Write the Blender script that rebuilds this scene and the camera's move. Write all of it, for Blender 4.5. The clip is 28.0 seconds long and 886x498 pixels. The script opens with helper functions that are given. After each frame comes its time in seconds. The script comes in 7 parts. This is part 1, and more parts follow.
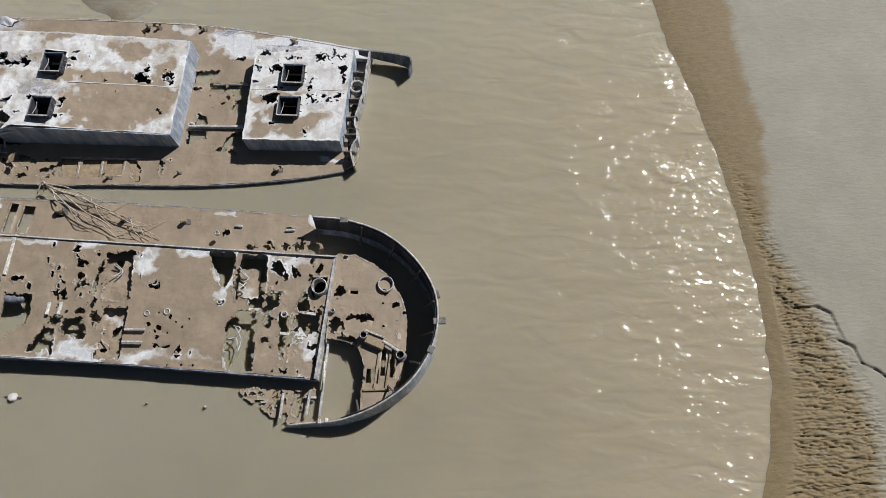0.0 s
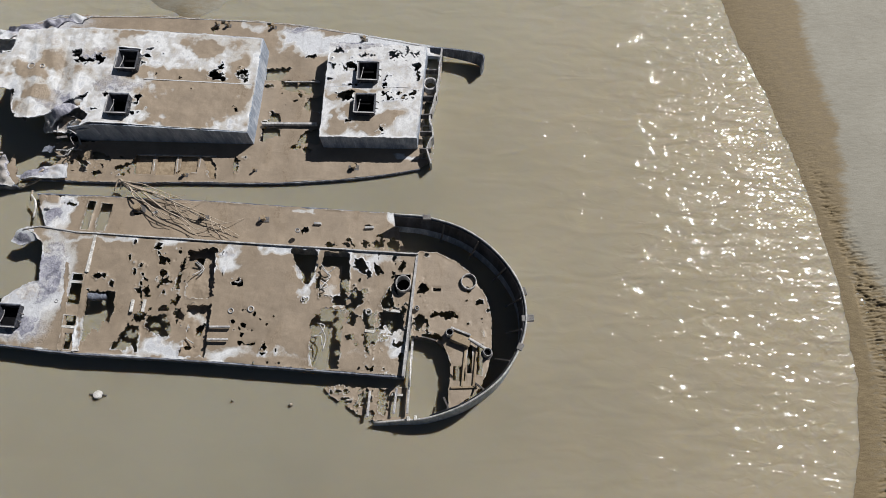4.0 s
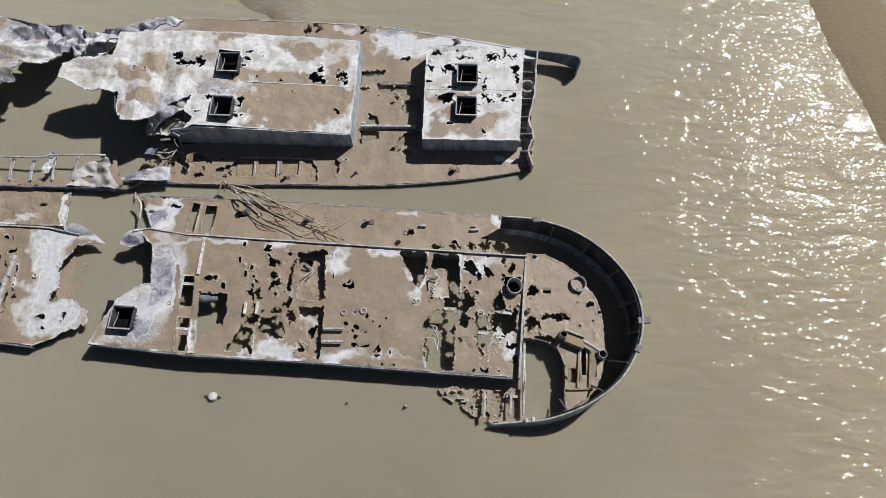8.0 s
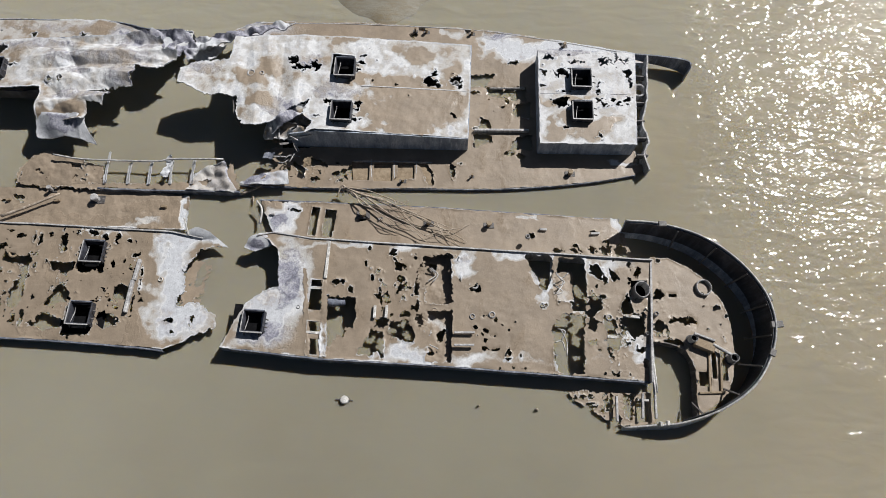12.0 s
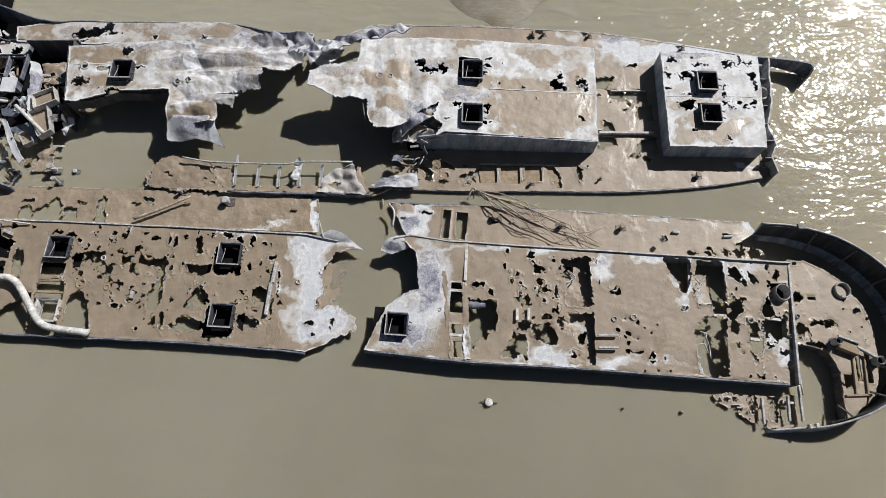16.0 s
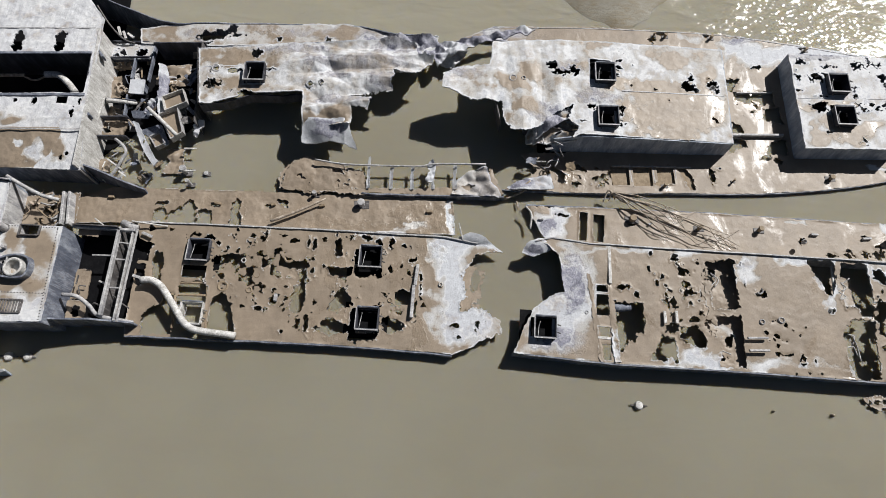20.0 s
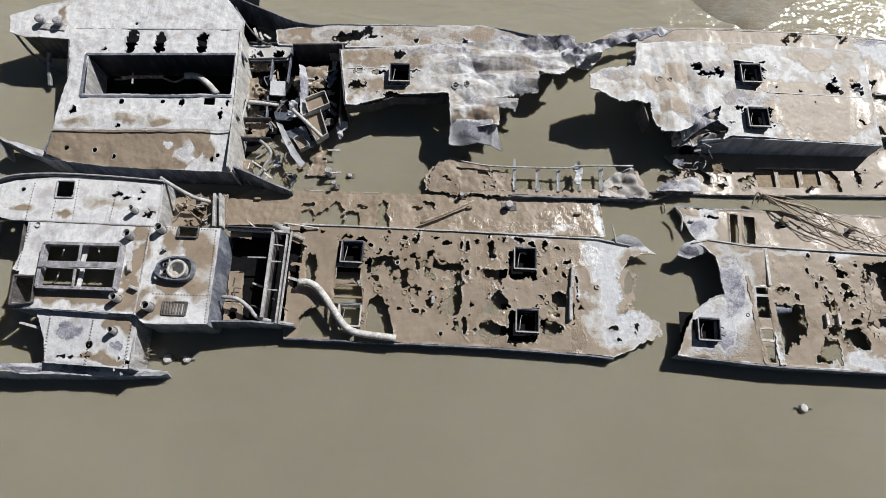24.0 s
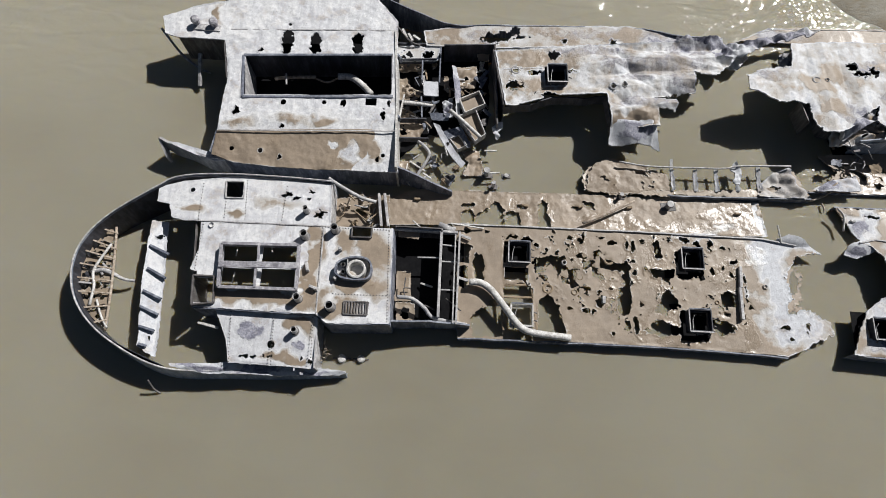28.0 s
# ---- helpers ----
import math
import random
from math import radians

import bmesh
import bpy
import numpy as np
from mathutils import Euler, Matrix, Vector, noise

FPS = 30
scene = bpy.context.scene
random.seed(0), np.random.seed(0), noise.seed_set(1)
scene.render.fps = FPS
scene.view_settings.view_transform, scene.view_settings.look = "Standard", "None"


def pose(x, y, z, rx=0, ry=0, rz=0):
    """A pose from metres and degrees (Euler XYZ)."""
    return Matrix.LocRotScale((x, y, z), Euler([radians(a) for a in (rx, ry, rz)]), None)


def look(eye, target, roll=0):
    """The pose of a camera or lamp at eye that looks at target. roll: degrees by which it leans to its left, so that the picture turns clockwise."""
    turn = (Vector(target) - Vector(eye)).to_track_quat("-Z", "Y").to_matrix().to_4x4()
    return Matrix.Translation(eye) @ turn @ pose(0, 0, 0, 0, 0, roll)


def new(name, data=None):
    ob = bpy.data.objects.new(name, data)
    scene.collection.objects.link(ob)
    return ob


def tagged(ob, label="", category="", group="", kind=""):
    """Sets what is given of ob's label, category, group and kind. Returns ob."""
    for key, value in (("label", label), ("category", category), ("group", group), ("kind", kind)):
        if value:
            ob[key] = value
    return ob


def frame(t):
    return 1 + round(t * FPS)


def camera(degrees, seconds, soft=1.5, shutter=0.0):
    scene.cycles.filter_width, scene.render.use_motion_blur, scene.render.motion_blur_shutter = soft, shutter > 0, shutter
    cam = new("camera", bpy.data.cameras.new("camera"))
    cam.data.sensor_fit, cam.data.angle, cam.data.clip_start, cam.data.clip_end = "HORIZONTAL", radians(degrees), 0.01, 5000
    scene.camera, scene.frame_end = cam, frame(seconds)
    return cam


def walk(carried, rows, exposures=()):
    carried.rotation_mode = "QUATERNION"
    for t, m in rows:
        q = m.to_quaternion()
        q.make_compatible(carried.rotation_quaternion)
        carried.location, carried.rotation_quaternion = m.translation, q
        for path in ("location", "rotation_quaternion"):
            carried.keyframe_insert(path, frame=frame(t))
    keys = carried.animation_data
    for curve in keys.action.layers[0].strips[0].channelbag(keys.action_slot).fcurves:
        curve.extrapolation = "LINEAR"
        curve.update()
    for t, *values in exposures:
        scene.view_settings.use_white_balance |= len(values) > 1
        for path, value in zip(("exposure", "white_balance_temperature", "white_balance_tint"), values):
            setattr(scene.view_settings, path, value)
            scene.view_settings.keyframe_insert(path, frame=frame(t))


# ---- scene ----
# ---- camera and its flight ----
cam = camera(71.45, 28.0, soft=0.3)
DOWN = 19.61
ROWS = [
    (0.0, -0.040, 0.004, 21.416),
    (1.0, -0.723, -0.054, 21.370),
    (2.0, -1.444, -0.059, 21.344),
    (3.0, -2.167, -0.046, 21.335),
    (4.0, -2.950, -0.068, 21.340),
    (5.0, -3.800, -0.081, 21.355),
    (6.0, -4.733, -0.066, 21.379),
    (7.0, -5.743, -0.041, 21.408),
    (8.0, -6.809, -0.021, 21.441),
    (9.0, -7.881, -0.013, 21.476),
    (10.0, -8.992, 0.019, 21.510),
    (11.0, -10.121, 0.057, 21.543),
    (12.0, -11.260, 0.079, 21.573),
    (13.0, -12.446, 0.098, 21.599),
    (14.0, -13.653, 0.114, 21.621),
    (15.0, -14.903, 0.136, 21.637),
    (16.0, -16.189, 0.157, 21.649),
    (17.0, -17.456, 0.176, 21.655),
    (18.0, -18.737, 0.196, 21.656),
    (19.0, -20.012, 0.225, 21.653),
    (20.0, -21.307, 0.256, 21.647),
    (21.0, -22.652, 0.282, 21.639),
    (22.0, -24.030, 0.306, 21.630),
    (23.0, -25.446, 0.328, 21.623),
    (24.0, -26.901, 0.349, 21.619),
    (25.0, -28.392, 0.331, 21.621),
    (26.0, -29.911, 0.322, 21.631),
    (27.0, -31.437, 0.339, 21.653),
    (28.0, -32.972, 0.328, 21.690),
]
walk(cam, [(t, pose(x, y, z, DOWN, 0, 0)) for t, x, y, z in ROWS])

# ---- sky, sun ----
SUN_EL, SUN_AZ = 44.0, 48.0      # degrees above the horizon; degrees from +Y towards +X
world = bpy.data.worlds.new("sky")
scene.world = world
world.use_nodes = True
wn = world.node_tree.nodes
sky = wn.new("ShaderNodeTexSky")
sky.sky_type = 'NISHITA'
sky.sun_disc = False
sky.sun_elevation, sky.sun_rotation = radians(SUN_EL), radians(SUN_AZ)
wn["Background"].inputs["Strength"].default_value = 0.0215
world.node_tree.links.new(sky.outputs[0], wn["Background"].inputs[0])
sun = new("sun", bpy.data.lights.new("sun", 'SUN'))
sun.data.energy, sun.data.angle, sun.data.color = 5.15, radians(0.55), (1.0, 0.985, 0.965)
sa, se = radians(SUN_AZ), radians(SUN_EL)
sun.matrix_world = look((0, 0, 60), (-60 * math.sin(sa) * math.cos(se), -60 * math.cos(sa) * math.cos(se), 60 - 60 * math.sin(se)))
scene.view_settings.exposure = 0.07


# ---- materials ----
def nodes(name):
    m = bpy.data.materials.new(name)
    m.use_nodes = True
    return m, m.node_tree.nodes, m.node_tree.links, m.node_tree.nodes["Principled BSDF"]


def nz(n, l, scale, detail=4.0, rough=0.55, vec=None, dist=0.0):
    t = n.new("ShaderNodeTexNoise")
    t.inputs["Scale"].default_value, t.inputs["Detail"].default_value = scale, detail
    t.inputs["Roughness"].default_value, t.inputs["Distortion"].default_value = rough, dist
    if vec is not None:
        l.new(vec, t.inputs["Vector"])
    return t.outputs["Fac"]


def ramp(n, l, fac, *stops):
    r = n.new("ShaderNodeValToRGB")
    while len(r.color_ramp.elements) < len(stops):
        r.color_ramp.elements.new(0.5)
    for e, (p, c) in zip(r.color_ramp.elements, stops):
        e.position = p
        e.color = (*c, 1) if len(c) == 3 else c
    l.new(fac, r.inputs[0])
    return r.outputs[0]


def mix(n, l, fac, a, b, mode='MIX'):
    m = n.new("ShaderNodeMix")
    m.data_type, m.blend_type = 'RGBA', mode
    for sock, v in ((m.inputs[0], fac), (m.inputs[6], a), (m.inputs[7], b)):
        if isinstance(v, (int, float)):
            sock.default_value = v
        elif isinstance(v, tuple):
            sock.default_value = (*v, 1)
        else:
            l.new(v, sock)
    return m.outputs[2]


def calc(n, l, op, a, b=0.0, c=None, clamp=False):
    m = n.new("ShaderNodeMath")
    m.operation, m.use_clamp = op, clamp
    for sock, v in zip(m.inputs, (a, b) if c is None else (a, b, c)):
        if isinstance(v, (int, float)):
            sock.default_value = v
        else:
            l.new(v, sock)
    return m.outputs[0]


def step_between(n, l, v, lo, hi):
    m = n.new("ShaderNodeMapRange")
    m.interpolation_type = 'SMOOTHSTEP'
    l.new(v, m.inputs[0])
    m.inputs[1].default_value, m.inputs[2].default_value = lo, hi
    return m.outputs[0]


def bump(n, l, height, strength, distance, normal=None):
    b = n.new("ShaderNodeBump")
    b.inputs["Strength"].default_value, b.inputs["Distance"].default_value = strength, distance
    l.new(height, b.inputs["Height"])
    if normal is not None:
        l.new(normal, b.inputs["Normal"])
    return b.outputs[0]


def place(n, l, sx=1.0, sy=1.0, sz=1.0, rz=0.0):
    g = n.new("ShaderNodeNewGeometry")
    m = n.new("ShaderNodeMapping")
    m.inputs["Scale"].default_value, m.inputs["Rotation"].default_value = (sx, sy, sz), (0, 0, radians(rz))
    l.new(g.outputs["Position"], m.inputs["Vector"])
    return m.outputs[0]


def attr(n, name):
    a = n.new("ShaderNodeAttribute")
    a.attribute_name = name
    return a.outputs["Fac"]


def nz_vec(n, l, vec, scale, amount):
    """The place, stirred by noise."""
    t = n.new("ShaderNodeTexNoise")
    t.inputs["Scale"].default_value = scale
    l.new(vec, t.inputs["Vector"])
    m = n.new("ShaderNodeVectorMath")
    m.operation = 'MULTIPLY_ADD'
    l.new(t.outputs["Color"], m.inputs[0])
    m.inputs[1].default_value = (amount, amount, amount)
    l.new(vec, m.inputs[2])
    return m.outputs[0]


def make_plate_material(name, white=(0.545, 0.558, 0.585), mud=(0.262, 0.208, 0.154)):
    """Bleached, rusting plate under patches of dried river mud; the share of mud, of bare steel and of wet film is laid on the mesh."""
    m, n, l, p = nodes(name)
    pos = place(n, l)
    fine, mid, big = nz(n, l, 38, 6, 0.7, pos), nz(n, l, 7, 6, 0.65, pos), nz(n, l, 1.3, 5, 0.6, pos)
    grit = nz(n, l, 17, 4, 0.75, nz_vec(n, l, pos, 5.0, 0.05))
    streak = nz(n, l, 3, 5, 0.6, place(n, l, 0.35, 2.2, 1))
    run = nz(n, l, 2.2, 6, 0.65, place(n, l, 3.2, 0.3, 1))
    pit = n.new("ShaderNodeTexVoronoi")
    pit.inputs["Scale"].default_value = 16
    l.new(nz_vec(n, l, pos, 3.0, 0.12), pit.inputs["Vector"])
    # chalky plate with lavender blotches, run-off streaks, rust freckles and pits
    plate_c = ramp(n, l, mid, (0.22, tuple(c * 0.62 for c in white)), (0.40, tuple(c * 0.88 for c in white)), (0.58, white), (0.8, tuple(min(1, c * 1.2) for c in white)))
    plate_c = mix(n, l, calc(n, l, 'MULTIPLY', step_between(n, l, run, 0.50, 0.68), 0.5), plate_c, (0.36, 0.36, 0.385))
    plate_c = mix(n, l, calc(n, l, 'MULTIPLY', step_between(n, l, big, 0.48, 0.68), 0.75), plate_c, (0.39, 0.39, 0.43))
    plate_c = mix(n, l, calc(n, l, 'MULTIPLY', step_between(n, l, calc(n, l, 'ADD', big, calc(n, l, 'MULTIPLY', mid, 0.5)), 0.80, 0.95), 0.5), plate_c, (0.33, 0.27, 0.20))
    plate_c = mix(n, l, calc(n, l, 'MULTIPLY', step_between(n, l, grit, 0.56, 0.70), 0.45), plate_c, (0.25, 0.24, 0.25))
    plate_c = mix(n, l, calc(n, l, 'MULTIPLY', step_between(n, l, fine, 0.60, 0.72), 0.42), plate_c, (0.15, 0.13, 0.12))
    speck = calc(n, l, 'MULTIPLY', step_between(n, l, pit.outputs["Distance"], 0.22, 0.10), step_between(n, l, mid, 0.44, 0.56))
    plate_c = mix(n, l, calc(n, l, 'MULTIPLY', speck, 0.8), plate_c, (0.07, 0.06, 0.06))
    # bare scaled steel: lavender grey, pitted, with chalk left in the hollows
    bare = nz(n, l, 2.4, 8, 0.72, pos, 0.8)
    steel_c = ramp(n, l, bare, (0.30, (0.08, 0.085, 0.115)), (0.45, (0.20, 0.20, 0.25)), (0.58, (0.34, 0.34, 0.39)), (0.72, (0.56, 0.565, 0.59)))
    steel_c = mix(n, l, calc(n, l, 'MULTIPLY', step_between(n, l, grit, 0.50, 0.64), 0.55), steel_c, (0.10, 0.095, 0.115))
    steel_c = mix(n, l, calc(n, l, 'MULTIPLY', step_between(n, l, grit, 0.44, 0.34), 0.45), steel_c, (0.62, 0.62, 0.63))
    st = step_between(n, l, calc(n, l, 'ADD', attr(n, "steel"), calc(n, l, 'MULTIPLY', calc(n, l, 'SUBTRACT', mid, 0.5), 0.9)), 0.35, 0.65)
    dry = mix(n, l, st, plate_c, steel_c)
    mud_c = ramp(n, l, big, (0.3, tuple(c * 0.84 for c in mud)), (0.5, mud), (0.72, tuple(c * 1.20 for c in mud)))
    mud_c = mix(n, l, calc(n, l, 'MULTIPLY', step_between(n, l, mid, 0.35, 0.75), 0.30), mud_c, tuple(c * 0.72 for c in mud))
    mud_c = mix(n, l, calc(n, l, 'MULTIPLY', step_between(n, l, streak, 0.55, 0.8), 0.4), mud_c, (0.36, 0.30, 0.235))
    mud_c = mix(n, l, calc(n, l, 'MULTIPLY', step_between(n, l, fine, 0.55, 0.70), 0.35), mud_c, tuple(c * 0.6 for c in mud))
    mud_c = mix(n, l, calc(n, l, 'MULTIPLY', step_between(n, l, fine, 0.42, 0.30), 0.30), mud_c, (0.38, 0.32, 0.25))
    cover = calc(n, l, 'ADD', attr(n, "mud"), calc(n, l, 'MULTIPLY', calc(n, l, 'SUBTRACT', mid, 0.5), 0.40))
    cover = calc(n, l, 'ADD', cover, calc(n, l, 'MULTIPLY', calc(n, l, 'SUBTRACT', fine, 0.5), 0.14))
    mu = step_between(n, l, cover, 0.32, 0.64)
    # thin beige film round the mud, with a paler tide line at its outer edge
    stain = calc(n, l, 'MULTIPLY', step_between(n, l, cover, 0.08, 0.36), 0.62)
    tide = calc(n, l, 'MULTIPLY', step_between(n, l, cover, -0.06, 0.08), step_between(n, l, cover, 0.22, 0.10))
    dry = mix(n, l, calc(n, l, 'MULTIPLY', tide, 0.45), dry, (0.70, 0.69, 0.67))
    dry = mix(n, l, stain, dry, (0.40, 0.365, 0.315))
    l.new(mix(n, l, mu, dry, mud_c), p.inputs["Base Color"])
    damp = calc(n, l, 'MULTIPLY', step_between(n, l, nz(n, l, 0.75, 4, 0.6, place(n, l, 1.3, 0.6, 1), 0.7), 0.52, 0.66), mu)
    film = step_between(n, l, calc(n, l, 'ADD', attr(n, "wet"), calc(n, l, 'MULTIPLY', calc(n, l, 'SUBTRACT', mid, 0.5), 0.8)), 0.35, 0.60)
    soak = calc(n, l, 'ADD', calc(n, l, 'MULTIPLY', damp, -0.28), calc(n, l, 'MULTIPLY', step_between(n, l, mid, 0.45, 0.7), -0.08))
    dull = calc(n, l, 'MAXIMUM', calc(n, l, 'ADD', calc(n, l, 'MULTIPLY_ADD', mu, -0.12, 0.68), soak), 0.27)
    l.new(calc(n, l, 'MULTIPLY_ADD', film, calc(n, l, 'SUBTRACT', 0.27, dull), dull), p.inputs["Roughness"])
    ridge = nz(n, l, 9, 2, 0.5, place(n, l, 1.5, 0.7, 1, 30), 1.2)
    soft = calc(n, l, 'MULTIPLY_ADD', mu, -0.55, 0.8)
    h = calc(n, l, 'ADD', calc(n, l, 'MULTIPLY', fine, 0.30), calc(n, l, 'MULTIPLY', mid, 0.35))
    h = calc(n, l, 'ADD', calc(n, l, 'MULTIPLY', h, soft), calc(n, l, 'MULTIPLY', mu, 0.45))
    h = calc(n, l, 'ADD', h, calc(n, l, 'MULTIPLY', grit, calc(n, l, 'MULTIPLY_ADD', st, 0.5, 0.15)))
    h = calc(n, l, 'ADD', h, calc(n, l, 'MULTIPLY', calc(n, l, 'MULTIPLY', calc(n, l, 'MAXIMUM', calc(n, l, 'MULTIPLY', damp, 0.55), film), ridge), 0.34))
    l.new(bump(n, l, h, 1.0, 0.03), p.inputs["Normal"])
    return m


def make_steel(name, dark, mid_c, light, scale=2.5, rough=0.6, rust=0.35):
    """Old paint, scale and rust on steel, or anything mottled at two sizes."""
    m, n, l, p = nodes(name)
    pos = place(n, l, 1, 1, 0.45)
    a, b, c2 = nz(n, l, scale, 7, 0.7, pos), nz(n, l, 24, 5, 0.7, pos), nz(n, l, 9, 6, 0.7, place(n, l, 1, 1, 0.12))
    c = ramp(n, l, a, (0.30, dark), (0.50, mid_c), (0.66, light))
    c = mix(n, l, calc(n, l, 'MULTIPLY', step_between(n, l, c2, 0.52, 0.66), 0.55), c, tuple(min(1, v * 1.25) for v in light))
    c = mix(n, l, calc(n, l, 'MULTIPLY', step_between(n, l, c2, 0.46, 0.34), 0.5), c, tuple(v * 0.7 for v in dark))
    c = mix(n, l, calc(n, l, 'MULTIPLY', step_between(n, l, b, 0.50, 0.64), rust), c, (0.11, 0.075, 0.055))
    l.new(c, p.inputs["Base Color"])
    p.inputs["Roughness"].default_value = rough
    l.new(bump(n, l, calc(n, l, 'ADD', a, calc(n, l, 'MULTIPLY', b, 0.4)), 0.7, 0.02), p.inputs["Normal"])
    return m


# near-black steel: the shade inside the wrecks is put into its colour
DARK = make_steel("shade_dark_steel", (0.012, 0.013, 0.018), (0.028, 0.031, 0.042), (0.075, 0.08, 0.10), rust=0.3)
PLATE = make_plate_material("chalky_plate_and_mud")
CHALK = make_plate_material("white_chalk_paint_and_mud", white=(0.60, 0.605, 0.62))
HULL = make_steel("blue_grey_hull_steel", (0.05, 0.06, 0.085), (0.12, 0.135, 0.175), (0.30, 0.32, 0.36))
RAIL = make_steel("pale_weathered_steel", (0.19, 0.19, 0.21), (0.36, 0.355, 0.355), (0.58, 0.57, 0.56), scale=4.0, rust=0.4)
LILAC = make_steel("lavender_scaled_paint", (0.13, 0.125, 0.145), (0.27, 0.265, 0.29), (0.46, 0.455, 0.47), scale=4.0, rust=0.35)
PALE = make_steel("pale_blue_bulwark_paint", (0.15, 0.185, 0.24), (0.29, 0.335, 0.41), (0.50, 0.53, 0.58), rust=0.3)
RUST = make_steel("dark_rusted_steel", (0.035, 0.033, 0.035), (0.085, 0.08, 0.08), (0.20, 0.19, 0.185))
WOOD = make_steel("bleached_driftwood", (0.16, 0.12, 0.085), (0.33, 0.27, 0.21), (0.50, 0.44, 0.37), scale=9, rough=0.85, rust=0.1)
MUD = make_steel("river_mud", (0.17, 0.125, 0.08), (0.25, 0.19, 0.125), (0.31, 0.245, 0.17), rough=0.8, rust=0.0)
# near-black for sheets that stand in for shade in holds and openings
SHADE_BLACK = make_steel("near_black_shade", (0.002, 0.002, 0.003), (0.004, 0.004, 0.005), (0.008, 0.008, 0.009), rough=0.8, rust=0.0)
SHADE_BLACK.node_tree.nodes["Principled BSDF"].inputs["Specular IOR Level"].default_value = 0.12
WHITE = make_steel("chalk_white_crust", (0.30, 0.285, 0.26), (0.50, 0.49, 0.47), (0.68, 0.67, 0.65), scale=4.0, rust=0.45)


def make_water():
    """Silt-laden river: the silt scatters like paint under a glossy, rippled skin."""
    m, n, l, p = nodes("silty_river_water")
    pos = place(n, l)
    big = nz(n, l, 0.10, 3, 0.5, pos)
    mid = nz(n, l, 0.45, 4, 0.55, place(n, l, 0.6, 1.3, 1, 8), 0.6)
    c = ramp(n, l, big, (0.3, (0.242, 0.221, 0.168)), (0.55, (0.266, 0.247, 0.193)), (0.75, (0.284, 0.266, 0.211)))
    c = mix(n, l, calc(n, l, 'MULTIPLY', step_between(n, l, mid, 0.4, 0.75), 0.3), c, (0.283, 0.270, 0.212))
    sep = n.new("ShaderNodeSeparateXYZ")
    l.new(pos, sep.inputs[0])
    silt = calc(n, l, 'ADD', sep.outputs[0], calc(n, l, 'MULTIPLY', calc(n, l, 'SUBTRACT', nz(n, l, 0.16, 3, 0.5, pos, 0.8), 0.5), 16.0))
    c = mix(n, l, calc(n, l, 'MULTIPLY', step_between(n, l, silt, -9, 9), 0.70), c, (0.365, 0.313, 0.228))
    c = mix(n, l, calc(n, l, 'MULTIPLY', step_between(n, l, sep.outputs[1], 13, 19), 0.5), c, (0.325, 0.305, 0.242))
    l.new(c, p.inputs["Base Color"])
    p.inputs["Roughness"].default_value = 0.5
    p.inputs["IOR"].default_value = 1.33
    # light wanders through the silt a hand's breadth or two before it comes out again
    p.inputs["Subsurface Weight"].default_value = 1.0
    p.inputs["Subsurface Radius"].default_value = (0.30, 0.24, 0.13)
    p.inputs["Subsurface Scale"].default_value = 1.0
    # wind ripples live in the open channel; the lee of the wrecks is smooth
    lee = calc(n, l, 'ADD', sep.outputs[0], calc(n, l, 'MULTIPLY_ADD', sep.outputs[1], 0.25, -1.7))
    lee = calc(n, l, 'ADD', lee, calc(n, l, 'MULTIPLY', calc(n, l, 'SUBTRACT', big, 0.5), 8.0))
    wind = calc(n, l, 'MAXIMUM', step_between(n, l, lee, -6, 8), calc(n, l, 'MULTIPLY', step_between(n, l, sep.outputs[1], 14.5, 19), 0.75))
    wind = calc(n, l, 'MULTIPLY_ADD', wind, 0.88, 0.12)
    gust = calc(n, l, 'MULTIPLY_ADD', step_between(n, l, nz(n, l, 0.55, 3, 0.6, place(n, l, 0.8, 1.2, 1), 0.5), 0.38, 0.68), 1.15, 0.75)
    w1 = nz(n, l, 1.0, 1, 0.5, place(n, l, 0.52, 1.4, 1, 18), 0.55)
    w2 = nz(n, l, 2.9, 1, 0.5, place(n, l, 0.75, 1.3, 1, -12), 0.7)
    w3 = nz(n, l, 6.5, 1, 0.5, place(n, l, 0.9, 1.15, 1, 12), 0.5)
    small = calc(n, l, 'MULTIPLY', calc(n, l, 'ADD', calc(n, l, 'MULTIPLY', w2, 0.31), calc(n, l, 'MULTIPLY', w3, 0.04)), gust)
    h = calc(n, l, 'ADD', calc(n, l, 'MULTIPLY', w1, 0.36), small)
    b = n.new("ShaderNodeBump")
    b.inputs["Distance"].default_value = 0.20
    l.new(h, b.inputs["Height"])
    l.new(wind, b.inputs["Strength"])
    p.inputs["Specular IOR Level"].default_value = 0.0
    p.inputs["Coat Weight"].default_value = 1.0
    p.inputs["Coat IOR"].default_value = 1.33
    p.inputs["Coat Roughness"].default_value = 0.07
    l.new(b.outputs[0], p.inputs["Coat Normal"])
    swell = n.new("ShaderNodeBump")
    swell.inputs["Distance"].default_value = 0.20
    l.new(calc(n, l, 'ADD', calc(n, l, 'MULTIPLY', w1, 0.55), calc(n, l, 'MULTIPLY', w2, 0.05)), swell.inputs["Height"])
    l.new(calc(n, l, 'MULTIPLY', wind, 0.8), swell.inputs["Strength"])
    l.new(swell.outputs[0], p.inputs["Normal"])
    return m


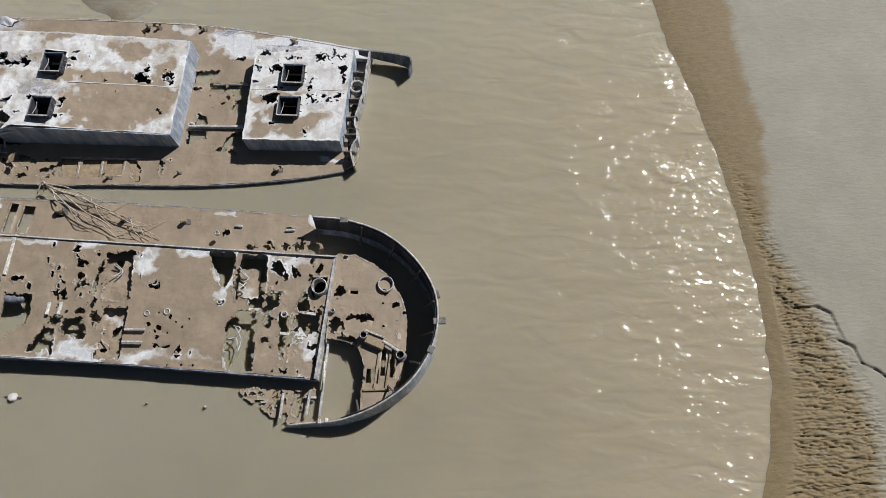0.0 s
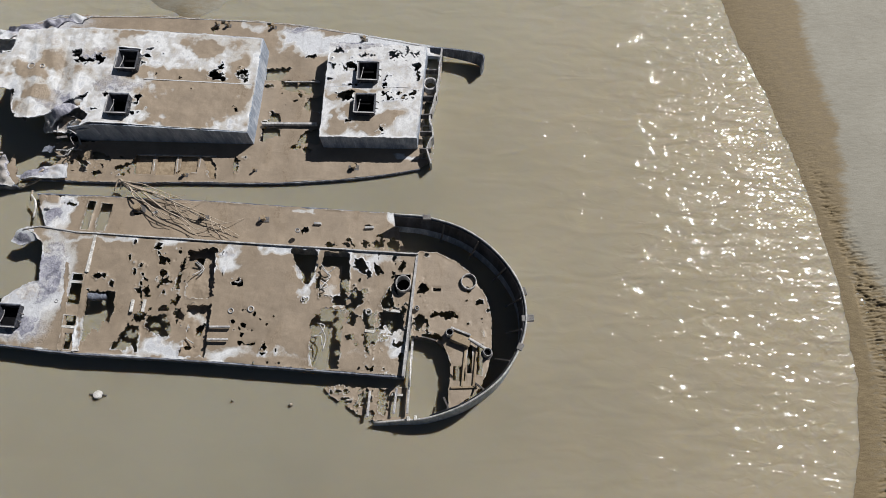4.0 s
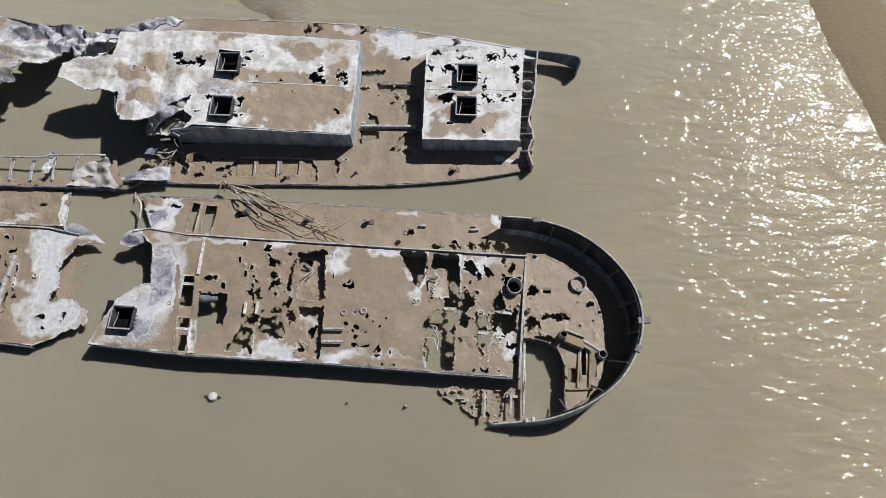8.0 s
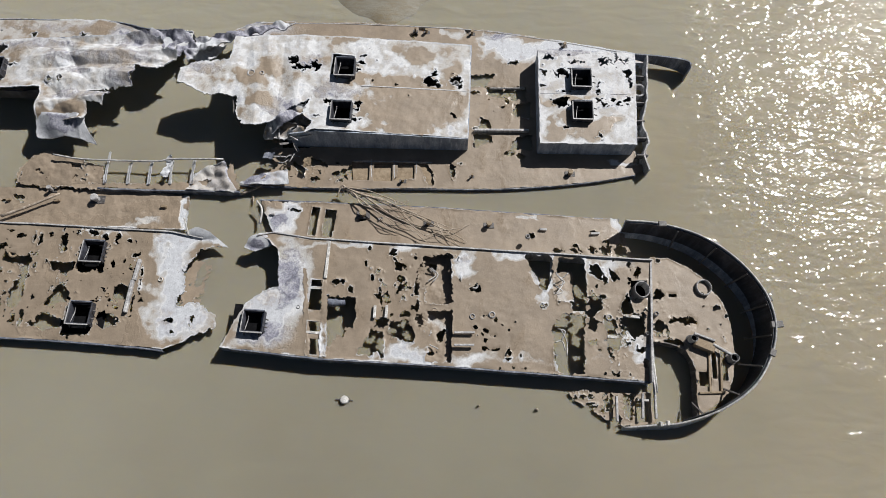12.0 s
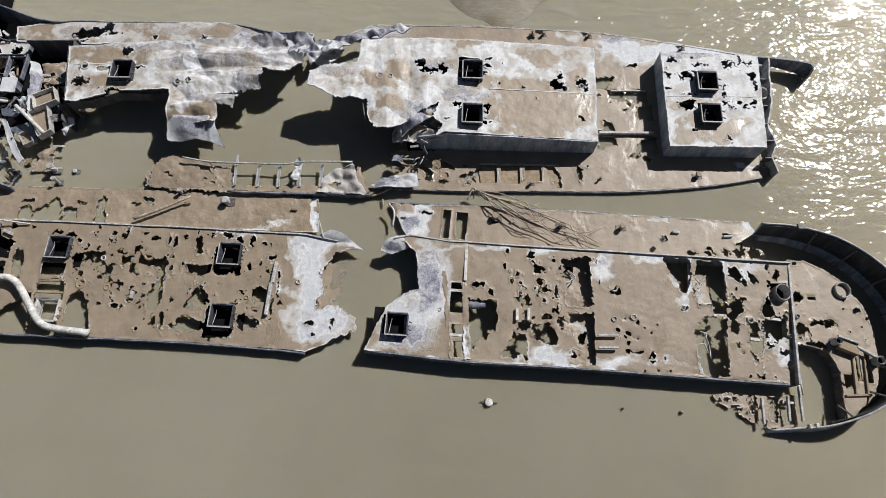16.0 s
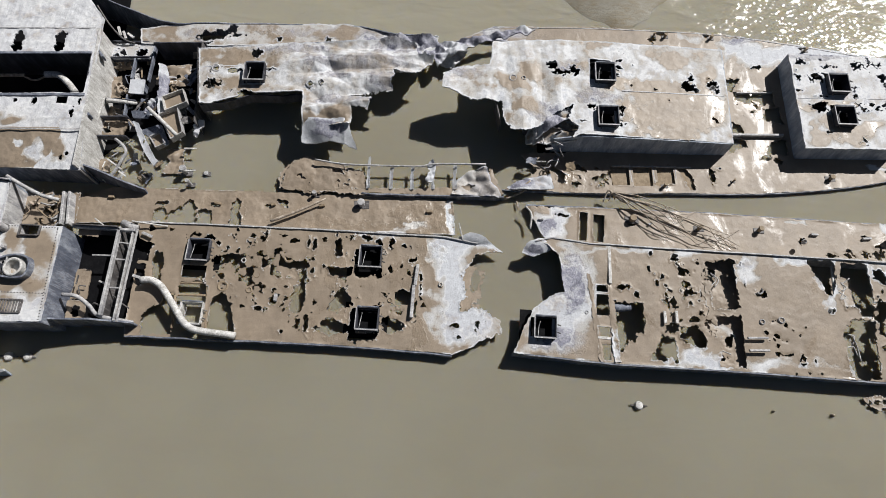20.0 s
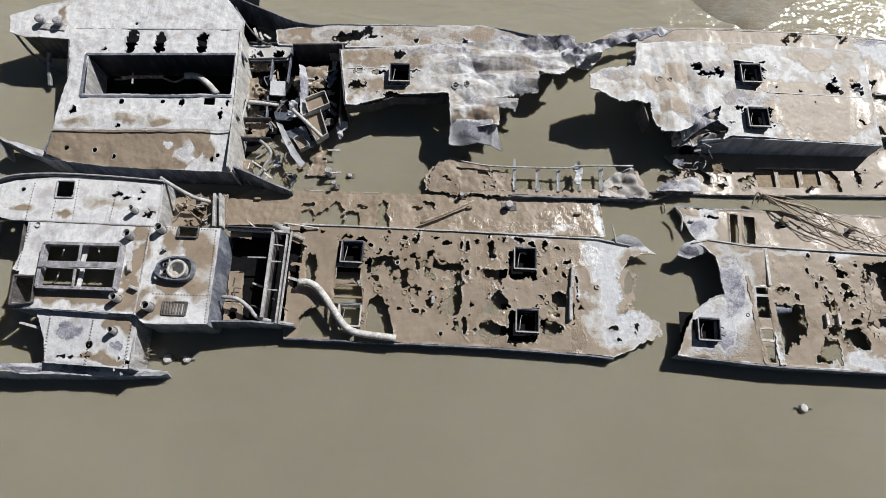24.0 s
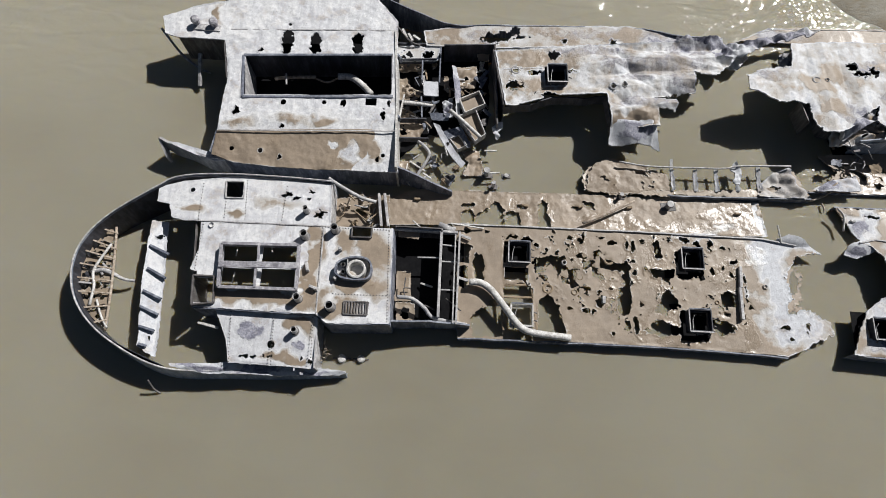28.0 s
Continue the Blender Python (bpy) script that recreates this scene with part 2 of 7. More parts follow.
def make_shore():
    m, n, l, p = nodes("river_bank_mud")
    pos = place(n, l)
    sep = n.new("ShaderNodeSeparateXYZ")
    l.new(pos, sep.inputs[0])
    a, b, c = nz(n, l, 0.5, 5, 0.6, pos), nz(n, l, 5, 6, 0.65, place(n, l, 0.6, 1.6, 1)), nz(n, l, 40, 4, 0.7, pos)
    wet = ramp(n, l, b, (0.3, (0.135, 0.096, 0.046)), (0.55, (0.180, 0.133, 0.067)), (0.75, (0.215, 0.163, 0.090)))
    dry = ramp(n, l, a, (0.3, (0.218, 0.202, 0.161)), (0.55, (0.246, 0.229, 0.184)), (0.75, (0.271, 0.255, 0.211)))
    dry = mix(n, l, calc(n, l, 'MULTIPLY', step_between(n, l, b, 0.45, 0.75), 0.3), dry, (0.225, 0.20, 0.155))
    up = calc(n, l, 'ADD', attr(n, "damp"), calc(n, l, 'MULTIPLY', calc(n, l, 'SUBTRACT', b, 0.5), 0.9))
    f = step_between(n, l, up, 0.80, 0.18)
    l.new(mix(n, l, f, wet, dry), p.inputs["Base Color"])
    l.new(calc(n, l, 'MULTIPLY_ADD', b, 0.25, 0.60), p.inputs["Roughness"])
    p.inputs["Specular IOR Level"].default_value = 0.42
    l.new(bump(n, l, calc(n, l, 'ADD', b, calc(n, l, 'MULTIPLY', c, 0.25)), 0.6, 0.03), p.inputs["Normal"])
    return m


WATER = make_water()
SHORE = make_shore()


# ---- building helpers ----
def lattice(ix, iy, seed):
    h = (ix * 374761393 + iy * 668265263 + seed * 1442695041) & 0xFFFFFFFF
    h = ((h ^ (h >> 13)) * 1274126177) & 0xFFFFFFFF
    return ((h ^ (h >> 16)) & 0xFFFF) / 65535.0


def vnoise(x, y, seed=0):
    """Smooth value noise, -1 to 1, for arrays."""
    x, y = np.asarray(x, float), np.asarray(y, float)
    ix, iy = np.floor(x).astype(np.int64), np.floor(y).astype(np.int64)
    fx, fy = x - ix, y - iy
    fx, fy = fx * fx * (3 - 2 * fx), fy * fy * (3 - 2 * fy)
    a = lattice(ix, iy, seed) * (1 - fx) + lattice(ix + 1, iy, seed) * fx
    b = lattice(ix, iy + 1, seed) * (1 - fx) + lattice(ix + 1, iy + 1, seed) * fx
    return 2 * (a * (1 - fy) + b * fy) - 1


def fbm(x, y, seed=0, octaves=3):
    s, amp, tot = 0.0, 1.0, 0.0
    x, y = 0.88 * x + 0.47 * y, -0.47 * x + 0.88 * y
    for k in range(octaves):
        s = s + amp * vnoise(x, y, seed + 17 * k)
        x, y = 1.6 * x - 1.2 * y + 3.7, 1.2 * x + 1.6 * y + 1.3
        tot += amp
        amp *= 0.55
    return s / tot


def mesh_part(name, verts, faces, mat, parent=None, label="", smooth=False, attrs=None):
    me = bpy.data.meshes.new(name)
    me.from_pydata([tuple(map(float, v)) for v in verts], [], [tuple(map(int, f)) for f in faces])
    me.materials.append(mat)
    for key, vals in (attrs or {}).items():
        a = me.attributes.new(key, 'FLOAT', 'POINT')
        a.data.foreach_set("value", np.asarray(vals, np.float32))
    if smooth:
        me.polygons.foreach_set("use_smooth", np.ones(len(me.polygons), bool))
    me.update()
    ob = new(name, me)
    if parent is not None:
        ob.parent = parent
    if label:
        tagged(ob, label)
    return ob


def inside_distance(X, Y, poly):
    """Signed distance to a polygon, positive inside."""
    d2 = np.full(X.shape, 1e9)
    inside = np.zeros(X.shape, bool)
    for (x0, y0), (x1, y1) in zip(poly, poly[1:] + poly[:1]):
        ex, ey = x1 - x0, y1 - y0
        t = np.clip(((X - x0) * ex + (Y - y0) * ey) / (ex * ex + ey * ey + 1e-12), 0, 1)
        d2 = np.minimum(d2, (X - x0 - t * ex) ** 2 + (Y - y0 - t * ey) ** 2)
        if y0 != y1:
            inside ^= ((y0 > Y) != (y1 > Y)) & (X < x0 + (Y - y0) * ex / (y1 - y0))
    d = np.sqrt(d2)
    return np.where(inside, d, -d)


def turned(X, Y, h):
    x, y, rx, ry = h[:4]
    a = radians(h[4]) if len(h) > 4 else 0.0
    u, v = X - x, Y - y
    return u * math.cos(a) + v * math.sin(a), -u * math.sin(a) + v * math.cos(a), max(rx, 0.03), max(ry, 0.03)


SEED = [10]


def plate(name, parent, outline, z, holes=(), slots=(), rag=0.02, tears=(), step=0.030, thick=0.05, mud=1.0, patches=(), steel=(), bumps=0.012, mat=None, label="", freckles=(), mottle=0.16, rot=(), gaps=(), wet=(), curl=0.035, ports=()):
    """A rusted sheet cut out of its outline. z: height over (x, y). holes: torn ellipses; slots: clean rectangles; tears: (x, y, reach, raggedness)
    along broken edges; rot: ellipses with the level at which decay eats through; patches: ellipses with a fifth value, the change in mud; freckles: (x, y, rx, ry, how many) small rust holes; gaps: outlines of large rusted-out openings; wet: ellipses of standing film; curl: how far the torn edges lift or sag; ports: (x, y, r) clean round holes."""
    SEED[0] += 7
    seed = SEED[0]
    rnd = random.Random(seed)
    xs, ys = [p[0] for p in outline], [p[1] for p in outline]
    gx = np.arange(min(xs) - 0.15, max(xs) + 0.15 + step, step)
    gy = np.arange(min(ys) - 0.15, max(ys) + 0.15 + step, step)
    X, Y = np.meshgrid(gx, gy, indexing='ij')
    n1, n2, n3 = fbm(X * 2.2, Y * 2.2, seed), fbm(X * 7, Y * 7, seed + 3), fbm(X * 1.6, Y * 1.6, seed + 6)
    n6 = np.abs(fbm(X * 5.5, Y * 5.5, seed + 37, 2)) * 4 - 0.9
    n5 = fbm(X * 0.8, Y * 0.8, seed + 31, 2)
    n4 = np.abs(fbm(X * 9, Y * 9, seed + 11, 2)) * 2 - 0.5
    n4 = n4 + 0.9 * vnoise(X * 17, Y * 17, seed + 13)
    F = inside_distance(X, Y, list(outline))
    amp = np.full(X.shape, rag)
    for x, y, r, a in tears:
        amp = np.maximum(amp, a * np.clip(1.6 - np.hypot(X - x, Y - y) / r, 0, 1))
    F = F + amp * (1.0 * n1 + 0.7 * n2 + 0.4 * n4)
    spots = list(holes)
    for x, y, rx, ry, count in freckles:
        for _ in range(int(count)):
            r = 0.02 + 0.12 * rnd.random() ** 2.6
            spots.append((x + rx * rnd.uniform(-1, 1), y + ry * rnd.uniform(-1, 1), r * rnd.uniform(0.7, 1.8), r, rnd.uniform(0, 180)))
    for h in spots:
        u, v, rx, ry = turned(X, Y, h)
        m = min(rx, ry)
        d = (np.sqrt((u / rx) ** 2 + (v / ry) ** 2) - 1) * m
        F = np.minimum(F, d + min(0.17, 0.7 * m) * (0.85 * n1 + 1.0 * n2 + 0.4 * n4) + min(0.05, 0.4 * m) * n6)
    for h in rot:
        u, v, rx, ry = turned(X, Y, h[:4])
        away = np.clip(np.sqrt((u / rx) ** 2 + (v / ry) ** 2) - 0.9 + 0.3 * n1, 0, 1)
        decay = fbm(X * 3.3, Y * 2.3, seed + 21, 3) + 0.25 * n4
        F = np.minimum(F, (h[4] + 1.2 * away - decay) * 0.25)
    for ring_of in gaps:
        F = np.minimum(F, -inside_distance(X, Y, list(ring_of)) - 0.045 + 0.055 * (0.7 * n1 + n2 + 0.4 * n4) + 0.03 * n6)
    for h in slots:
        u, v, rx, ry = turned(X, Y, h)
        F = np.minimum(F, np.maximum(np.abs(u) - rx, np.abs(v) - ry) + 0.012 * n2)
    for x, y, r in ports:
        F = np.minimum(F, np.hypot(X - x, Y - y) - r)
    F = np.where(np.abs(F) < 1e-4, 1e-4, F)
    mudv = mud(X, Y) if callable(mud) else np.full(X.shape, float(mud))
    for h in patches:
        u, v, rx, ry = turned(X + 0.34 * n1 + 0.30 * n5 + 0.08 * n2, Y + 0.34 * n3 - 0.25 * n5 + 0.07 * n2, h[:4])
        mudv += h[4] * np.clip(1.35 - np.sqrt((u / rx) ** 2 + (v / ry) ** 2) + 0.35 * n1, 0, 1)
    rim = np.clip(1 - F / 0.07, 0, 1) * np.clip(0.5 + 2.2 * n3 + 0.8 * n1, 0, 1)
    mudv = np.clip(mudv, -0.2, 1.2) - 0.75 * rim + mottle * (0.6 * n1 + 0.7 * n3 + 0.3 * n2)
    stl = np.zeros(X.shape)
    for h in steel:
        u, v, rx, ry = turned(X + 0.25 * n1 + 0.10 * n2, Y + 0.25 * n3, h)
        stl = np.maximum(stl, np.clip(1.4 - np.sqrt((u / rx) ** 2 + (v / ry) ** 2) + 0.35 * n1, 0, 1))
    wetv = np.zeros(X.shape)
    for h in wet:
        u, v, rx, ry = turned(X + 0.30 * n1 + 0.12 * n2, Y + 0.30 * n3, h)
        wetv = np.maximum(wetv, np.clip(1.5 - np.sqrt((u / rx) ** 2 + (v / ry) ** 2) + 0.5 * n2, 0, 1))
    lift = curl * np.clip(1 - F / 0.10, 0, 1) ** 2 * (0.25 + 1.6 * n3 + 0.7 * n1)
    P = F > 0
    idx = -np.ones(X.shape, np.int64)
    idx[P] = np.arange(P.sum())
    VX, VY = list(X[P]), list(Y[P])
    A = {"mud": list(mudv[P]), "steel": list(stl[P]), "wet": list(wetv[P])}
    LIFT = list(lift[P])
    c00, c10, c11, c01 = P[:-1, :-1], P[1:, :-1], P[1:, 1:], P[:-1, 1:]
    full = c00 & c10 & c11 & c01
    i, j = np.nonzero(full)
    faces = np.stack([idx[i, j], idx[i + 1, j], idx[i + 1, j + 1], idx[i, j + 1]], 1).tolist()
    part_i, part_j = np.nonzero((c00 | c10 | c11 | c01) & ~full)
    cross, rims = {}, []

    def cut(a, b):
        key = (a, b) if a < b else (b, a)
        if key not in cross:
            fa, fb = F[a], F[b]
            t = fa / (fa - fb)
            cross[key] = len(VX)
            VX.append(X[a] + t * (X[b] - X[a]))
            VY.append(Y[a] + t * (Y[b] - Y[a]))
            s = a if P[a] else b
            A["mud"].append(mudv[s])
            A["steel"].append(stl[s])
            A["wet"].append(wetv[s])
            LIFT.append(lift[s])
        return cross[key]

    for i, j in zip(part_i.tolist(), part_j.tolist()):
        cs = [(i, j), (i + 1, j), (i + 1, j + 1), (i, j + 1)]
        poly, kinds = [], []
        for k in range(4):
            a, b = cs[k], cs[(k + 1) % 4]
            if P[a]:
                poly.append(int(idx[a]))
                kinds.append(0)
            if P[a] != P[b]:
                poly.append(cut(a, b))
                kinds.append(1 if P[a] else 2)     # leaving, entering
        if len(poly) >= 3:
            faces.append(poly)
            for k in range(len(poly)):
                if kinds[k] == 1 and kinds[(k + 1) % len(poly)] == 2:
                    rims.append((poly[k], poly[(k + 1) % len(poly)]))
    # border cells of the grid never hold plate: the grid is wider than the outline
    VX, VY = np.array(VX), np.array(VY)
    Z = z(VX, VY) + bumps * fbm(VX * 1.7, VY * 1.7, seed + 5) + 0.35 * bumps * fbm(VX * 6, VY * 6, seed + 9) + np.array(LIFT)
    n = len(VX)
    top = np.stack([VX, VY, Z], 1)
    low = [[q + n for q in reversed(f)] for f in faces]
    # the rim has corners of its own, so that the sheet stays smooth and its edge crisp
    ends = sorted({q for pair in rims for q in pair})
    at_rim = {q: 2 * n + k for k, q in enumerate(ends)}
    e = len(ends)
    edge = top[ends] if e else np.zeros((0, 3))
    verts = np.concatenate([top, top - (0, 0, thick), edge, edge - (0, 0, thick)])
    side = [(at_rim[b], at_rim[a], at_rim[a] + e, at_rim[b] + e) for a, b in rims]
    at = {}
    for k, v in A.items():
        v = np.array(v)
        at[k] = np.concatenate([v, v, v[ends], v[ends]]) if e else np.concatenate([v, v])
    return mesh_part(name, verts, faces + low + side, mat or PLATE, parent, label, smooth=True, attrs=at)


def flat(z0, gx=0.0, gy=0.0, x0=0.0, y0=0.0):
    return lambda x, y: z0 + gx * (x - x0) + gy * (y - y0)


def pleats(x, y, amp, seed):
    """Long creases of a sheet that was pushed together end to end, broken by sharper kinks across them."""
    u = y * 0.95 - 0.10 * x + 0.28 * fbm(x * 0.4, y * 0.6, seed, 2)
    v = y * 1.9 + 0.35 * x + 0.4 * fbm(x * 0.5, y * 0.8, seed + 3, 2)
    tri, sub = np.abs((u % 1.0) * 2 - 1), np.abs((v % 1.0) * 2 - 1)
    kink = np.abs(vnoise(x * 0.8 + y * 0.4, y * 0.6, seed + 5))
    return amp * ((1.5 * tri - 0.75) * (0.35 + 1.1 * np.abs(vnoise(x * 0.5, y * 0.8, seed + 8))) + 0.45 * (sub - 0.5) * np.clip(0.6 + vnoise(x * 0.7, y * 0.7, seed + 9), 0, 1) + 0.9 * kink - 0.3 + 0.12 * fbm(x * 5, y * 5, seed + 2, 2))


def curve_through(pts, per=6):
    """Catmull-Rom through 2D or 3D points."""
    P = [np.array(p, float) for p in pts]
    P = [2 * P[0] - P[1]] + P + [2 * P[-1] - P[-2]]
    out = []
    for k in range(1, len(P) - 2):
        a, b, c, d = P[k - 1:k + 3]
        for s in range(per):
            t = s / per
            out.append(0.5 * (2 * b + (c - a) * t + (2 * a - 5 * b + 4 * c - d) * t * t + (3 * b - a - 3 * c + d) * t ** 3))
    out.append(P[-2])
    return out


def wall(name, parent, pts, top, bottom, mat, thick=0.05, smooth=0, lean=0.0, label="", wobble=0.0, foot=(0.0, 0.0)):
    """A plate standing along a line. top, bottom: heights, or one height for each point; lean: how far the foot is set to the left of the line; foot: its shift in plan, for a listing hull."""
    n0 = len(pts)
    tops = top if isinstance(top, (list, tuple)) else [top] * n0
    bots = bottom if isinstance(bottom, (list, tuple)) else [bottom] * n0
    P = [(p[0], p[1], a, b) for p, a, b in zip(pts, tops, bots)]
    P = curve_through(P, smooth) if smooth else [np.array(p, float) for p in P]
    if not smooth:
        Q = []
        for a, b in zip(P, P[1:]):
            k = max(1, int(np.hypot(*(b - a)[:2]) / 0.35))
            Q += [a + (b - a) * s / k for s in range(k)]
        P = Q + [P[-1]]
    V, Fc = [], []
    for k, p in enumerate(P):
        d = (P[min(k + 1, len(P) - 1)] - P[max(k - 1, 0)])[:2]
        nrm = np.array([-d[1], d[0]]) / (np.hypot(*d) + 1e-9)
        wv = wobble * vnoise(k * 0.9, 0.3, n0 + int(abs(P[0][0] * 10)))
        c = p[:2] + nrm * wv
        f = c + nrm * lean + np.array(foot)
        t2 = p[2] + wobble * 0.7 * vnoise(k * 0.8, 5.3, n0)
        V += [(*(c - nrm * thick / 2), t2), (*(c + nrm * thick / 2), t2), (*(f + nrm * thick / 2), p[3]), (*(f - nrm * thick / 2), p[3])]
    for k in range(len(P) - 1):
        a, b = 4 * k, 4 * k + 4
        for s in range(4):
            Fc.append((a + s, b + s, b + (s + 1) % 4, a + (s + 1) % 4))
    Fc += [(0, 1, 2, 3), tuple(4 * (len(P) - 1) + s for s in (3, 2, 1, 0))]
    return mesh_part(name, V, Fc, mat, parent, label)


def bar(name, parent, a, b, width, height, mat, label=""):
    """A beam from a to b (3D, its middle line), with slightly broken edges."""
    a, b = Vector(a), Vector(b)
    d = (b - a)
    q = d.to_track_quat('X', 'Z').to_matrix()
    bm = bmesh.new()
    bmesh.ops.create_cube(bm, size=1.0)
    for v in bm.verts:
        v.co = Vector((v.co.x * d.length, v.co.y * width, v.co.z * height))
    bmesh.ops.bevel(bm, geom=bm.edges[:], offset=min(width, height) * 0.15, segments=1, affect='EDGES')
    m = Matrix.Translation((a + b) / 2) @ q.to_4x4()
    bm.transform(m)
    return bm_part(name, bm, mat, parent, label)


def bm_part(name, bm, mat, parent=None, label="", smooth=False):
    me = bpy.data.meshes.new(name)
    bm.normal_update()
    bm.to_mesh(me)
    bm.free()
    me.materials.append(mat)
    if smooth:
        me.polygons.foreach_set("use_smooth", np.ones(len(me.polygons), bool))
    ob = new(name, me)
    if parent is not None:
        ob.parent = parent
    if label:
        tagged(ob, label)
    return ob


def tube(name, parent, pts, radii, mat, sides=10, smooth=5, label="", crisp=False):
    P = curve_through([(*p, r) for p, r in zip(pts, radii if isinstance(radii, (list, tuple)) else [radii] * len(pts))], smooth) if smooth else [np.array((*p, r)) for p, r in zip(pts, radii if isinstance(radii, (list, tuple)) else [radii] * len(pts))]
    V, Fc = [], []
    for k, p in enumerate(P):
        d = Vector((P[min(k + 1, len(P) - 1)] - P[max(k - 1, 0)])[:3])
        q = d.to_track_quat('Z', 'Y')
        for s in range(sides):
            a = 2 * math.pi * s / sides
            V.append(Vector(p[:3]) + q @ Vector((p[3] * math.cos(a), p[3] * math.sin(a), 0)))
    for k in range(len(P) - 1):
        for s in range(sides):
            Fc.append((k * sides + s, k * sides + (s + 1) % sides, (k + 1) * sides + (s + 1) % sides, (k + 1) * sides + s))
    Fc += [tuple(range(sides - 1, -1, -1)), tuple((len(P) - 1) * sides + s for s in range(sides))]
    return mesh_part(name, V, Fc, mat, parent, label, smooth=not crisp)


def ring(name, parent, x, y, z0, z1, r_out, r_in, mat, squash=1.0, turn=0.0, label="", sides=28):
    """An open collar with rolled lip."""
    prof = [(r_out, z0), (r_out, z1 - 0.02), ((r_out + r_in) / 2, z1), (r_in, z1 - 0.02), (r_in, z0)]
    V, Fc = [], []
    for s in range(sides):
        a = 2 * math.pi * s / sides
        for r, z in prof:
            u, v = r * math.cos(a), r * squash * math.sin(a)
            V.append((x + u * math.cos(turn) - v * math.sin(turn), y + u * math.sin(turn) + v * math.cos(turn), z))
    k = len(prof)
    for s in range(sides):
        a, b = s * k, ((s + 1) % sides) * k
        for q in range(k):
            Fc.append((a + q, b + q, b + (q + 1) % k, a + (q + 1) % k))
    return mesh_part(name, V, Fc, mat, parent, label, smooth=False)


def thing(name, x, y, z, label, category, group="", kind=""):
    """The empty at the base of a thing. Its parts are built in world places, so it stands at the origin of the plan."""
    e = new(name)
    e.empty_display_size = 0.3
    return tagged(e, label, category, group, kind)


def coaming(parent, x, y, hx, hy, z0, z1, turn=0.0, mat=None, bars=True):
    """A square hatch: four upright sides, a flange and a broken inner frame."""
    c, s = math.cos(radians(turn)), math.sin(radians(turn))

    def at(u, v, z):
        return (x + u * c - v * s, y + u * s + v * c, z)
    zm, h = (z0 + z1) / 2, z1 - z0
    # sides default to the dark steel, so the hatch's inner shade is painted
    hatch = bar("hatch_coaming", parent, at(-hx, -hy, zm), at(hx, -hy, zm), 0.045, h, mat or DARK)
    bar("coaming_side", hatch, at(-hx, hy, zm), at(hx, hy, zm), 0.045, h, mat or DARK)
    bar("coaming_side", hatch, at(-hx, -hy, zm), at(-hx, hy, zm), 0.045, h, mat or DARK)
    bar("coaming_side", hatch, at(hx, -hy, zm), at(hx, hy, zm), 0.045, h, mat or DARK)
    # added black sheet: stops the sun patch and paints the hatch's shade
    mesh_part("hatch_shade_sheet", [at(-hx - 0.5, -hy - 0.25, z0 - 0.12), at(hx + 0.3, -hy - 0.25, z0 - 0.12), at(hx + 0.3, hy + 0.3, z0 - 0.12), at(-hx - 0.5, hy + 0.3, z0 - 0.12)], [(0, 1, 2, 3)], SHADE_BLACK, hatch)
    if bars:
        bar("lip", hatch, at(-hx - 0.03, -hy - 0.03, z1 + 0.015), at(hx + 0.03, -hy - 0.03, z1 + 0.015), 0.045, 0.025, RAIL)
        bar("lip", hatch, at(-hx - 0.02, -hy - 0.02, z1 + 0.012), at(-hx - 0.02, hy, z1 + 0.012), 0.035, 0.02, RAIL)
        bar("lip", hatch, at(-hx, hy + 0.03, z1 + 0.012), at(hx, hy + 0.03, z1 + 0.012), 0.04, 0.02, HULL)
        for v in (-0.45, 0.3):
            tube("hinge_pin", hatch, [at(hx + 0.05, v * hy, z1 - 0.04), at(hx + 0.16, v * hy - 0.03, z1 - 0.06)], 0.025, RUST, 6, 0)
        for u in (-0.75, 0.7):
            tube("dog_clip", hatch, [at(u * hx, -hy - 0.03, z1 - 0.08), at(u * hx, -hy - 0.12, z1 - 0.16)], 0.025, RUST, 6, 0)
        tube("bent_rod", hatch, [at(-hx * 0.7, -hy * 0.9, z1 - 0.08), at(-hx * 0.6, hy * 0.1, z1 - 0.14), at(-hx * 0.5, hy * 0.5, z1 - 0.05)], 0.014, RAIL, 6, 3)
    return hatch


# ---- water and ground ----
def shore_line(y):
    return np.interp(y, [-40, -0.9, 0.5, 2.35, 4.7, 6.8, 9.0, 11.8, 14.75, 16.7, 19.0, 26, 60], [1.0, 10.28, 10.75, 11.15, 11.35, 11.27, 11.0, 10.6, 9.89, 9.36, 9.0, 7.4, 0])


SLIP_A = [(12.08, 5.81), (12.40, 5.38), (13.20, 5.44), (13.64, 5.16), (13.78, 4.69)]
SLIP_B = [(12.44, 4.14), (13.64, 4.28), (14.16, 3.96), (14.32, 3.42), (14.83, 3.13), (15.53, 2.47)]


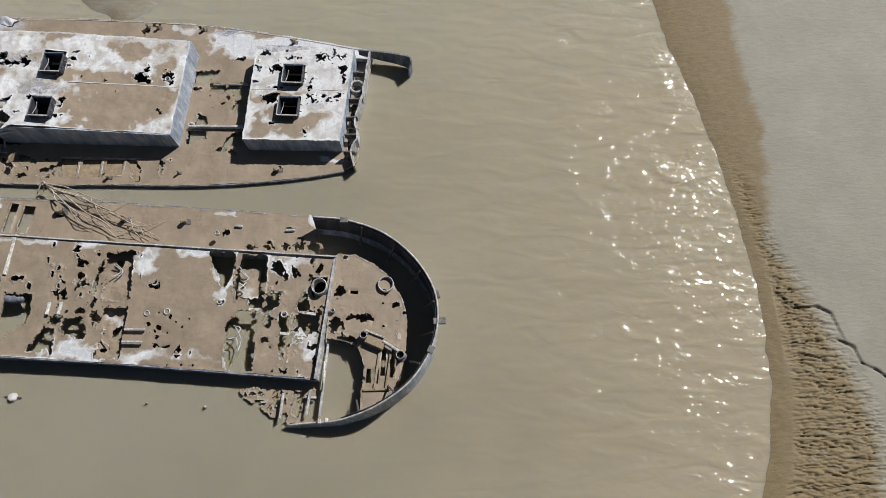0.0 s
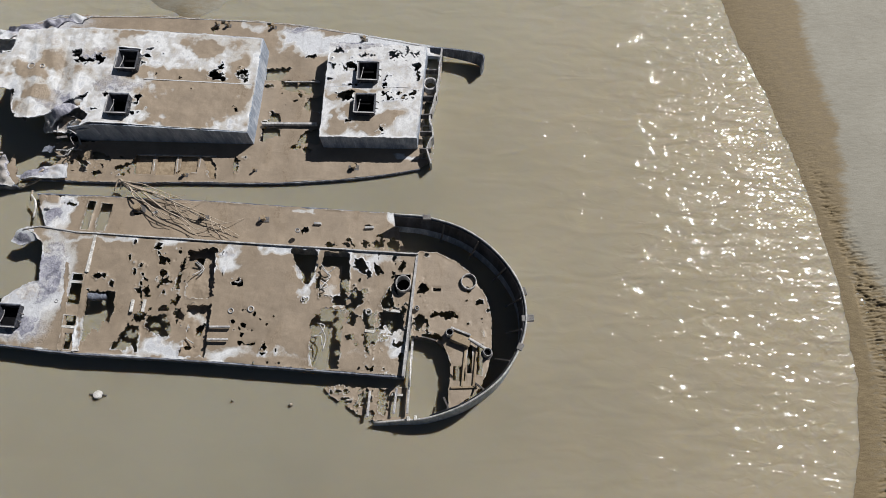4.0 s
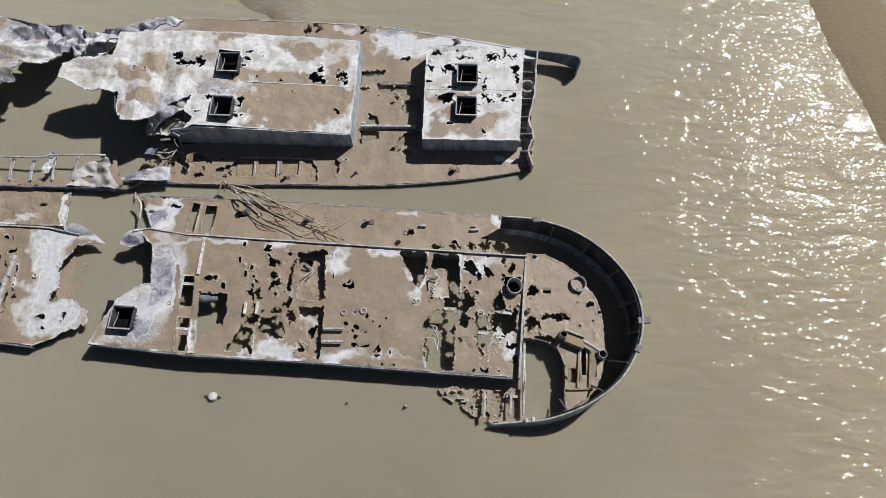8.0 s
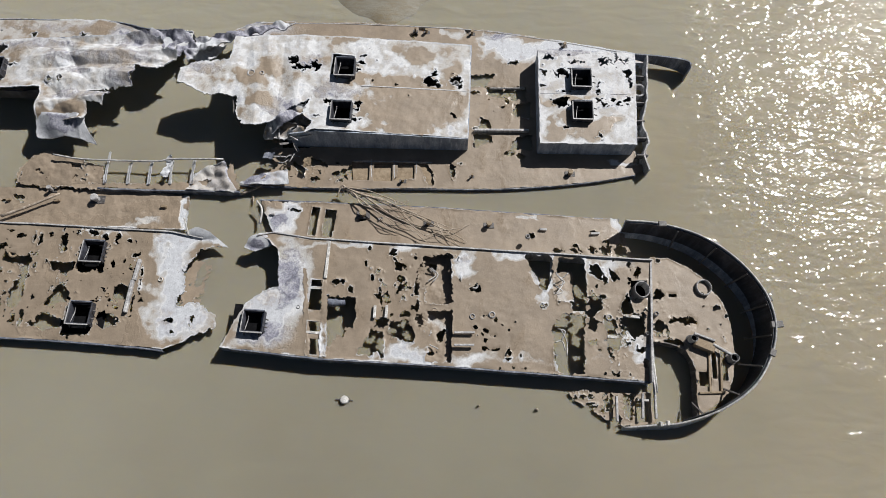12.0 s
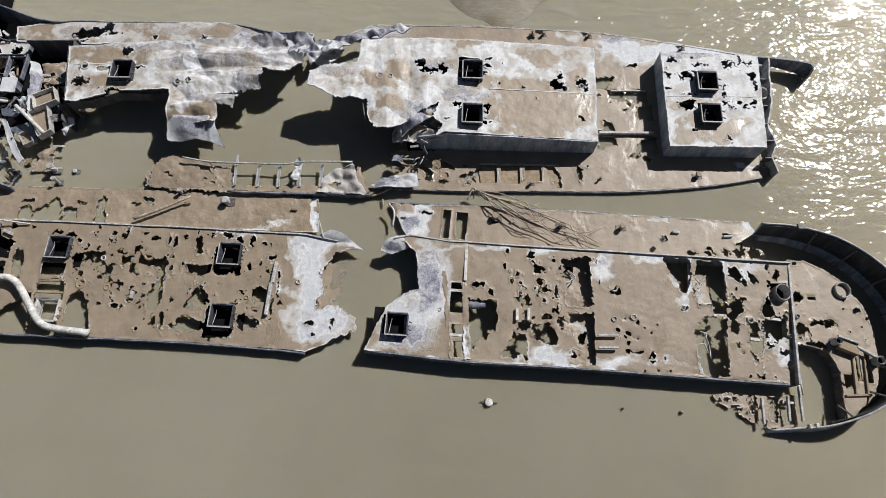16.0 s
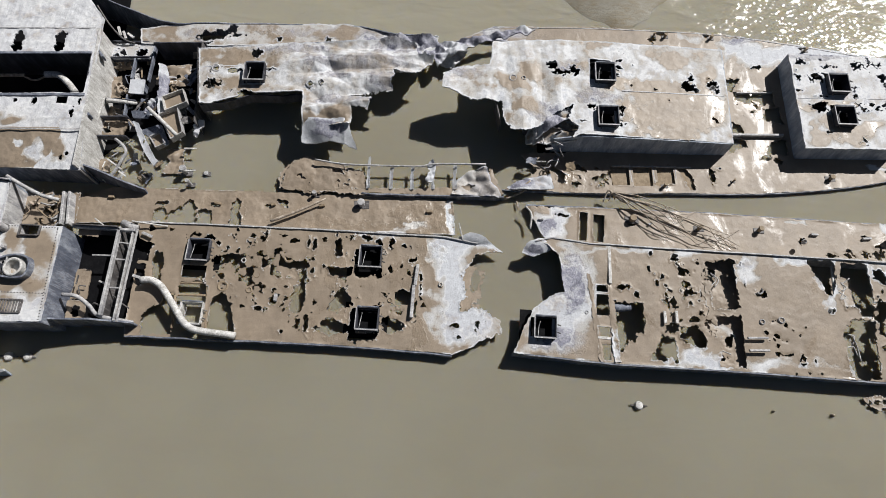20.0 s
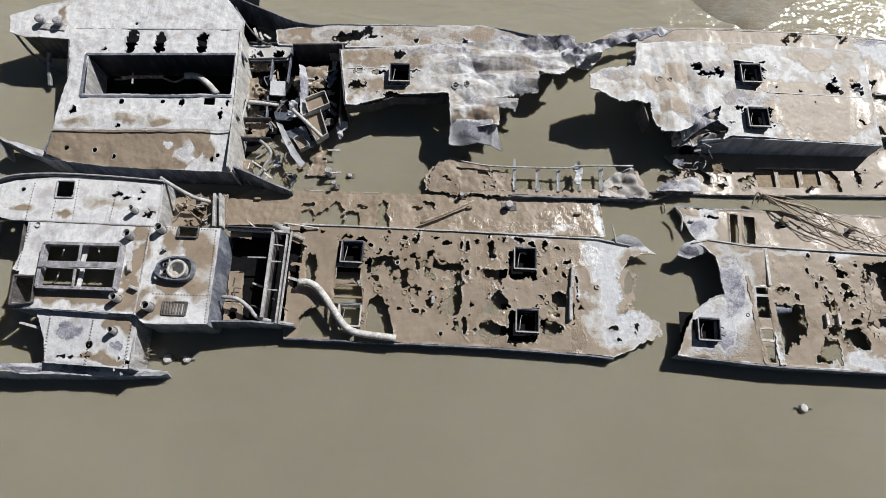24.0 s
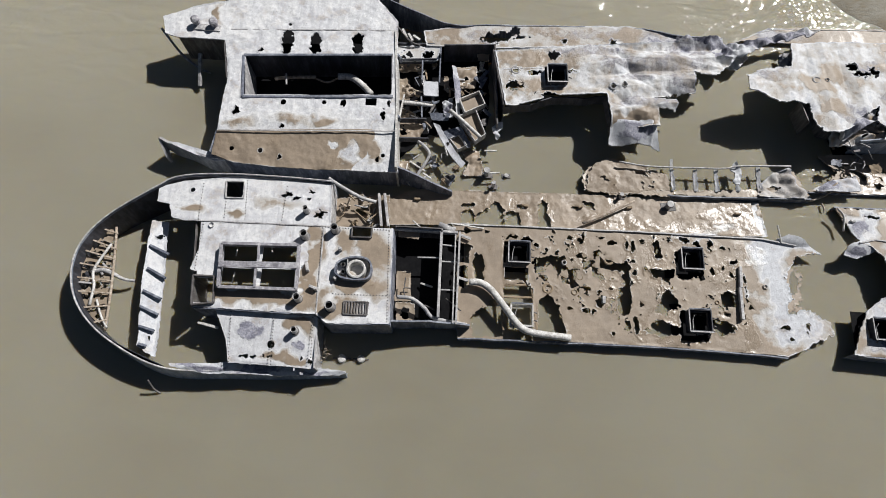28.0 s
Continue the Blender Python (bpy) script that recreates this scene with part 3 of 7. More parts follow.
def ground_height(X, Y):
    d = X - shore_line(Y) + 0.10 * fbm(X * 0.9, Y * 1.1, 29) + 0.05 * fbm(X * 3, Y * 3.5, 31)
    z = np.where(d < 0, np.maximum(-1.6, 0.16 * d), 0.17 * (1 - np.exp(-np.clip(d, 0, 30) / 1.1)) + 0.028 * np.clip(d, 0, 10))
    # rills cut by the draining water, running down to the shore
    lo = np.interp(Y, [-4, 1, 7, 11], [0.6, 0.7, 0.35, 0.25])
    hi = np.interp(Y, [-4, 1, 4, 7.5, 11], [4.6, 4.0, 2.8, 1.3, 0.9])
    band = np.clip((d - lo) / 0.3, 0, 1) * np.clip((hi - d) / 0.8, 0, 1) * np.clip((12.3 - Y) / 2.5, 0, 1)
    r1 = fbm(X * 1.5 + 0.7 * vnoise(X * 1.2, Y * 1.2, 3), Y * 10.0 + 1.3 * vnoise(X * 1.3, Y * 1.6, 8), 41, 2)
    r2 = fbm(X * 2.6, Y * 17 + 0.8 * vnoise(X * 2, Y * 2, 9), 47, 2)
    z = z + band * (0.025 * r1 - 0.100 * np.clip(1 - 3.2 * np.abs(r1), 0, 1) ** 2 - 0.060 * np.clip(1 - 3.0 * np.abs(r2), 0, 1) ** 2)
    # sand bar beyond the upper wreck
    bx, by = (X + 14.1) / 2.6 + 0.10 * vnoise(X * 0.9, Y * 0.9, 6), (Y - 20.4 + 0.22 * (X + 14.1)) / 2.4 + 0.08 * vnoise(X * 1.1, Y * 1.1, 7)
    z = np.maximum(z, 0.30 - 0.32 * (bx * bx + by * by) + 0.015 * vnoise(X * 2, Y * 2, 5))
    # edges where the dried crust has slipped towards the water
    for line in (SLIP_A, SLIP_B):
        best, side = np.full(X.shape, 1e9), np.zeros(X.shape)
        for (x0, y0), (x1, y1) in zip(line, line[1:]):
            ex, ey = x1 - x0, y1 - y0
            t = np.clip(((X - x0) * ex + (Y - y0) * ey) / (ex * ex + ey * ey), 0, 1)
            dd = np.hypot(X - x0 - t * ex, Y - y0 - t * ey) + 0.05 * vnoise(X * 4, Y * 4, 91)
            sd = ex * (Y - y0) - ey * (X - x0)
            near = dd < best
            best, side = np.where(near, dd, best), np.where(near, np.sign(sd), side)
        z = z - np.where((side < 0) & (best < 0.9), 0.05 * (1 - best / 0.9), 0.0) * (X > 11.8) - 0.05 * np.clip(1 - best / 0.045, 0, 1) * (X > 11.8)
    return z


def build_ground():
    xs = np.concatenate([[-2500, -600, -200, -90, -50], np.arange(-36, -18, 1.0), np.arange(-18, -10, 0.15), np.arange(-10, 8, 1.0), np.arange(8, 17.5, 0.045), np.arange(17.5, 30, 0.7), [40, 70, 150, 400, 2500]])
    ys = np.concatenate([[-2500, -600, -150, -60, -30, -15, -8], np.arange(-4, 13, 0.032), np.arange(13, 24, 0.2), [26, 30, 40, 70, 150, 500, 2500]])
    X, Y = np.meshgrid(xs, ys, indexing='ij')
    Z = ground_height(X, Y)
    nx, ny = X.shape
    k = np.arange(nx * ny).reshape(nx, ny)
    f = np.stack([k[:-1, :-1], k[1:, :-1], k[1:, 1:], k[:-1, 1:]], -1).reshape(-1, 4)
    d = X - shore_line(Y)
    edge = np.interp(Y, [-4, 1, 6, 9, 13, 18, 24], [0.75, 0.7, 0.75, 1.0, 2.1, 2.9, 3.2])
    rill = np.clip((np.interp(Y, [-4, 1, 4, 7.5, 11], [4.6, 4.0, 2.8, 1.5, 1.0]) - d) / 0.9, 0, 1) * np.clip((12.3 - Y) / 2.0, 0, 1)
    damp = np.maximum(np.clip(0.5 + (edge - d + 0.35 * fbm(X * 0.8, Y * 1.6, 19)) / 0.8, 0, 1), 0.72 * rill + 0.10 * rill * fbm(X * 1.5, Y * 4, 23))
    damp = np.where((X < -8) & (Y > 14), 0.42 + 0.3 * fbm(X * 0.9, Y * 0.9, 13), damp)
    ob = mesh_part("ground", np.stack([X, Y, Z], -1).reshape(-1, 3), f.tolist(), SHORE, smooth=True, attrs={"damp": damp.reshape(-1)})
    tagged(ob, "grey-brown river bank of rilled drying mud sloping into the water", "river bank", kind="structure")


def build_water():
    xs = [-2500, -300, -60, 40, 300, 2500]
    V = [(x, y, 0.0) for x in xs for y in xs]
    n = len(xs)
    f = [(i * n + j, (i + 1) * n + j, (i + 1) * n + j + 1, i * n + j + 1) for i in range(n - 1) for j in range(n - 1)]
    tagged(mesh_part("water", V, f, WATER), "opaque silty brown river water with wind ripples", "river", kind="structure")


build_ground()
build_water()

# ---- lower vessel, forward half ----
LB = thing("shipwreck_bow_section", 0, 0, 0, "broken forward half of a sunken steel vessel, muddy deck", "shipwreck", "sunken vessels")
lb_z = flat(0.70, 0.0, 0.055, 0, 5.5)
plate("raised_deck", LB, [(-18.87, 4.00), (-18.61, 4.66), (-18.13, 5.52), (-17.51, 5.97), (-17.04, 6.12), (-17.06, 6.76), (-17.17, 7.47), (-17.57, 7.88), (-18.00, 8.01), (-17.42, 8.12), (-16.06, 7.88), (-9.72, 7.47), (-3.86, 7.06), (-4.07, 4.92), (-4.28, 2.84), (-11.06, 3.35), (-15.46, 3.61)], lb_z,
      holes=[(-14.92, 6.29, 0.20, 0.10), (-14.48, 5.98, 0.08, 0.12), (-13.42, 4.81, 0.20, 0.18), (-12.65, 6.11, 0.24, 0.12), (-12.17, 6.15, 0.08, 0.35), (-12.23, 5.33, 0.10, 0.14), (-12.01, 6.82, 0.06, 0.17), (-12.81, 6.75, 0.12, 0.06), (-14.00, 6.92, 0.06, 0.11), (-13.76, 6.44, 0.06, 0.10), (-12.62, 5.69, 0.10, 0.08), (-12.56, 5.11, 0.18, 0.06), (-13.41, 5.61, 0.04, 0.16), (-13.89, 7.52, 0.06, 0.09), (-11.27, 7.11, 0.49, 0.17), (-11.47, 5.23, 0.24, 0.08), (-10.64, 6.33, 0.04, 0.12), (-10.08, 6.06, 0.16, 0.12)]
      + [(-9.02, 3.71, 0.10, 0.17), (-9.80, 4.17, 0.06, 0.12), (-7.80, 5.42, 0.12, 0.08), (-5.96, 6.76, 0.14, 0.21), (-5.55, 6.34, 0.08, 0.17), (-5.24, 6.59, 0.14, 0.13), (-5.99, 5.54, 0.26, 0.26), (-4.92, 5.40, 0.18, 0.30), (-4.74, 4.80, 0.43, 0.30), (-5.06, 4.37, 0.08, 0.20), (-5.52, 4.68, 0.17, 0.24), (-6.10, 4.68, 0.12, 0.20), (-6.15, 4.13, 0.17, 0.10)]
      + [(-5.78, 3.10, 0.09, 0.09), (-5.44, 3.08, 0.11, 0.08), (-4.37, 3.40, 0.10, 0.27), (-4.54, 3.90, 0.17, 0.10), (-6.14, 5.22, 0.12, 0.10), (-7.30, 4.62, 0.16, 0.20), (-10.15, 6.07, 0.14, 0.12), (-9.21, 4.76, 0.06, 0.06), (-8.97, 4.56, 0.06, 0.04), (-9.41, 4.92, 0.06, 0.08), (-9.56, 3.90, 0.17, 0.04), (-8.60, 3.71, 0.04, 0.08)],
      slots=[(-17.91, 4.86, 0.37, 0.34, -4), (-4.36, 6.01, 0.28, 0.31)] + [(-15.70, 6.23, 0.20, 0.12, -4), (-15.72, 5.65, 0.22, 0.37, -4), (-15.74, 4.67, 0.21, 0.20, -4), (-15.76, 4.01, 0.21, 0.27, -4)],
      tears=[(-18.5, 5.0, 1.2, 0.05), (-17.0, 7.0, 1.5, 0.045)], mud=1.0,
      patches=[(-17.88, 4.92, 1.07, 1.09, -1), (-16.71, 6.14, 0.89, 2.48, -1.1), (-12.62, 3.84, 0.96, 0.35, -1), (-10.50, 6.97, 0.40, 0.55, -1), (-8.69, 7.08, 0.71, 0.26, -1), (-7.67, 6.14, 0.20, 0.83, -1), (-5.48, 6.76, 1.20, 0.42, -0.8), (-4.57, 4.13, 0.48, 0.97, -0.7), (-12.98, 7.68, 2.85, 0.17, -0.9), (-7.29, 7.29, 3.03, 0.19, -0.8), (-10.30, 3.37, 0.76, 0.23, -0.8), (-9.55, 3.65, 5.73, 0.19, -0.5)],
      steel=[(-16.67, 6.55, 0.50, 1.26), (-17.20, 4.33, 0.96, 0.49)], freckles=[(-12.84, 6.14, 0.99, 1.24, 30), (-9.39, 4.33, 0.77, 0.78, 14), (-5.21, 5.32, 0.98, 1.81, 30), (-8.39, 3.18, 1.14, 0.15, 10)],
      rot=[(-12.60, 5.73, 1.18, 1.43, 0.54), (-5.22, 4.92, 0.97, 1.89, 0.42)],
      gaps=[[(-15.37, 5.75), (-14.37, 5.67), (-14.36, 5.18), (-14.39, 4.65), (-14.64, 4.71), (-14.72, 4.35), (-14.93, 4.51), (-15.19, 4.02), (-15.34, 4.35)], [(-14.18, 3.77), (-13.93, 4.16), (-13.72, 4.55), (-13.38, 4.49), (-13.35, 4.16), (-13.35, 3.69), (-13.53, 3.94), (-13.74, 3.73)], [(-13.04, 4.79), (-12.54, 4.86), (-12.28, 4.45), (-12.29, 4.16), (-12.49, 4.20), (-12.98, 4.31), (-13.12, 4.55)], [(-11.96, 7.17), (-10.99, 7.21), (-10.97, 5.51), (-11.82, 5.51), (-11.79, 6.37)], [(-11.76, 5.24), (-10.98, 5.24), (-11.01, 3.50), (-11.85, 3.54), (-11.65, 4.31)]]
      + [[(-8.27, 7.24), (-7.40, 7.24), (-7.42, 6.68), (-7.57, 6.16), (-7.67, 6.00), (-7.83, 6.16), (-7.90, 6.47), (-8.17, 6.79)], [(-7.12, 7.09), (-6.25, 7.15), (-6.23, 6.37), (-6.30, 5.20), (-6.69, 5.22), (-6.66, 5.63), (-7.22, 5.55), (-7.35, 6.06), (-7.20, 6.58)], [(-7.06, 5.08), (-6.36, 5.04), (-6.46, 4.16), (-6.50, 3.13), (-7.35, 3.13), (-7.42, 3.87), (-7.32, 4.55)], [(-5.64, 5.02), (-5.27, 4.94), (-5.31, 4.39), (-5.53, 4.39), (-5.67, 4.75)], [(-5.59, 4.27), (-5.22, 4.27), (-5.28, 3.89), (-5.60, 3.91)]]
      + [[(-5.03, 5.51), (-4.81, 5.71), (-4.66, 5.18), (-5.03, 5.14)], [(-5.02, 4.94), (-4.55, 5.04), (-4.31, 4.65), (-4.39, 4.41), (-4.68, 4.33), (-5.05, 4.69)], [(-5.88, 6.90), (-5.70, 6.79), (-5.69, 6.37), (-5.83, 6.41)], [(-6.17, 5.71), (-5.79, 5.71), (-5.73, 5.35), (-5.97, 5.22), (-6.18, 5.45)]])
plate("torn_curl", LB, [(-18.45, 7.62), (-18.28, 7.95), (-17.85, 8.12), (-17.30, 8.10), (-17.18, 7.85), (-17.55, 7.62), (-18.05, 7.45)], lambda x, y: 0.62 + 0.22 * np.clip(1 - ((x + 17.7) / 0.8) ** 2 - ((y - 7.95) / 0.4) ** 2, 0, 1), mud=-0.2, steel=[(-18.0, 7.7, 0.3, 0.2)], step=0.03, rag=0.03)
plate("fallen_panel", LB, [(-12.23, 7.41), (-10.80, 7.41), (-10.66, 3.44), (-12.09, 3.44)], flat(0.38), rag=0.08, bumps=0.05, holes=[(-11.63, 6.89, 0.16, 0.13), (-11.29, 4.42, 0.14, 0.18), (-11.65, 3.83, 0.16, 0.10)], patches=[(-11.51, 4.81, 0.39, 0.40, -0.6)])
plate("fallen_panel", LB, [(-7.35, 6.76), (-6.58, 6.81), (-6.56, 5.67), (-7.32, 5.71)], flat(0.25), rag=0.07, bumps=0.04, patches=[(-6.96, 5.88, 0.50, 0.21, -0.7)])
plate("side_deck", LB, [(-18.17, 9.63), (-11.55, 9.31), (-4.78, 8.82), (-4.54, 8.40), (-4.50, 7.82), (-4.25, 7.29), (-9.77, 7.55), (-16.24, 7.99), (-17.58, 8.35), (-17.90, 8.98)], flat(0.28), holes=[(-16.79, 9.24, 0.19, 0.07), (-14.33, 8.94, 0.17, 0.14), (-8.03, 8.19, 0.13, 0.11), (-7.09, 7.62, 0.17, 0.11), (-6.41, 7.62, 0.19, 0.18), (-5.31, 7.60, 0.23, 0.22), (-4.74, 7.55, 0.23, 0.24), (-5.63, 8.33, 0.19, 0.07), (-5.81, 7.62, 0.08, 0.13), (-5.26, 7.95, 0.12, 0.09)],
      slots=[(-16.07, 8.76, 0.15, 0.57, -6), (-15.49, 8.80, 0.21, 0.43, -6), (-15.53, 8.33, 0.17, 0.18, -6)], tears=[(-17.6, 9.6, 1.0, 0.08), (-4.8, 8.6, 0.8, 0.07)],
      steel=[(-17.45, 8.75, 0.35, 0.40), (-17.85, 9.35, 0.25, 0.25)],
      patches=[(-17.15, 8.95, 0.50, 0.95, -1.3), (-17.75, 8.70, 0.35, 0.60, -1.2), (-4.68, 8.55, 0.25, 0.27, -0.9), (-8.04, 8.89, 0.42, 0.11, -0.7)])
plate("foredeck", LB, [(-3.79, 7.24), (-3.13, 7.20), (-2.44, 6.85), (-1.87, 6.33), (-1.43, 5.56), (-1.25, 4.76), (-1.28, 3.97), (-1.44, 3.01), (-1.69, 2.45), (-2.19, 2.08), (-2.78, 1.72), (-2.77, 2.45), (-2.68, 3.20), (-2.92, 3.87), (-3.55, 4.14), (-4.05, 4.16), (-3.92, 7.11)], flat(0.55),
      holes=[(-3.68, 5.87, 0.16, 0.29), (-3.75, 4.66, 0.18, 0.26), (-3.49, 4.56, 0.06, 0.30), (-2.61, 4.91, 0.12, 0.12), (-1.59, 4.36, 0.06, 0.18), (-3.54, 7.11, 0.08, 0.09), (-2.70, 2.86, 0.08, 0.09), (-3.39, 4.16, 0.31, 0.10)], slots=[(-3.16, 5.83, 0.14, 0.06, -4), (-2.05, 3.39, 0.08, 0.46, -3), (-1.71, 3.39, 0.10, 0.53, -3), (-2.41, 2.92, 0.21, 0.24, -3)], rag=0.04,
      freckles=[(-2.86, 4.91, 0.49, 0.06, 12), (-1.75, 5.36, 0.39, 0.81, 8)], patches=[(-1.83, 6.81, 0.20, 0.21, -0.7), (-2.67, 3.39, 1.15, 0.57, -0.3)])
plate("low_side_deck", LB, [(-7.03, 2.54), (-4.15, 2.50), (-4.11, 1.54), (-5.14, 1.35), (-5.74, 1.61), (-6.27, 2.03), (-6.69, 2.22)], flat(0.10), holes=[(-5.54, 2.22, 0.21, 0.34), (-5.83, 1.94, 0.15, 0.19), (-4.97, 2.09, 0.17, 0.47), (-6.49, 2.37, 0.27, 0.09), (-6.21, 2.09, 0.19, 0.11), (-5.40, 1.57, 0.19, 0.13)], slots=[(-4.50, 1.90, 0.21, 0.35)], rag=0.06, tears=[(-7.0, 2.3, 1.0, 0.12)])
wall("hull_side", LB, [(-18.92, 3.98), (-15.50, 3.59), (-11.07, 3.33), (-4.27, 2.80)], [0.60, 0.62, 0.58, 0.55], -0.7, HULL, 0.05, wobble=0.015)
wall("hull_side", LB, [(-18.17, 9.65), (-11.55, 9.33), (-4.68, 8.82)], 0.27, -0.6, HULL, 0.05, wobble=0.015)
wall("break_of_deck", LB, [(-3.86, 7.08), (-4.07, 4.92), (-4.28, 2.80)], 0.80, -0.3, RAIL, 0.07)
wall("deck_girder", LB, [(-17.95, 7.99), (-17.37, 8.10), (-16.02, 7.88), (-9.71, 7.45), (-3.83, 7.05)], 0.88, -0.2, RAIL, 0.045, wobble=0.012)
bow_line = [(-4.70, 8.48), (-3.55, 8.33)] + [(-2.21, 7.82)] + [(-1.13, 6.94), (-0.40, 5.83)] + [(-0.21, 4.73)] + [(-0.42, 3.72), (-1.08, 2.68)] + [(-2.14, 1.92)] + [(-3.37, 1.49)] + [(-4.36, 1.41)] + [(-5.26, 1.35)]
wall("bulwark", LB, bow_line, [1.05, 1.15, 1.3, 1.4, 1.45, 1.5, 1.4, 1.3, 1.1, 0.7, 0.45, 0.2], -0.5, PALE, 0.06, smooth=6, lean=-0.08, foot=(0.0, -0.25), label="curved blue-grey bow bulwark")

# ---- upper vessel, forward half ----
UB = thing("shipwreck_bow_section", 0, 0, 0, "broken forward half of a sunken vessel with chalky deck trunks", "shipwreck", "sunken vessels")
plate("main_deck", UB, [(-17.65, 17.96), (-15.26, 17.93), (-10.23, 17.63), (-7.37, 17.20), (-4.78, 16.69), (-2.87, 16.26), (-3.17, 13.95), (-3.36, 12.91), (-3.33, 11.16), (-3.85, 10.75), (-5.16, 10.51), (-6.89, 10.30), (-9.47, 10.15), (-12.91, 10.18), (-15.49, 10.18), (-19.07, 10.34), (-18.12, 10.73), (-17.62, 11.16), (-18.26, 11.88), (-16.81, 11.90), (-13.09, 12.28), (-13.49, 16.83), (-20.53, 17.34), (-19.20, 17.93)], flat(0.15, 0, 0, 0, 12),
      holes=[(-10.87, 10.92, 0.11, 0.34), (-10.64, 11.21, 0.17, 0.05), (-12.08, 17.55, 0.14, 0.14), (-12.51, 17.26, 0.14, 0.12), (-10.18, 17.49, 0.10, 0.12), (-6.28, 16.86, 0.14, 0.11)]
      + [(-8.68, 11.69, 0.13, 0.10), (-8.19, 11.56, 0.15, 0.10), (-8.40, 15.88, 0.21, 0.14), (-9.99, 14.46, 0.25, 0.08), (-6.34, 10.83, 0.11, 0.15), (-12.99, 10.54, 0.13, 0.10), (-17.74, 10.81, 0.13, 0.07), (-16.20, 10.59, 0.17, 0.07), (-17.52, 11.54, 0.13, 0.05), (-17.18, 11.49, 0.11, 0.05), (-17.23, 11.05, 0.07, 0.07), (-15.36, 11.24, 0.07, 0.05), (-9.98, 12.77, 0.09, 0.05)],
      slots=[(-14.45, 10.93, 0.35, 0.41), (-13.58, 10.88, 0.37, 0.39), (-12.69, 10.93, 0.33, 0.36)] + [(-3.40, 15.02, 0.23, 0.76), (-3.48, 13.17, 0.20, 0.52), (-3.54, 11.90, 0.20, 0.70)], tears=[(-17.8, 10.6, 1.5, 0.08), (-3.6, 13, 2.0, 0.05)],
      patches=[(-9.02, 17.11, 0.95, 0.34, -1), (-4.78, 16.55, 2.11, 0.40, -1), (-10.94, 17.55, 0.48, 0.29, -0.8), (-18.55, 17.55, 1.43, 0.41, -1), (-8.32, 17.40, 1.42, 0.17, -0.6), (-4.48, 11.29, 0.55, 0.20, -1), (-18.78, 10.51, 0.54, 0.14, -1), (-8.77, 16.26, 1.40, 0.56, -0.4)] + [(-6.34, 16.41, 2.58, 0.51, -1.1), (-3.79, 15.85, 1.16, 0.39, -1.1), (-8.33, 16.70, 0.94, 0.40, -0.7)], steel=[(-18.31, 17.55, 1.43, 0.41), (-8.79, 17.34, 0.95, 0.23)], freckles=[(-15.13, 10.80, 2.39, 0.36, 20), (-8.72, 14.35, 0.91, 1.07, 8)],
      rot=[(-15.82, 11.04, 2.40, 0.53, 0.56)],
      gaps=[[(-10.19, 15.25), (-9.18, 15.28), (-9.36, 15.06), (-9.54, 14.79), (-10.18, 14.76)], [(-9.42, 14.68), (-8.85, 14.65), (-8.82, 14.25), (-9.41, 14.38)], [(-8.76, 14.65), (-7.93, 14.68), (-7.93, 14.07), (-8.43, 14.17), (-8.75, 14.33)], [(-8.52, 13.46), (-8.25, 13.86), (-7.75, 13.91), (-7.75, 13.20)], [(-9.76, 12.87), (-9.73, 13.28), (-9.50, 13.15), (-9.38, 12.84)], [(-10.04, 12.51), (-9.42, 12.49), (-9.32, 12.19), (-9.74, 12.11), (-10.00, 11.91)]]
      + [[(-8.55, 11.91), (-8.31, 12.36), (-7.80, 12.44), (-7.80, 11.86)], [(-17.02, 11.29), (-16.64, 10.98), (-16.61, 10.59), (-16.78, 10.90), (-17.05, 11.12)], [(-16.43, 11.44), (-16.03, 11.39), (-15.81, 11.19), (-16.38, 11.22)], [(-15.51, 10.81), (-15.05, 10.98), (-14.92, 10.54), (-15.17, 10.73), (-15.45, 10.66)], [(-12.26, 11.29), (-11.90, 11.22), (-11.69, 10.83), (-11.64, 10.37), (-11.86, 10.40), (-12.00, 10.93)]])
plate("silt_bed", UB, [(-14.85, 11.63), (-11.31, 11.58), (-11.23, 10.36), (-14.71, 10.41)], flat(0.05), rag=0.0, step=0.1, thick=0.03, mat=MUD)
trunk_z = lambda x, y: 1.25 - 0.065 * (x + 13.5) + np.clip((-15.0 - x) / 2.5, 0, 1) * pleats(y * 0.8, x * 0.8, 0.07, 67)
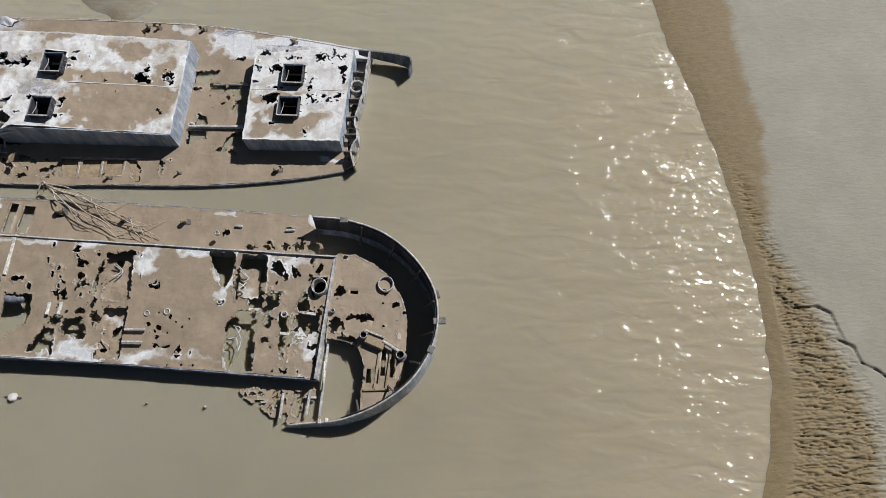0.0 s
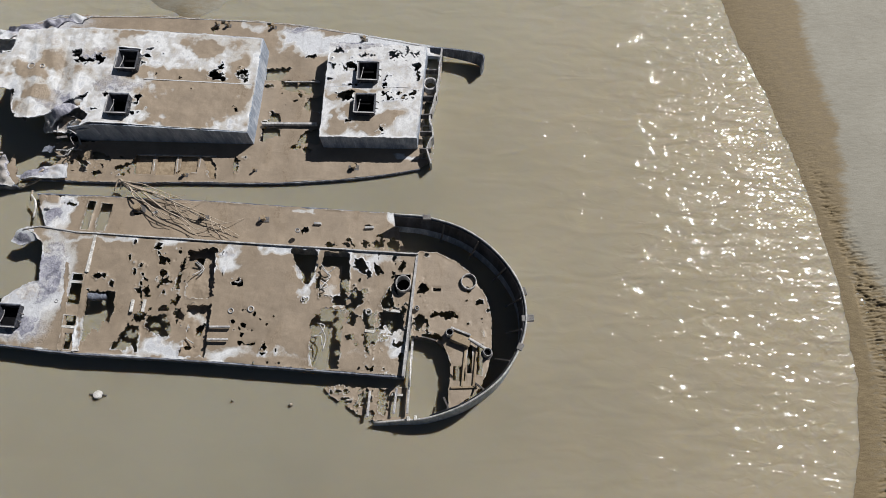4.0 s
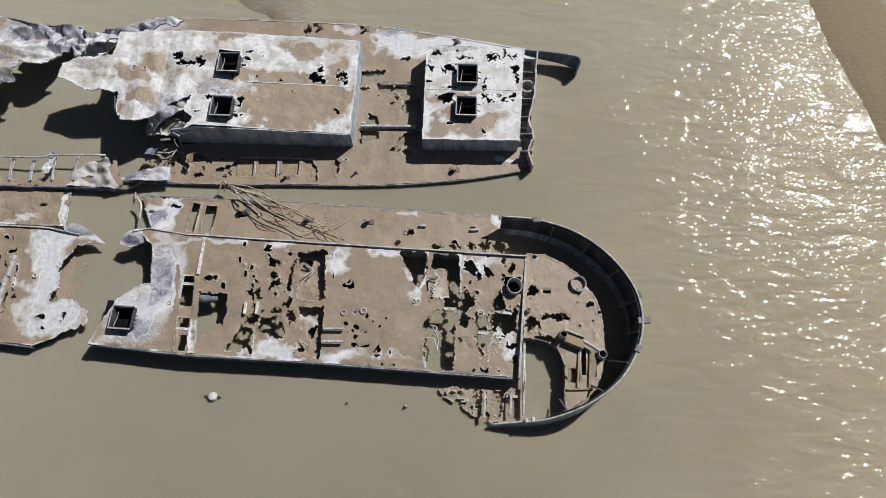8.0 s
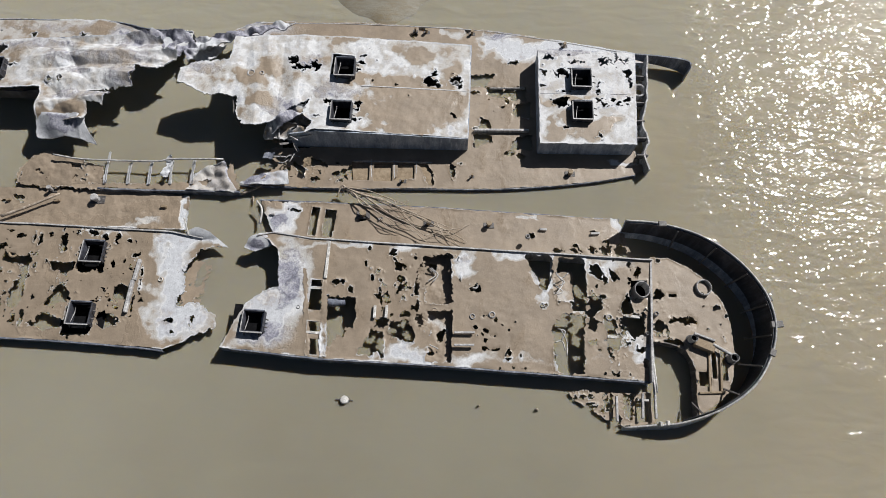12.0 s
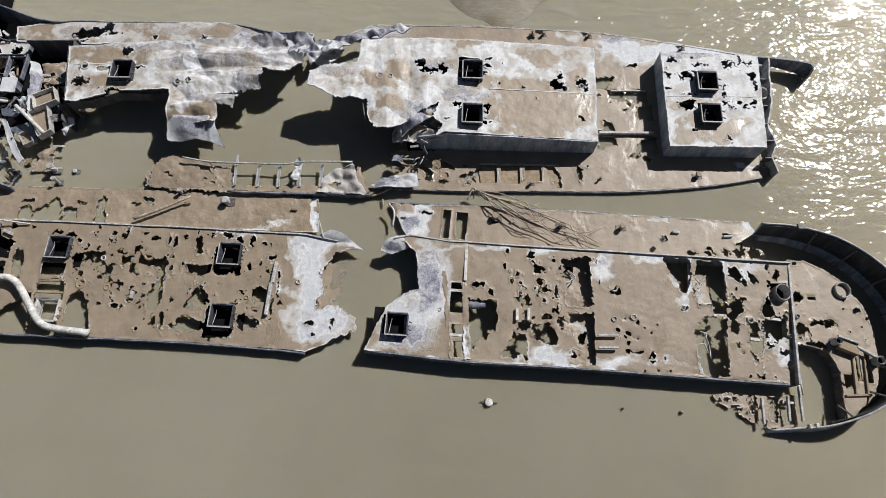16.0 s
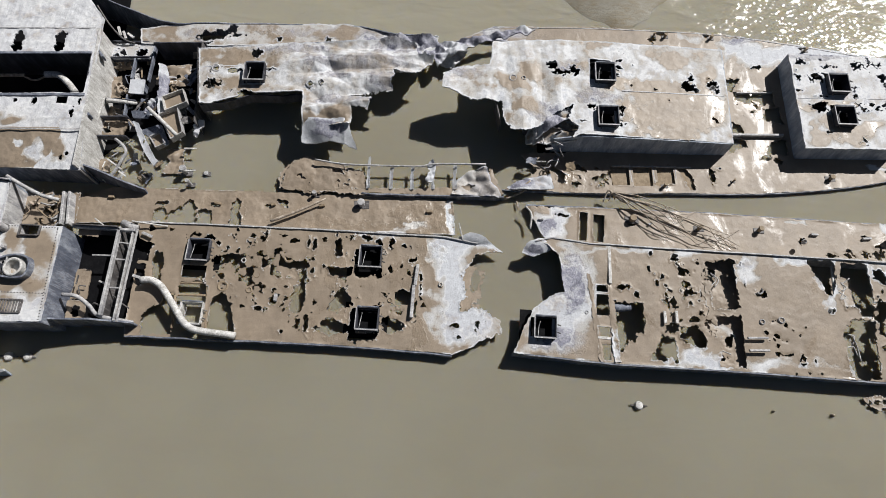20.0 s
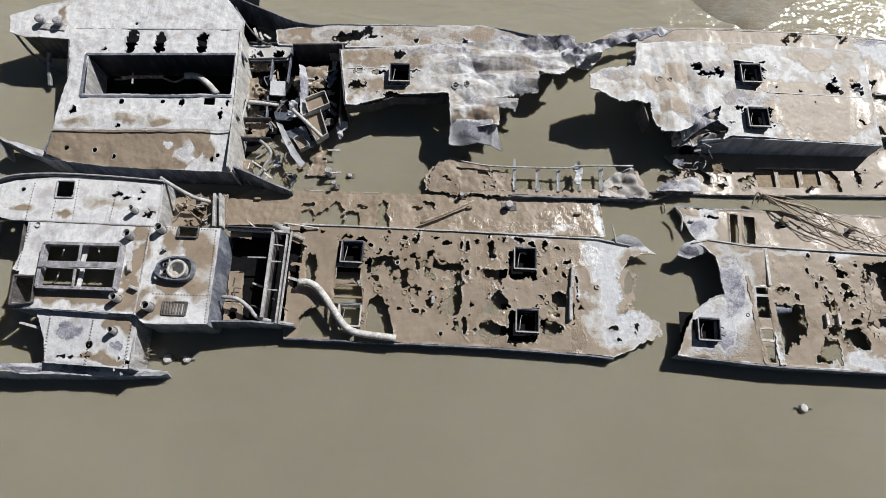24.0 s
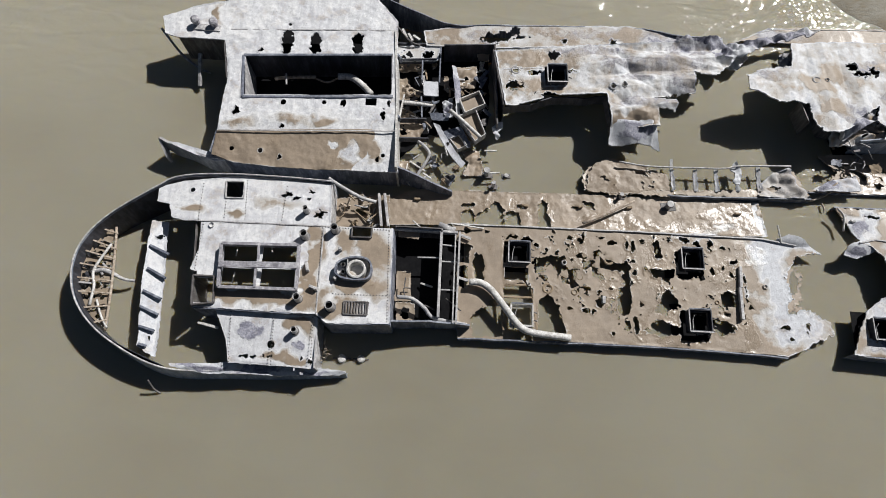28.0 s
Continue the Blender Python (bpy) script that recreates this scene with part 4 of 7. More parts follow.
plate("trunk_top", UB, [(-16.27, 16.25), (-14.18, 16.22), (-10.13, 16.08), (-10.22, 13.80), (-10.32, 11.85), (-13.86, 11.96), (-16.04, 12.04), (-16.50, 11.90), (-16.19, 12.37), (-16.64, 12.67), (-16.39, 13.28), (-17.08, 12.85), (-17.62, 12.34), (-18.19, 12.08), (-18.71, 12.15), (-18.96, 12.43), (-19.10, 13.33), (-20.27, 13.43), (-20.71, 13.61), (-21.31, 13.91), (-21.30, 14.52), (-20.54, 14.86), (-19.51, 14.97), (-19.46, 15.44), (-19.34, 15.98), (-18.63, 16.10)], trunk_z,
      holes=[(-16.67, 14.71, 0.33, 0.16), (-17.08, 15.03, 0.18, 0.16), (-16.21, 14.89, 0.22, 0.18), (-11.81, 14.29, 0.31, 0.21), (-11.60, 14.67, 0.09, 0.21), (-10.75, 14.37, 0.20, 0.23), (-11.45, 14.13, 0.13, 0.10), (-14.36, 15.35, 0.13, 0.11), (-14.48, 15.03, 0.15, 0.08), (-14.25, 15.76, 0.13, 0.08), (-14.57, 14.68, 0.20, 0.10), (-15.64, 13.26, 0.19, 0.12), (-16.01, 12.60, 0.19, 0.05), (-14.65, 12.49, 0.21, 0.07), (-14.51, 13.11, 0.11, 0.17)],
      slots=[(-15.16, 14.92, 0.42, 0.45, -2), (-15.14, 12.81, 0.34, 0.44, -2)], tears=[(-20.5, 14, 2.0, 0.07), (-18, 12.5, 2.0, 0.08)], mud=0.22, bumps=0.02, mottle=0.55,
      patches=[(-12.28, 13.08, 2.05, 1.25, 0.95), (-12.25, 15.54, 0.63, 0.32, 0.9), (-17.72, 14.36, 0.54, 0.64, 0.8), (-18.17, 13.20, 0.53, 0.30, 0.7), (-18.66, 14.31, 0.76, 0.31, 0.6), (-10.67, 14.95, 0.27, 0.37, 0.6), (-13.66, 14.16, 1.09, 0.26, 0.5), (-15.39, 16.19, 1.34, 0.22, 0.3)],
      steel=[(-15.45, 13.72, 0.80, 0.42), (-14.9, 13.55, 0.5, 0.25), (-17.62, 12.98, 0.74, 0.44), (-20.49, 14.61, 0.86, 0.26), (-16.34, 15.07, 0.66, 0.31)], freckles=[(-12.57, 13.95, 1.97, 1.28, 10)])
wall("trunk_side", UB, [(-17.10, 12.06), (-16.04, 12.00), (-13.86, 11.93), (-10.32, 11.83), (-10.22, 13.80), (-10.13, 16.08)], [1.02, 1.34, 1.26, 1.02, 1.02, 1.02], 0.05, PALE, 0.05)
wall("trunk_side", UB, [(-10.13, 16.08), (-14.18, 16.22), (-16.27, 16.25), (-18.63, 16.10)], [1.02, 1.26, 1.38, 1.55], 0.1, HULL, 0.05)
plate("forward_house_top", UB, [(-7.46, 15.94), (-3.58, 15.72), (-3.93, 11.59), (-7.59, 11.66)], flat(1.0), holes=[(-6.56, 14.81, 0.29, 0.24), (-6.67, 13.44, 0.35, 0.25), (-4.83, 15.32, 0.27, 0.24), (-5.99, 15.32, 0.20, 0.11), (-4.00, 14.79, 0.20, 0.16), (-3.91, 14.21, 0.09, 0.26), (-5.32, 12.00, 0.13, 0.17), (-7.29, 14.87, 0.13, 0.13), (-6.45, 13.95, 0.22, 0.05), (-7.40, 14.21, 0.13, 0.05), (-6.56, 12.32, 0.11, 0.07)],
      slots=[(-5.85, 14.58, 0.40, 0.42), (-5.91, 13.11, 0.39, 0.43)], mud=0.15, mottle=0.4, patches=[(-4.84, 12.51, 0.52, 0.30, 1), (-6.67, 12.81, 0.43, 0.37, 0.8), (-5.81, 12.19, 1.07, 0.44, 0.8), (-6.45, 13.70, 1.32, 0.15, 0.6)], freckles=[(-4.59, 13.44, 0.76, 0.25, 25), (-5.77, 15.40, 1.57, 0.32, 6)], steel=[(-6.44, 15.77, 1.35, 0.16)], rot=[(-4.88, 14.87, 1.34, 1.06, 0.5)])
wall("house_side", UB, [(-7.57, 11.69), (-3.95, 11.62), (-3.60, 15.71), (-7.43, 15.93), (-7.57, 11.69)], 0.98, 0.05, PALE, 0.05)
wall("hull_side", UB, [(-19.06, 10.33), (-15.45, 10.17), (-12.88, 10.17), (-9.46, 10.14), (-6.89, 10.29), (-5.17, 10.50), (-3.82, 10.75)], 0.14, -0.6, HULL, 0.03, smooth=5)
wall("hull_side", UB, [(-2.89, 16.19), (-4.79, 16.61), (-7.37, 17.12), (-10.21, 17.56), (-15.21, 17.85), (-17.59, 17.87), (-19.13, 17.85), (-20.79, 17.18)], 0.165, -0.6, RAIL, 0.03, smooth=5)
wall("bulwark_remnant", UB, [(-3.47, 16.00), (-2.79, 15.86), (-1.95, 15.70), (-1.42, 15.52), (-1.32, 15.32), (-1.42, 15.08)], [0.6, 0.7, 0.75, 0.8, 0.8, 0.6], [0.3, 0.2, 0.1, 0.0, -0.2, -0.3], HULL, 0.06, smooth=5)

# ---- lower vessel, after half ----
LS = thing("shipwreck_stern_section", 0, 0, 0, "broken after half of a sunken vessel with round stern bulwark", "shipwreck", "sunken vessels")
plate("raised_deck", LS, [(-32.64, 8.90), (-29.40, 8.76), (-25.17, 8.53), (-21.19, 8.29), (-20.04, 8.02), (-19.15, 7.75), (-20.05, 7.58), (-20.36, 7.23), (-20.68, 6.93), (-20.54, 6.12), (-20.71, 5.54), (-19.99, 5.60), (-19.32, 5.17), (-19.31, 4.73), (-19.81, 4.49), (-20.37, 4.21), (-21.00, 3.97), (-21.59, 4.05), (-24.93, 4.31), (-28.90, 4.51), (-32.47, 4.65), (-32.50, 5.05), (-32.47, 6.97), (-32.36, 7.84)], flat(0.36, 0, 0.03, 0, 6),
      holes=[(-23.28, 4.99, 0.28, 0.26), (-22.82, 4.95, 0.10, 0.14), (-22.10, 6.33, 0.06, 0.42), (-22.30, 5.60, 0.06, 0.37), (-22.00, 5.71, 0.08, 0.10), (-20.89, 4.99, 0.12, 0.08), (-20.76, 4.57, 0.12, 0.08), (-20.10, 4.99, 0.12, 0.16), (-22.43, 7.40, 0.17, 0.09), (-22.79, 7.19, 0.08, 0.09)]
      + [(-26.21, 8.08, 0.06, 0.18), (-26.01, 8.03, 0.08, 0.26), (-25.67, 8.19, 0.10, 0.13), (-27.13, 8.32, 0.17, 0.07), (-26.75, 8.14, 0.17, 0.09), (-26.42, 5.08, 0.08, 0.20), (-26.13, 5.02, 0.08, 0.34), (-27.78, 7.27, 0.08, 0.22), (-27.52, 7.42, 0.10, 0.06), (-27.47, 7.05, 0.08, 0.17), (-28.01, 6.46, 0.10, 0.06), (-27.86, 5.63, 0.16, 0.08), (-26.02, 7.42, 0.06, 0.06), (-26.02, 6.99, 0.06, 0.09), (-27.02, 4.78, 0.06, 0.06), (-23.17, 8.01, 0.10, 0.18), (-23.18, 7.05, 0.08, 0.13)]
      + [(-31.35, 8.59, 0.13, 0.07), (-32.09, 8.63, 0.10, 0.09), (-28.88, 8.54, 0.08, 0.09), (-30.46, 8.37, 0.21, 0.09), (-29.87, 8.25, 0.17, 0.11), (-29.27, 7.73, 0.06, 0.04), (-28.82, 7.73, 0.06, 0.09), (-29.15, 6.52, 0.06, 0.04), (-28.33, 6.00, 0.04, 0.04), (-28.46, 5.69, 0.10, 0.08), (-26.96, 6.40, 0.08, 0.04), (-24.11, 8.25, 0.17, 0.09), (-23.62, 8.08, 0.12, 0.09), (-24.82, 7.70, 0.04, 0.09), (-22.87, 5.47, 0.12, 0.08), (-22.72, 7.92, 0.08, 0.07), (-23.66, 5.69, 0.16, 0.04)],
      slots=[(-30.32, 7.78, 0.42, 0.42, -3), (-30.31, 6.97, 0.43, 0.24, -3), (-30.30, 5.50, 0.52, 0.95, -3), (-23.98, 7.49, 0.39, 0.39, -3), (-24.03, 5.19, 0.38, 0.37, -3), (-22.77, 5.98, 0.26, 0.23)], tears=[(-20, 6.2, 1.6, 0.14), (-19.2, 7.8, 0.9, 0.04), (-19.5, 5.2, 1.2, 0.11)],
      patches=[(-20.99, 6.54, 0.82, 2.33, -1.3), (-20.35, 8.06, 1.04, 0.40, -1.2), (-23.28, 8.29, 0.84, 0.18, -0.8), (-24.54, 8.56, 4.20, 0.14, -0.5), (-20.00, 4.99, 0.90, 0.71, -1.2)], freckles=[(-28.16, 6.97, 1.44, 1.50, 40), (-25.04, 6.12, 2.43, 1.47, 30)],
      wet=[(-25.15, 7.2, 0.30, 1.5), (-25.0, 5.2, 0.35, 0.9), (-26.9, 6.3, 0.25, 0.5), (-22.7, 6.9, 0.5, 0.5), (-21.8, 7.6, 0.5, 0.5), (-28.0, 7.9, 0.3, 0.6), (-24.4, 4.5, 0.5, 0.3), (-22.2, 4.6, 0.3, 0.6)],
      rot=[(-28.57, 6.97, 1.64, 1.72, 0.55), (-24.65, 6.54, 2.45, 1.91, 0.56), (-19.99, 5.29, 0.70, 0.60, 0.62)],
      gaps=[[(-32.43, 7.27), (-32.12, 7.23), (-32.11, 6.48), (-32.37, 6.48)], [(-32.42, 8.14), (-31.94, 8.03), (-32.10, 7.75), (-32.08, 7.42), (-32.36, 7.42)], [(-31.81, 7.70), (-31.58, 7.66), (-31.45, 7.27), (-31.60, 7.05), (-31.47, 6.67), (-31.63, 6.61), (-31.77, 6.84), (-31.85, 7.38)], [(-30.77, 6.52), (-29.92, 6.57), (-29.79, 6.00), (-29.93, 5.79), (-30.57, 5.79), (-30.77, 5.90)], [(-29.49, 5.96), (-29.18, 6.13), (-28.88, 5.79), (-28.81, 5.38), (-28.70, 5.08), (-28.65, 4.70), (-29.56, 4.70), (-29.59, 5.49)], [(-31.33, 5.79), (-31.10, 6.21), (-30.88, 6.00), (-30.86, 4.74), (-31.89, 4.74), (-31.94, 5.38), (-31.66, 5.63)]]
      + [[(-29.59, 7.49), (-29.12, 7.57), (-28.82, 7.64), (-28.53, 7.59), (-28.54, 7.14), (-28.80, 7.05), (-29.01, 7.31), (-29.26, 7.44), (-29.42, 7.14), (-29.56, 7.08)], [(-27.21, 7.49), (-26.65, 7.31), (-26.28, 7.40), (-26.27, 6.63), (-26.30, 5.69), (-26.40, 5.51), (-26.72, 5.51), (-26.68, 6.38), (-26.45, 6.46), (-26.47, 7.05), (-26.76, 7.08), (-27.21, 7.23)], [(-25.45, 7.10), (-24.92, 7.05), (-24.59, 7.12), (-24.64, 6.84), (-24.93, 6.71), (-25.37, 6.90)], [(-24.94, 6.27), (-24.63, 6.00), (-24.68, 5.67), (-25.16, 5.57), (-25.42, 5.61), (-25.19, 5.90), (-25.11, 6.10)], [(-25.57, 5.20), (-25.17, 5.24), (-24.88, 5.08), (-24.62, 4.92), (-24.89, 4.76), (-25.14, 4.78), (-25.27, 4.56), (-25.38, 4.78), (-25.58, 4.82)]]
      + [[(-25.21, 8.41), (-25.05, 8.08), (-24.98, 7.57), (-25.15, 7.57), (-25.22, 8.03)], [(-24.48, 7.81), (-24.19, 7.81), (-24.22, 7.08), (-23.57, 7.05), (-23.58, 6.82), (-24.48, 6.82)], [(-24.54, 5.59), (-24.30, 5.59), (-24.31, 4.78), (-23.59, 4.74), (-23.64, 4.52), (-24.58, 4.52)], [(-23.40, 5.22), (-23.08, 5.20), (-22.81, 5.12), (-22.99, 4.76), (-23.25, 4.72), (-23.41, 4.98)], [(-22.88, 6.21), (-22.60, 6.17), (-22.65, 5.79), (-22.91, 5.86)], [(-28.43, 7.08), (-28.21, 7.12), (-28.28, 6.65), (-28.10, 6.57), (-28.36, 6.48)]])
plate("side_deck", LS, [(-35.44, 9.95), (-33.98, 10.47), (-31.15, 10.37), (-26.15, 10.18), (-21.61, 9.95), (-20.92, 9.88), (-20.85, 8.47), (-25.20, 8.65), (-29.46, 8.88), (-32.72, 8.99), (-35.20, 8.97)], flat(0.13, 0, -0.02, 0, 9.5), holes=[(-31.99, 9.79, 0.21, 0.09), (-29.96, 9.76, 0.15, 0.12), (-28.01, 9.69, 0.17, 0.05)], tears=[(-20.7, 9.4, 0.6, 0.06)], bumps=0.04, wet=[(-21.6, 9.0, 0.7, 0.7), (-23.4, 8.8, 1.5, 0.25), (-22.5, 9.3, 0.8, 0.3), (-31.35, 9.80, 0.16, 0.30), (-30.25, 9.75, 0.18, 0.32), (-29.00, 9.65, 0.15, 0.40), (-27.4, 9.3, 0.5, 0.2), (-25.4, 8.9, 0.8, 0.18)],
      gaps=[[(-32.27, 9.08), (-32.22, 9.50), (-32.00, 9.60), (-31.83, 9.45), (-31.81, 9.06)], [(-31.69, 9.02), (-31.69, 9.38), (-31.50, 9.45), (-31.32, 9.60), (-31.23, 9.48), (-31.23, 8.99)], [(-31.12, 8.99), (-31.13, 9.75), (-30.98, 9.90), (-30.80, 9.78), (-30.66, 9.55), (-30.64, 8.97)],
            [(-30.54, 8.96), (-30.54, 9.42), (-30.36, 9.55), (-30.12, 9.45), (-30.07, 8.94)], [(-29.32, 8.93), (-29.30, 9.72), (-29.16, 9.98), (-29.02, 9.86), (-29.10, 9.45), (-28.96, 9.20), (-28.96, 8.91)], [(-27.59, 9.93), (-27.26, 9.86), (-27.22, 9.65), (-27.48, 9.74)]],
      patches=[(-20.95, 9.20, 0.13, 0.80, -1.2), (-22.66, 8.67, 1.27, 0.18, -0.6)])
wall("deck_girder", LS, [(-32.57, 8.88), (-29.35, 8.74), (-25.15, 8.52), (-21.19, 8.27), (-20.05, 8.01)], 0.50, -0.2, RAIL, 0.05, wobble=0.014)
wall("hull_side", LS, [(-32.47, 4.63), (-28.89, 4.47), (-24.93, 4.27), (-21.59, 4.01), (-21.00, 3.93)], 0.34, -0.6, HULL, 0.05, wobble=0.02)
plate("poop_deck", LS, [(-43.24, 9.95), (-42.31, 10.17), (-40.69, 10.33), (-38.83, 10.27), (-37.02, 10.13), (-36.95, 8.41), (-41.65, 8.62), (-42.10, 8.62), (-42.62, 8.75), (-42.75, 9.26), (-43.21, 9.37)], flat(1.45), mat=CHALK, holes=[(-38.53, 9.61, 0.18, 0.11), (-38.26, 9.50, 0.16, 0.09), (-37.34, 8.84, 0.18, 0.13), (-37.79, 9.46, 0.16, 0.07), (-37.66, 9.72, 0.12, 0.09)], slots=[(-40.49, 9.81, 0.31, 0.31)], ports=[(-42.00, 9.81, 0.09)], mud=0.0, patches=[(-41.84, 8.99, 0.44, 0.18, 0.9), (-40.28, 8.89, 0.26, 0.22, 0.9), (-38.75, 9.28, 0.81, 0.26, 0.5)])
plate("machinery_casing_top", LS, [(-41.55, 8.60), (-36.94, 8.39), (-34.73, 8.30), (-34.77, 4.88), (-36.88, 4.90), (-37.24, 5.21), (-41.45, 5.48), (-41.44, 6.31), (-41.44, 6.72), (-41.72, 6.80), (-41.49, 7.54)], flat(1.45), mat=CHALK, slots=[(-41.10, 6.05, 0.35, 0.44, -3), (-35.84, 8.13, 0.32, 0.19, -3), (-40.02, 7.40, 0.62, 0.40, -2), (-38.62, 7.34, 0.62, 0.40, -2), (-40.00, 6.48, 0.62, 0.36, -2), (-38.62, 6.44, 0.62, 0.36, -2)], mud=0.0,
      patches=[(-39.00, 5.76, 2.10, 0.39, 0.95), (-39.6, 5.80, 1.6, 0.22, 0.9), (-37.55, 6.70, 0.22, 0.9, 0.9), (-36.5, 6.15, 0.5, 0.5, 0.7), (-37.40, 7.54, 0.31, 0.94, 0.9), (-35.44, 7.54, 0.63, 0.63, 0.95), (-36.43, 7.75, 0.32, 0.50, 0.8), (-35.67, 6.21, 0.96, 0.52, 0.9), (-36.50, 5.42, 0.76, 0.27, 0.7)])
plate("wing_deck", LS, [(-40.71, 5.41), (-37.22, 5.20), (-37.23, 3.45), (-40.15, 3.66), (-40.28, 4.41)], flat(1.2, 0, 0.12, 0, 5), mat=CHALK, ports=[(-38.76, 4.26, 0.13)], holes=[(-39.25, 3.88, 0.37, 0.06), (-37.45, 3.66, 0.09, 0.09), (-37.71, 3.80, 0.07, 0.07)], mud=-0.1, patches=[(-38.10, 3.66, 1.12, 0.19, 0.9)] + [(-37.72, 4.93, 0.49, 0.42, 1), (-38.69, 3.86, 0.75, 0.15, 0.9)], steel=[(-39.5, 4.75, 0.5, 0.25), (-37.85, 4.25, 0.3, 0.15)])
stern_line = [(-36.96, 10.10), (-38.81, 10.28), (-40.87, 10.40), (-42.50, 10.31), (-43.35, 9.90)] + [(-45.08, 8.90), (-45.88, 7.82)] + [(-45.98, 6.64), (-45.43, 5.46), (-44.27, 4.41)] + [(-42.45, 3.53)] + [(-40.33, 3.43)] + [(-38.08, 3.40), (-36.31, 3.44)]
wall("bulwark", LS, stern_line, [1.55, 1.55, 1.55, 1.55, 1.5, 1.2, 1.15, 1.1, 1.1, 1.05, 0.9, 0.7, 0.55, 0.4], -0.4, PALE, 0.06, smooth=6, lean=-0.05, foot=(0.0, -0.18), label="curved blue-grey stern bulwark")
wall("casing_side", LS, [(-41.46, 5.47), (-37.25, 5.20), (-36.89, 4.89), (-34.77, 4.87), (-34.73, 8.32)], 1.42, -0.3, HULL, 0.05)
wall("poop_front", LS, [(-36.99, 10.18), (-36.96, 8.43)], 1.40, -0.3, RAIL, 0.05)

# ---- upper vessel, after half ----
US = thing("shipwreck_stern_section", 0, 0, 0, "broken after half of a sunken vessel with open hold", "shipwreck", "sunken vessels")
us_z = lambda x, y: 1.65 - 0.16 * np.clip(12.6 - y, 0, 2)
plate("stern_deck", US, [(-44.14, 17.34), (-42.87, 17.85), (-41.32, 18.18), (-38.82, 18.41), (-36.30, 18.36), (-35.55, 18.13), (-34.75, 17.07), (-34.71, 13.66), (-34.64, 10.56), (-36.78, 10.65), (-39.25, 10.78), (-40.71, 10.97), (-41.54, 11.29), (-41.37, 12.31), (-41.24, 14.42), (-41.33, 15.19), (-41.54, 16.20), (-43.33, 16.31), (-43.92, 16.52)], us_z, mat=CHALK,
      ports=[(-39.00, 13.36, 0.11), (-37.46, 13.36, 0.09), (-40.80, 11.50, 0.09), (-39.73, 11.41, 0.09), (-35.19, 11.20, 0.08), (-39.04, 16.96, 0.07)], holes=[(-40.73, 12.97, 0.15, 0.15), (-36.76, 13.36, 0.09, 0.12), (-35.20, 12.80, 0.08, 0.22), (-39.02, 11.10, 0.06, 0.10), (-35.40, 11.05, 0.06, 0.12), (-38.98, 12.36, 0.08, 0.07), (-40.09, 15.72, 0.09, 0.13), (-35.00, 13.29, 0.06, 0.12)], slots=[(-37.78, 14.60, 2.85, 0.92), (-35.69, 13.36, 0.21, 0.15)], gaps=[[(-39.23, 16.52), (-39.07, 16.69), (-38.90, 16.52), (-38.85, 15.72), (-39.03, 15.51), (-39.20, 15.67)], [(-38.12, 16.36), (-37.98, 16.47), (-37.81, 16.31), (-37.79, 15.67), (-37.98, 15.51), (-38.12, 15.72)], [(-36.47, 16.36), (-36.30, 16.52), (-36.16, 16.36), (-36.15, 15.67), (-36.32, 15.48), (-36.46, 15.67)]], mud=lambda x, y: 0.92 * ((y < 12.22) & (x < -35.9 + 0.5 * vnoise(x, y * 1.5, 3))), bumps=0.035,
      patches=[(-35.67, 11.35, 0.30, 0.45, 0.9), (-36.45, 11.30, 0.30, 0.40, -1.2), (-37.0, 11.65, 0.16, 0.14, -1.3), (-40.68, 12.55, 0.84, 0.24, 0.6), (-37.31, 12.60, 0.42, 0.24, 0.7), (-41.90, 17.34, 0.18, 0.69, 0.9), (-38.57, 12.55, 0.84, 0.19, 0.5)])
wall("hull_side", US, [(-41.67, 11.46), (-40.83, 11.10), (-39.34, 10.92), (-36.83, 10.78), (-34.62, 10.68)], 1.3, -0.5, HULL, 0.05)
# hold walls in the dark steel, whose colour stands in for the hold's shade
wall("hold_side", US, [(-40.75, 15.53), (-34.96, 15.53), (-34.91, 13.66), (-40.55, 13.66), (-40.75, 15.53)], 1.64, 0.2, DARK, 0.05)
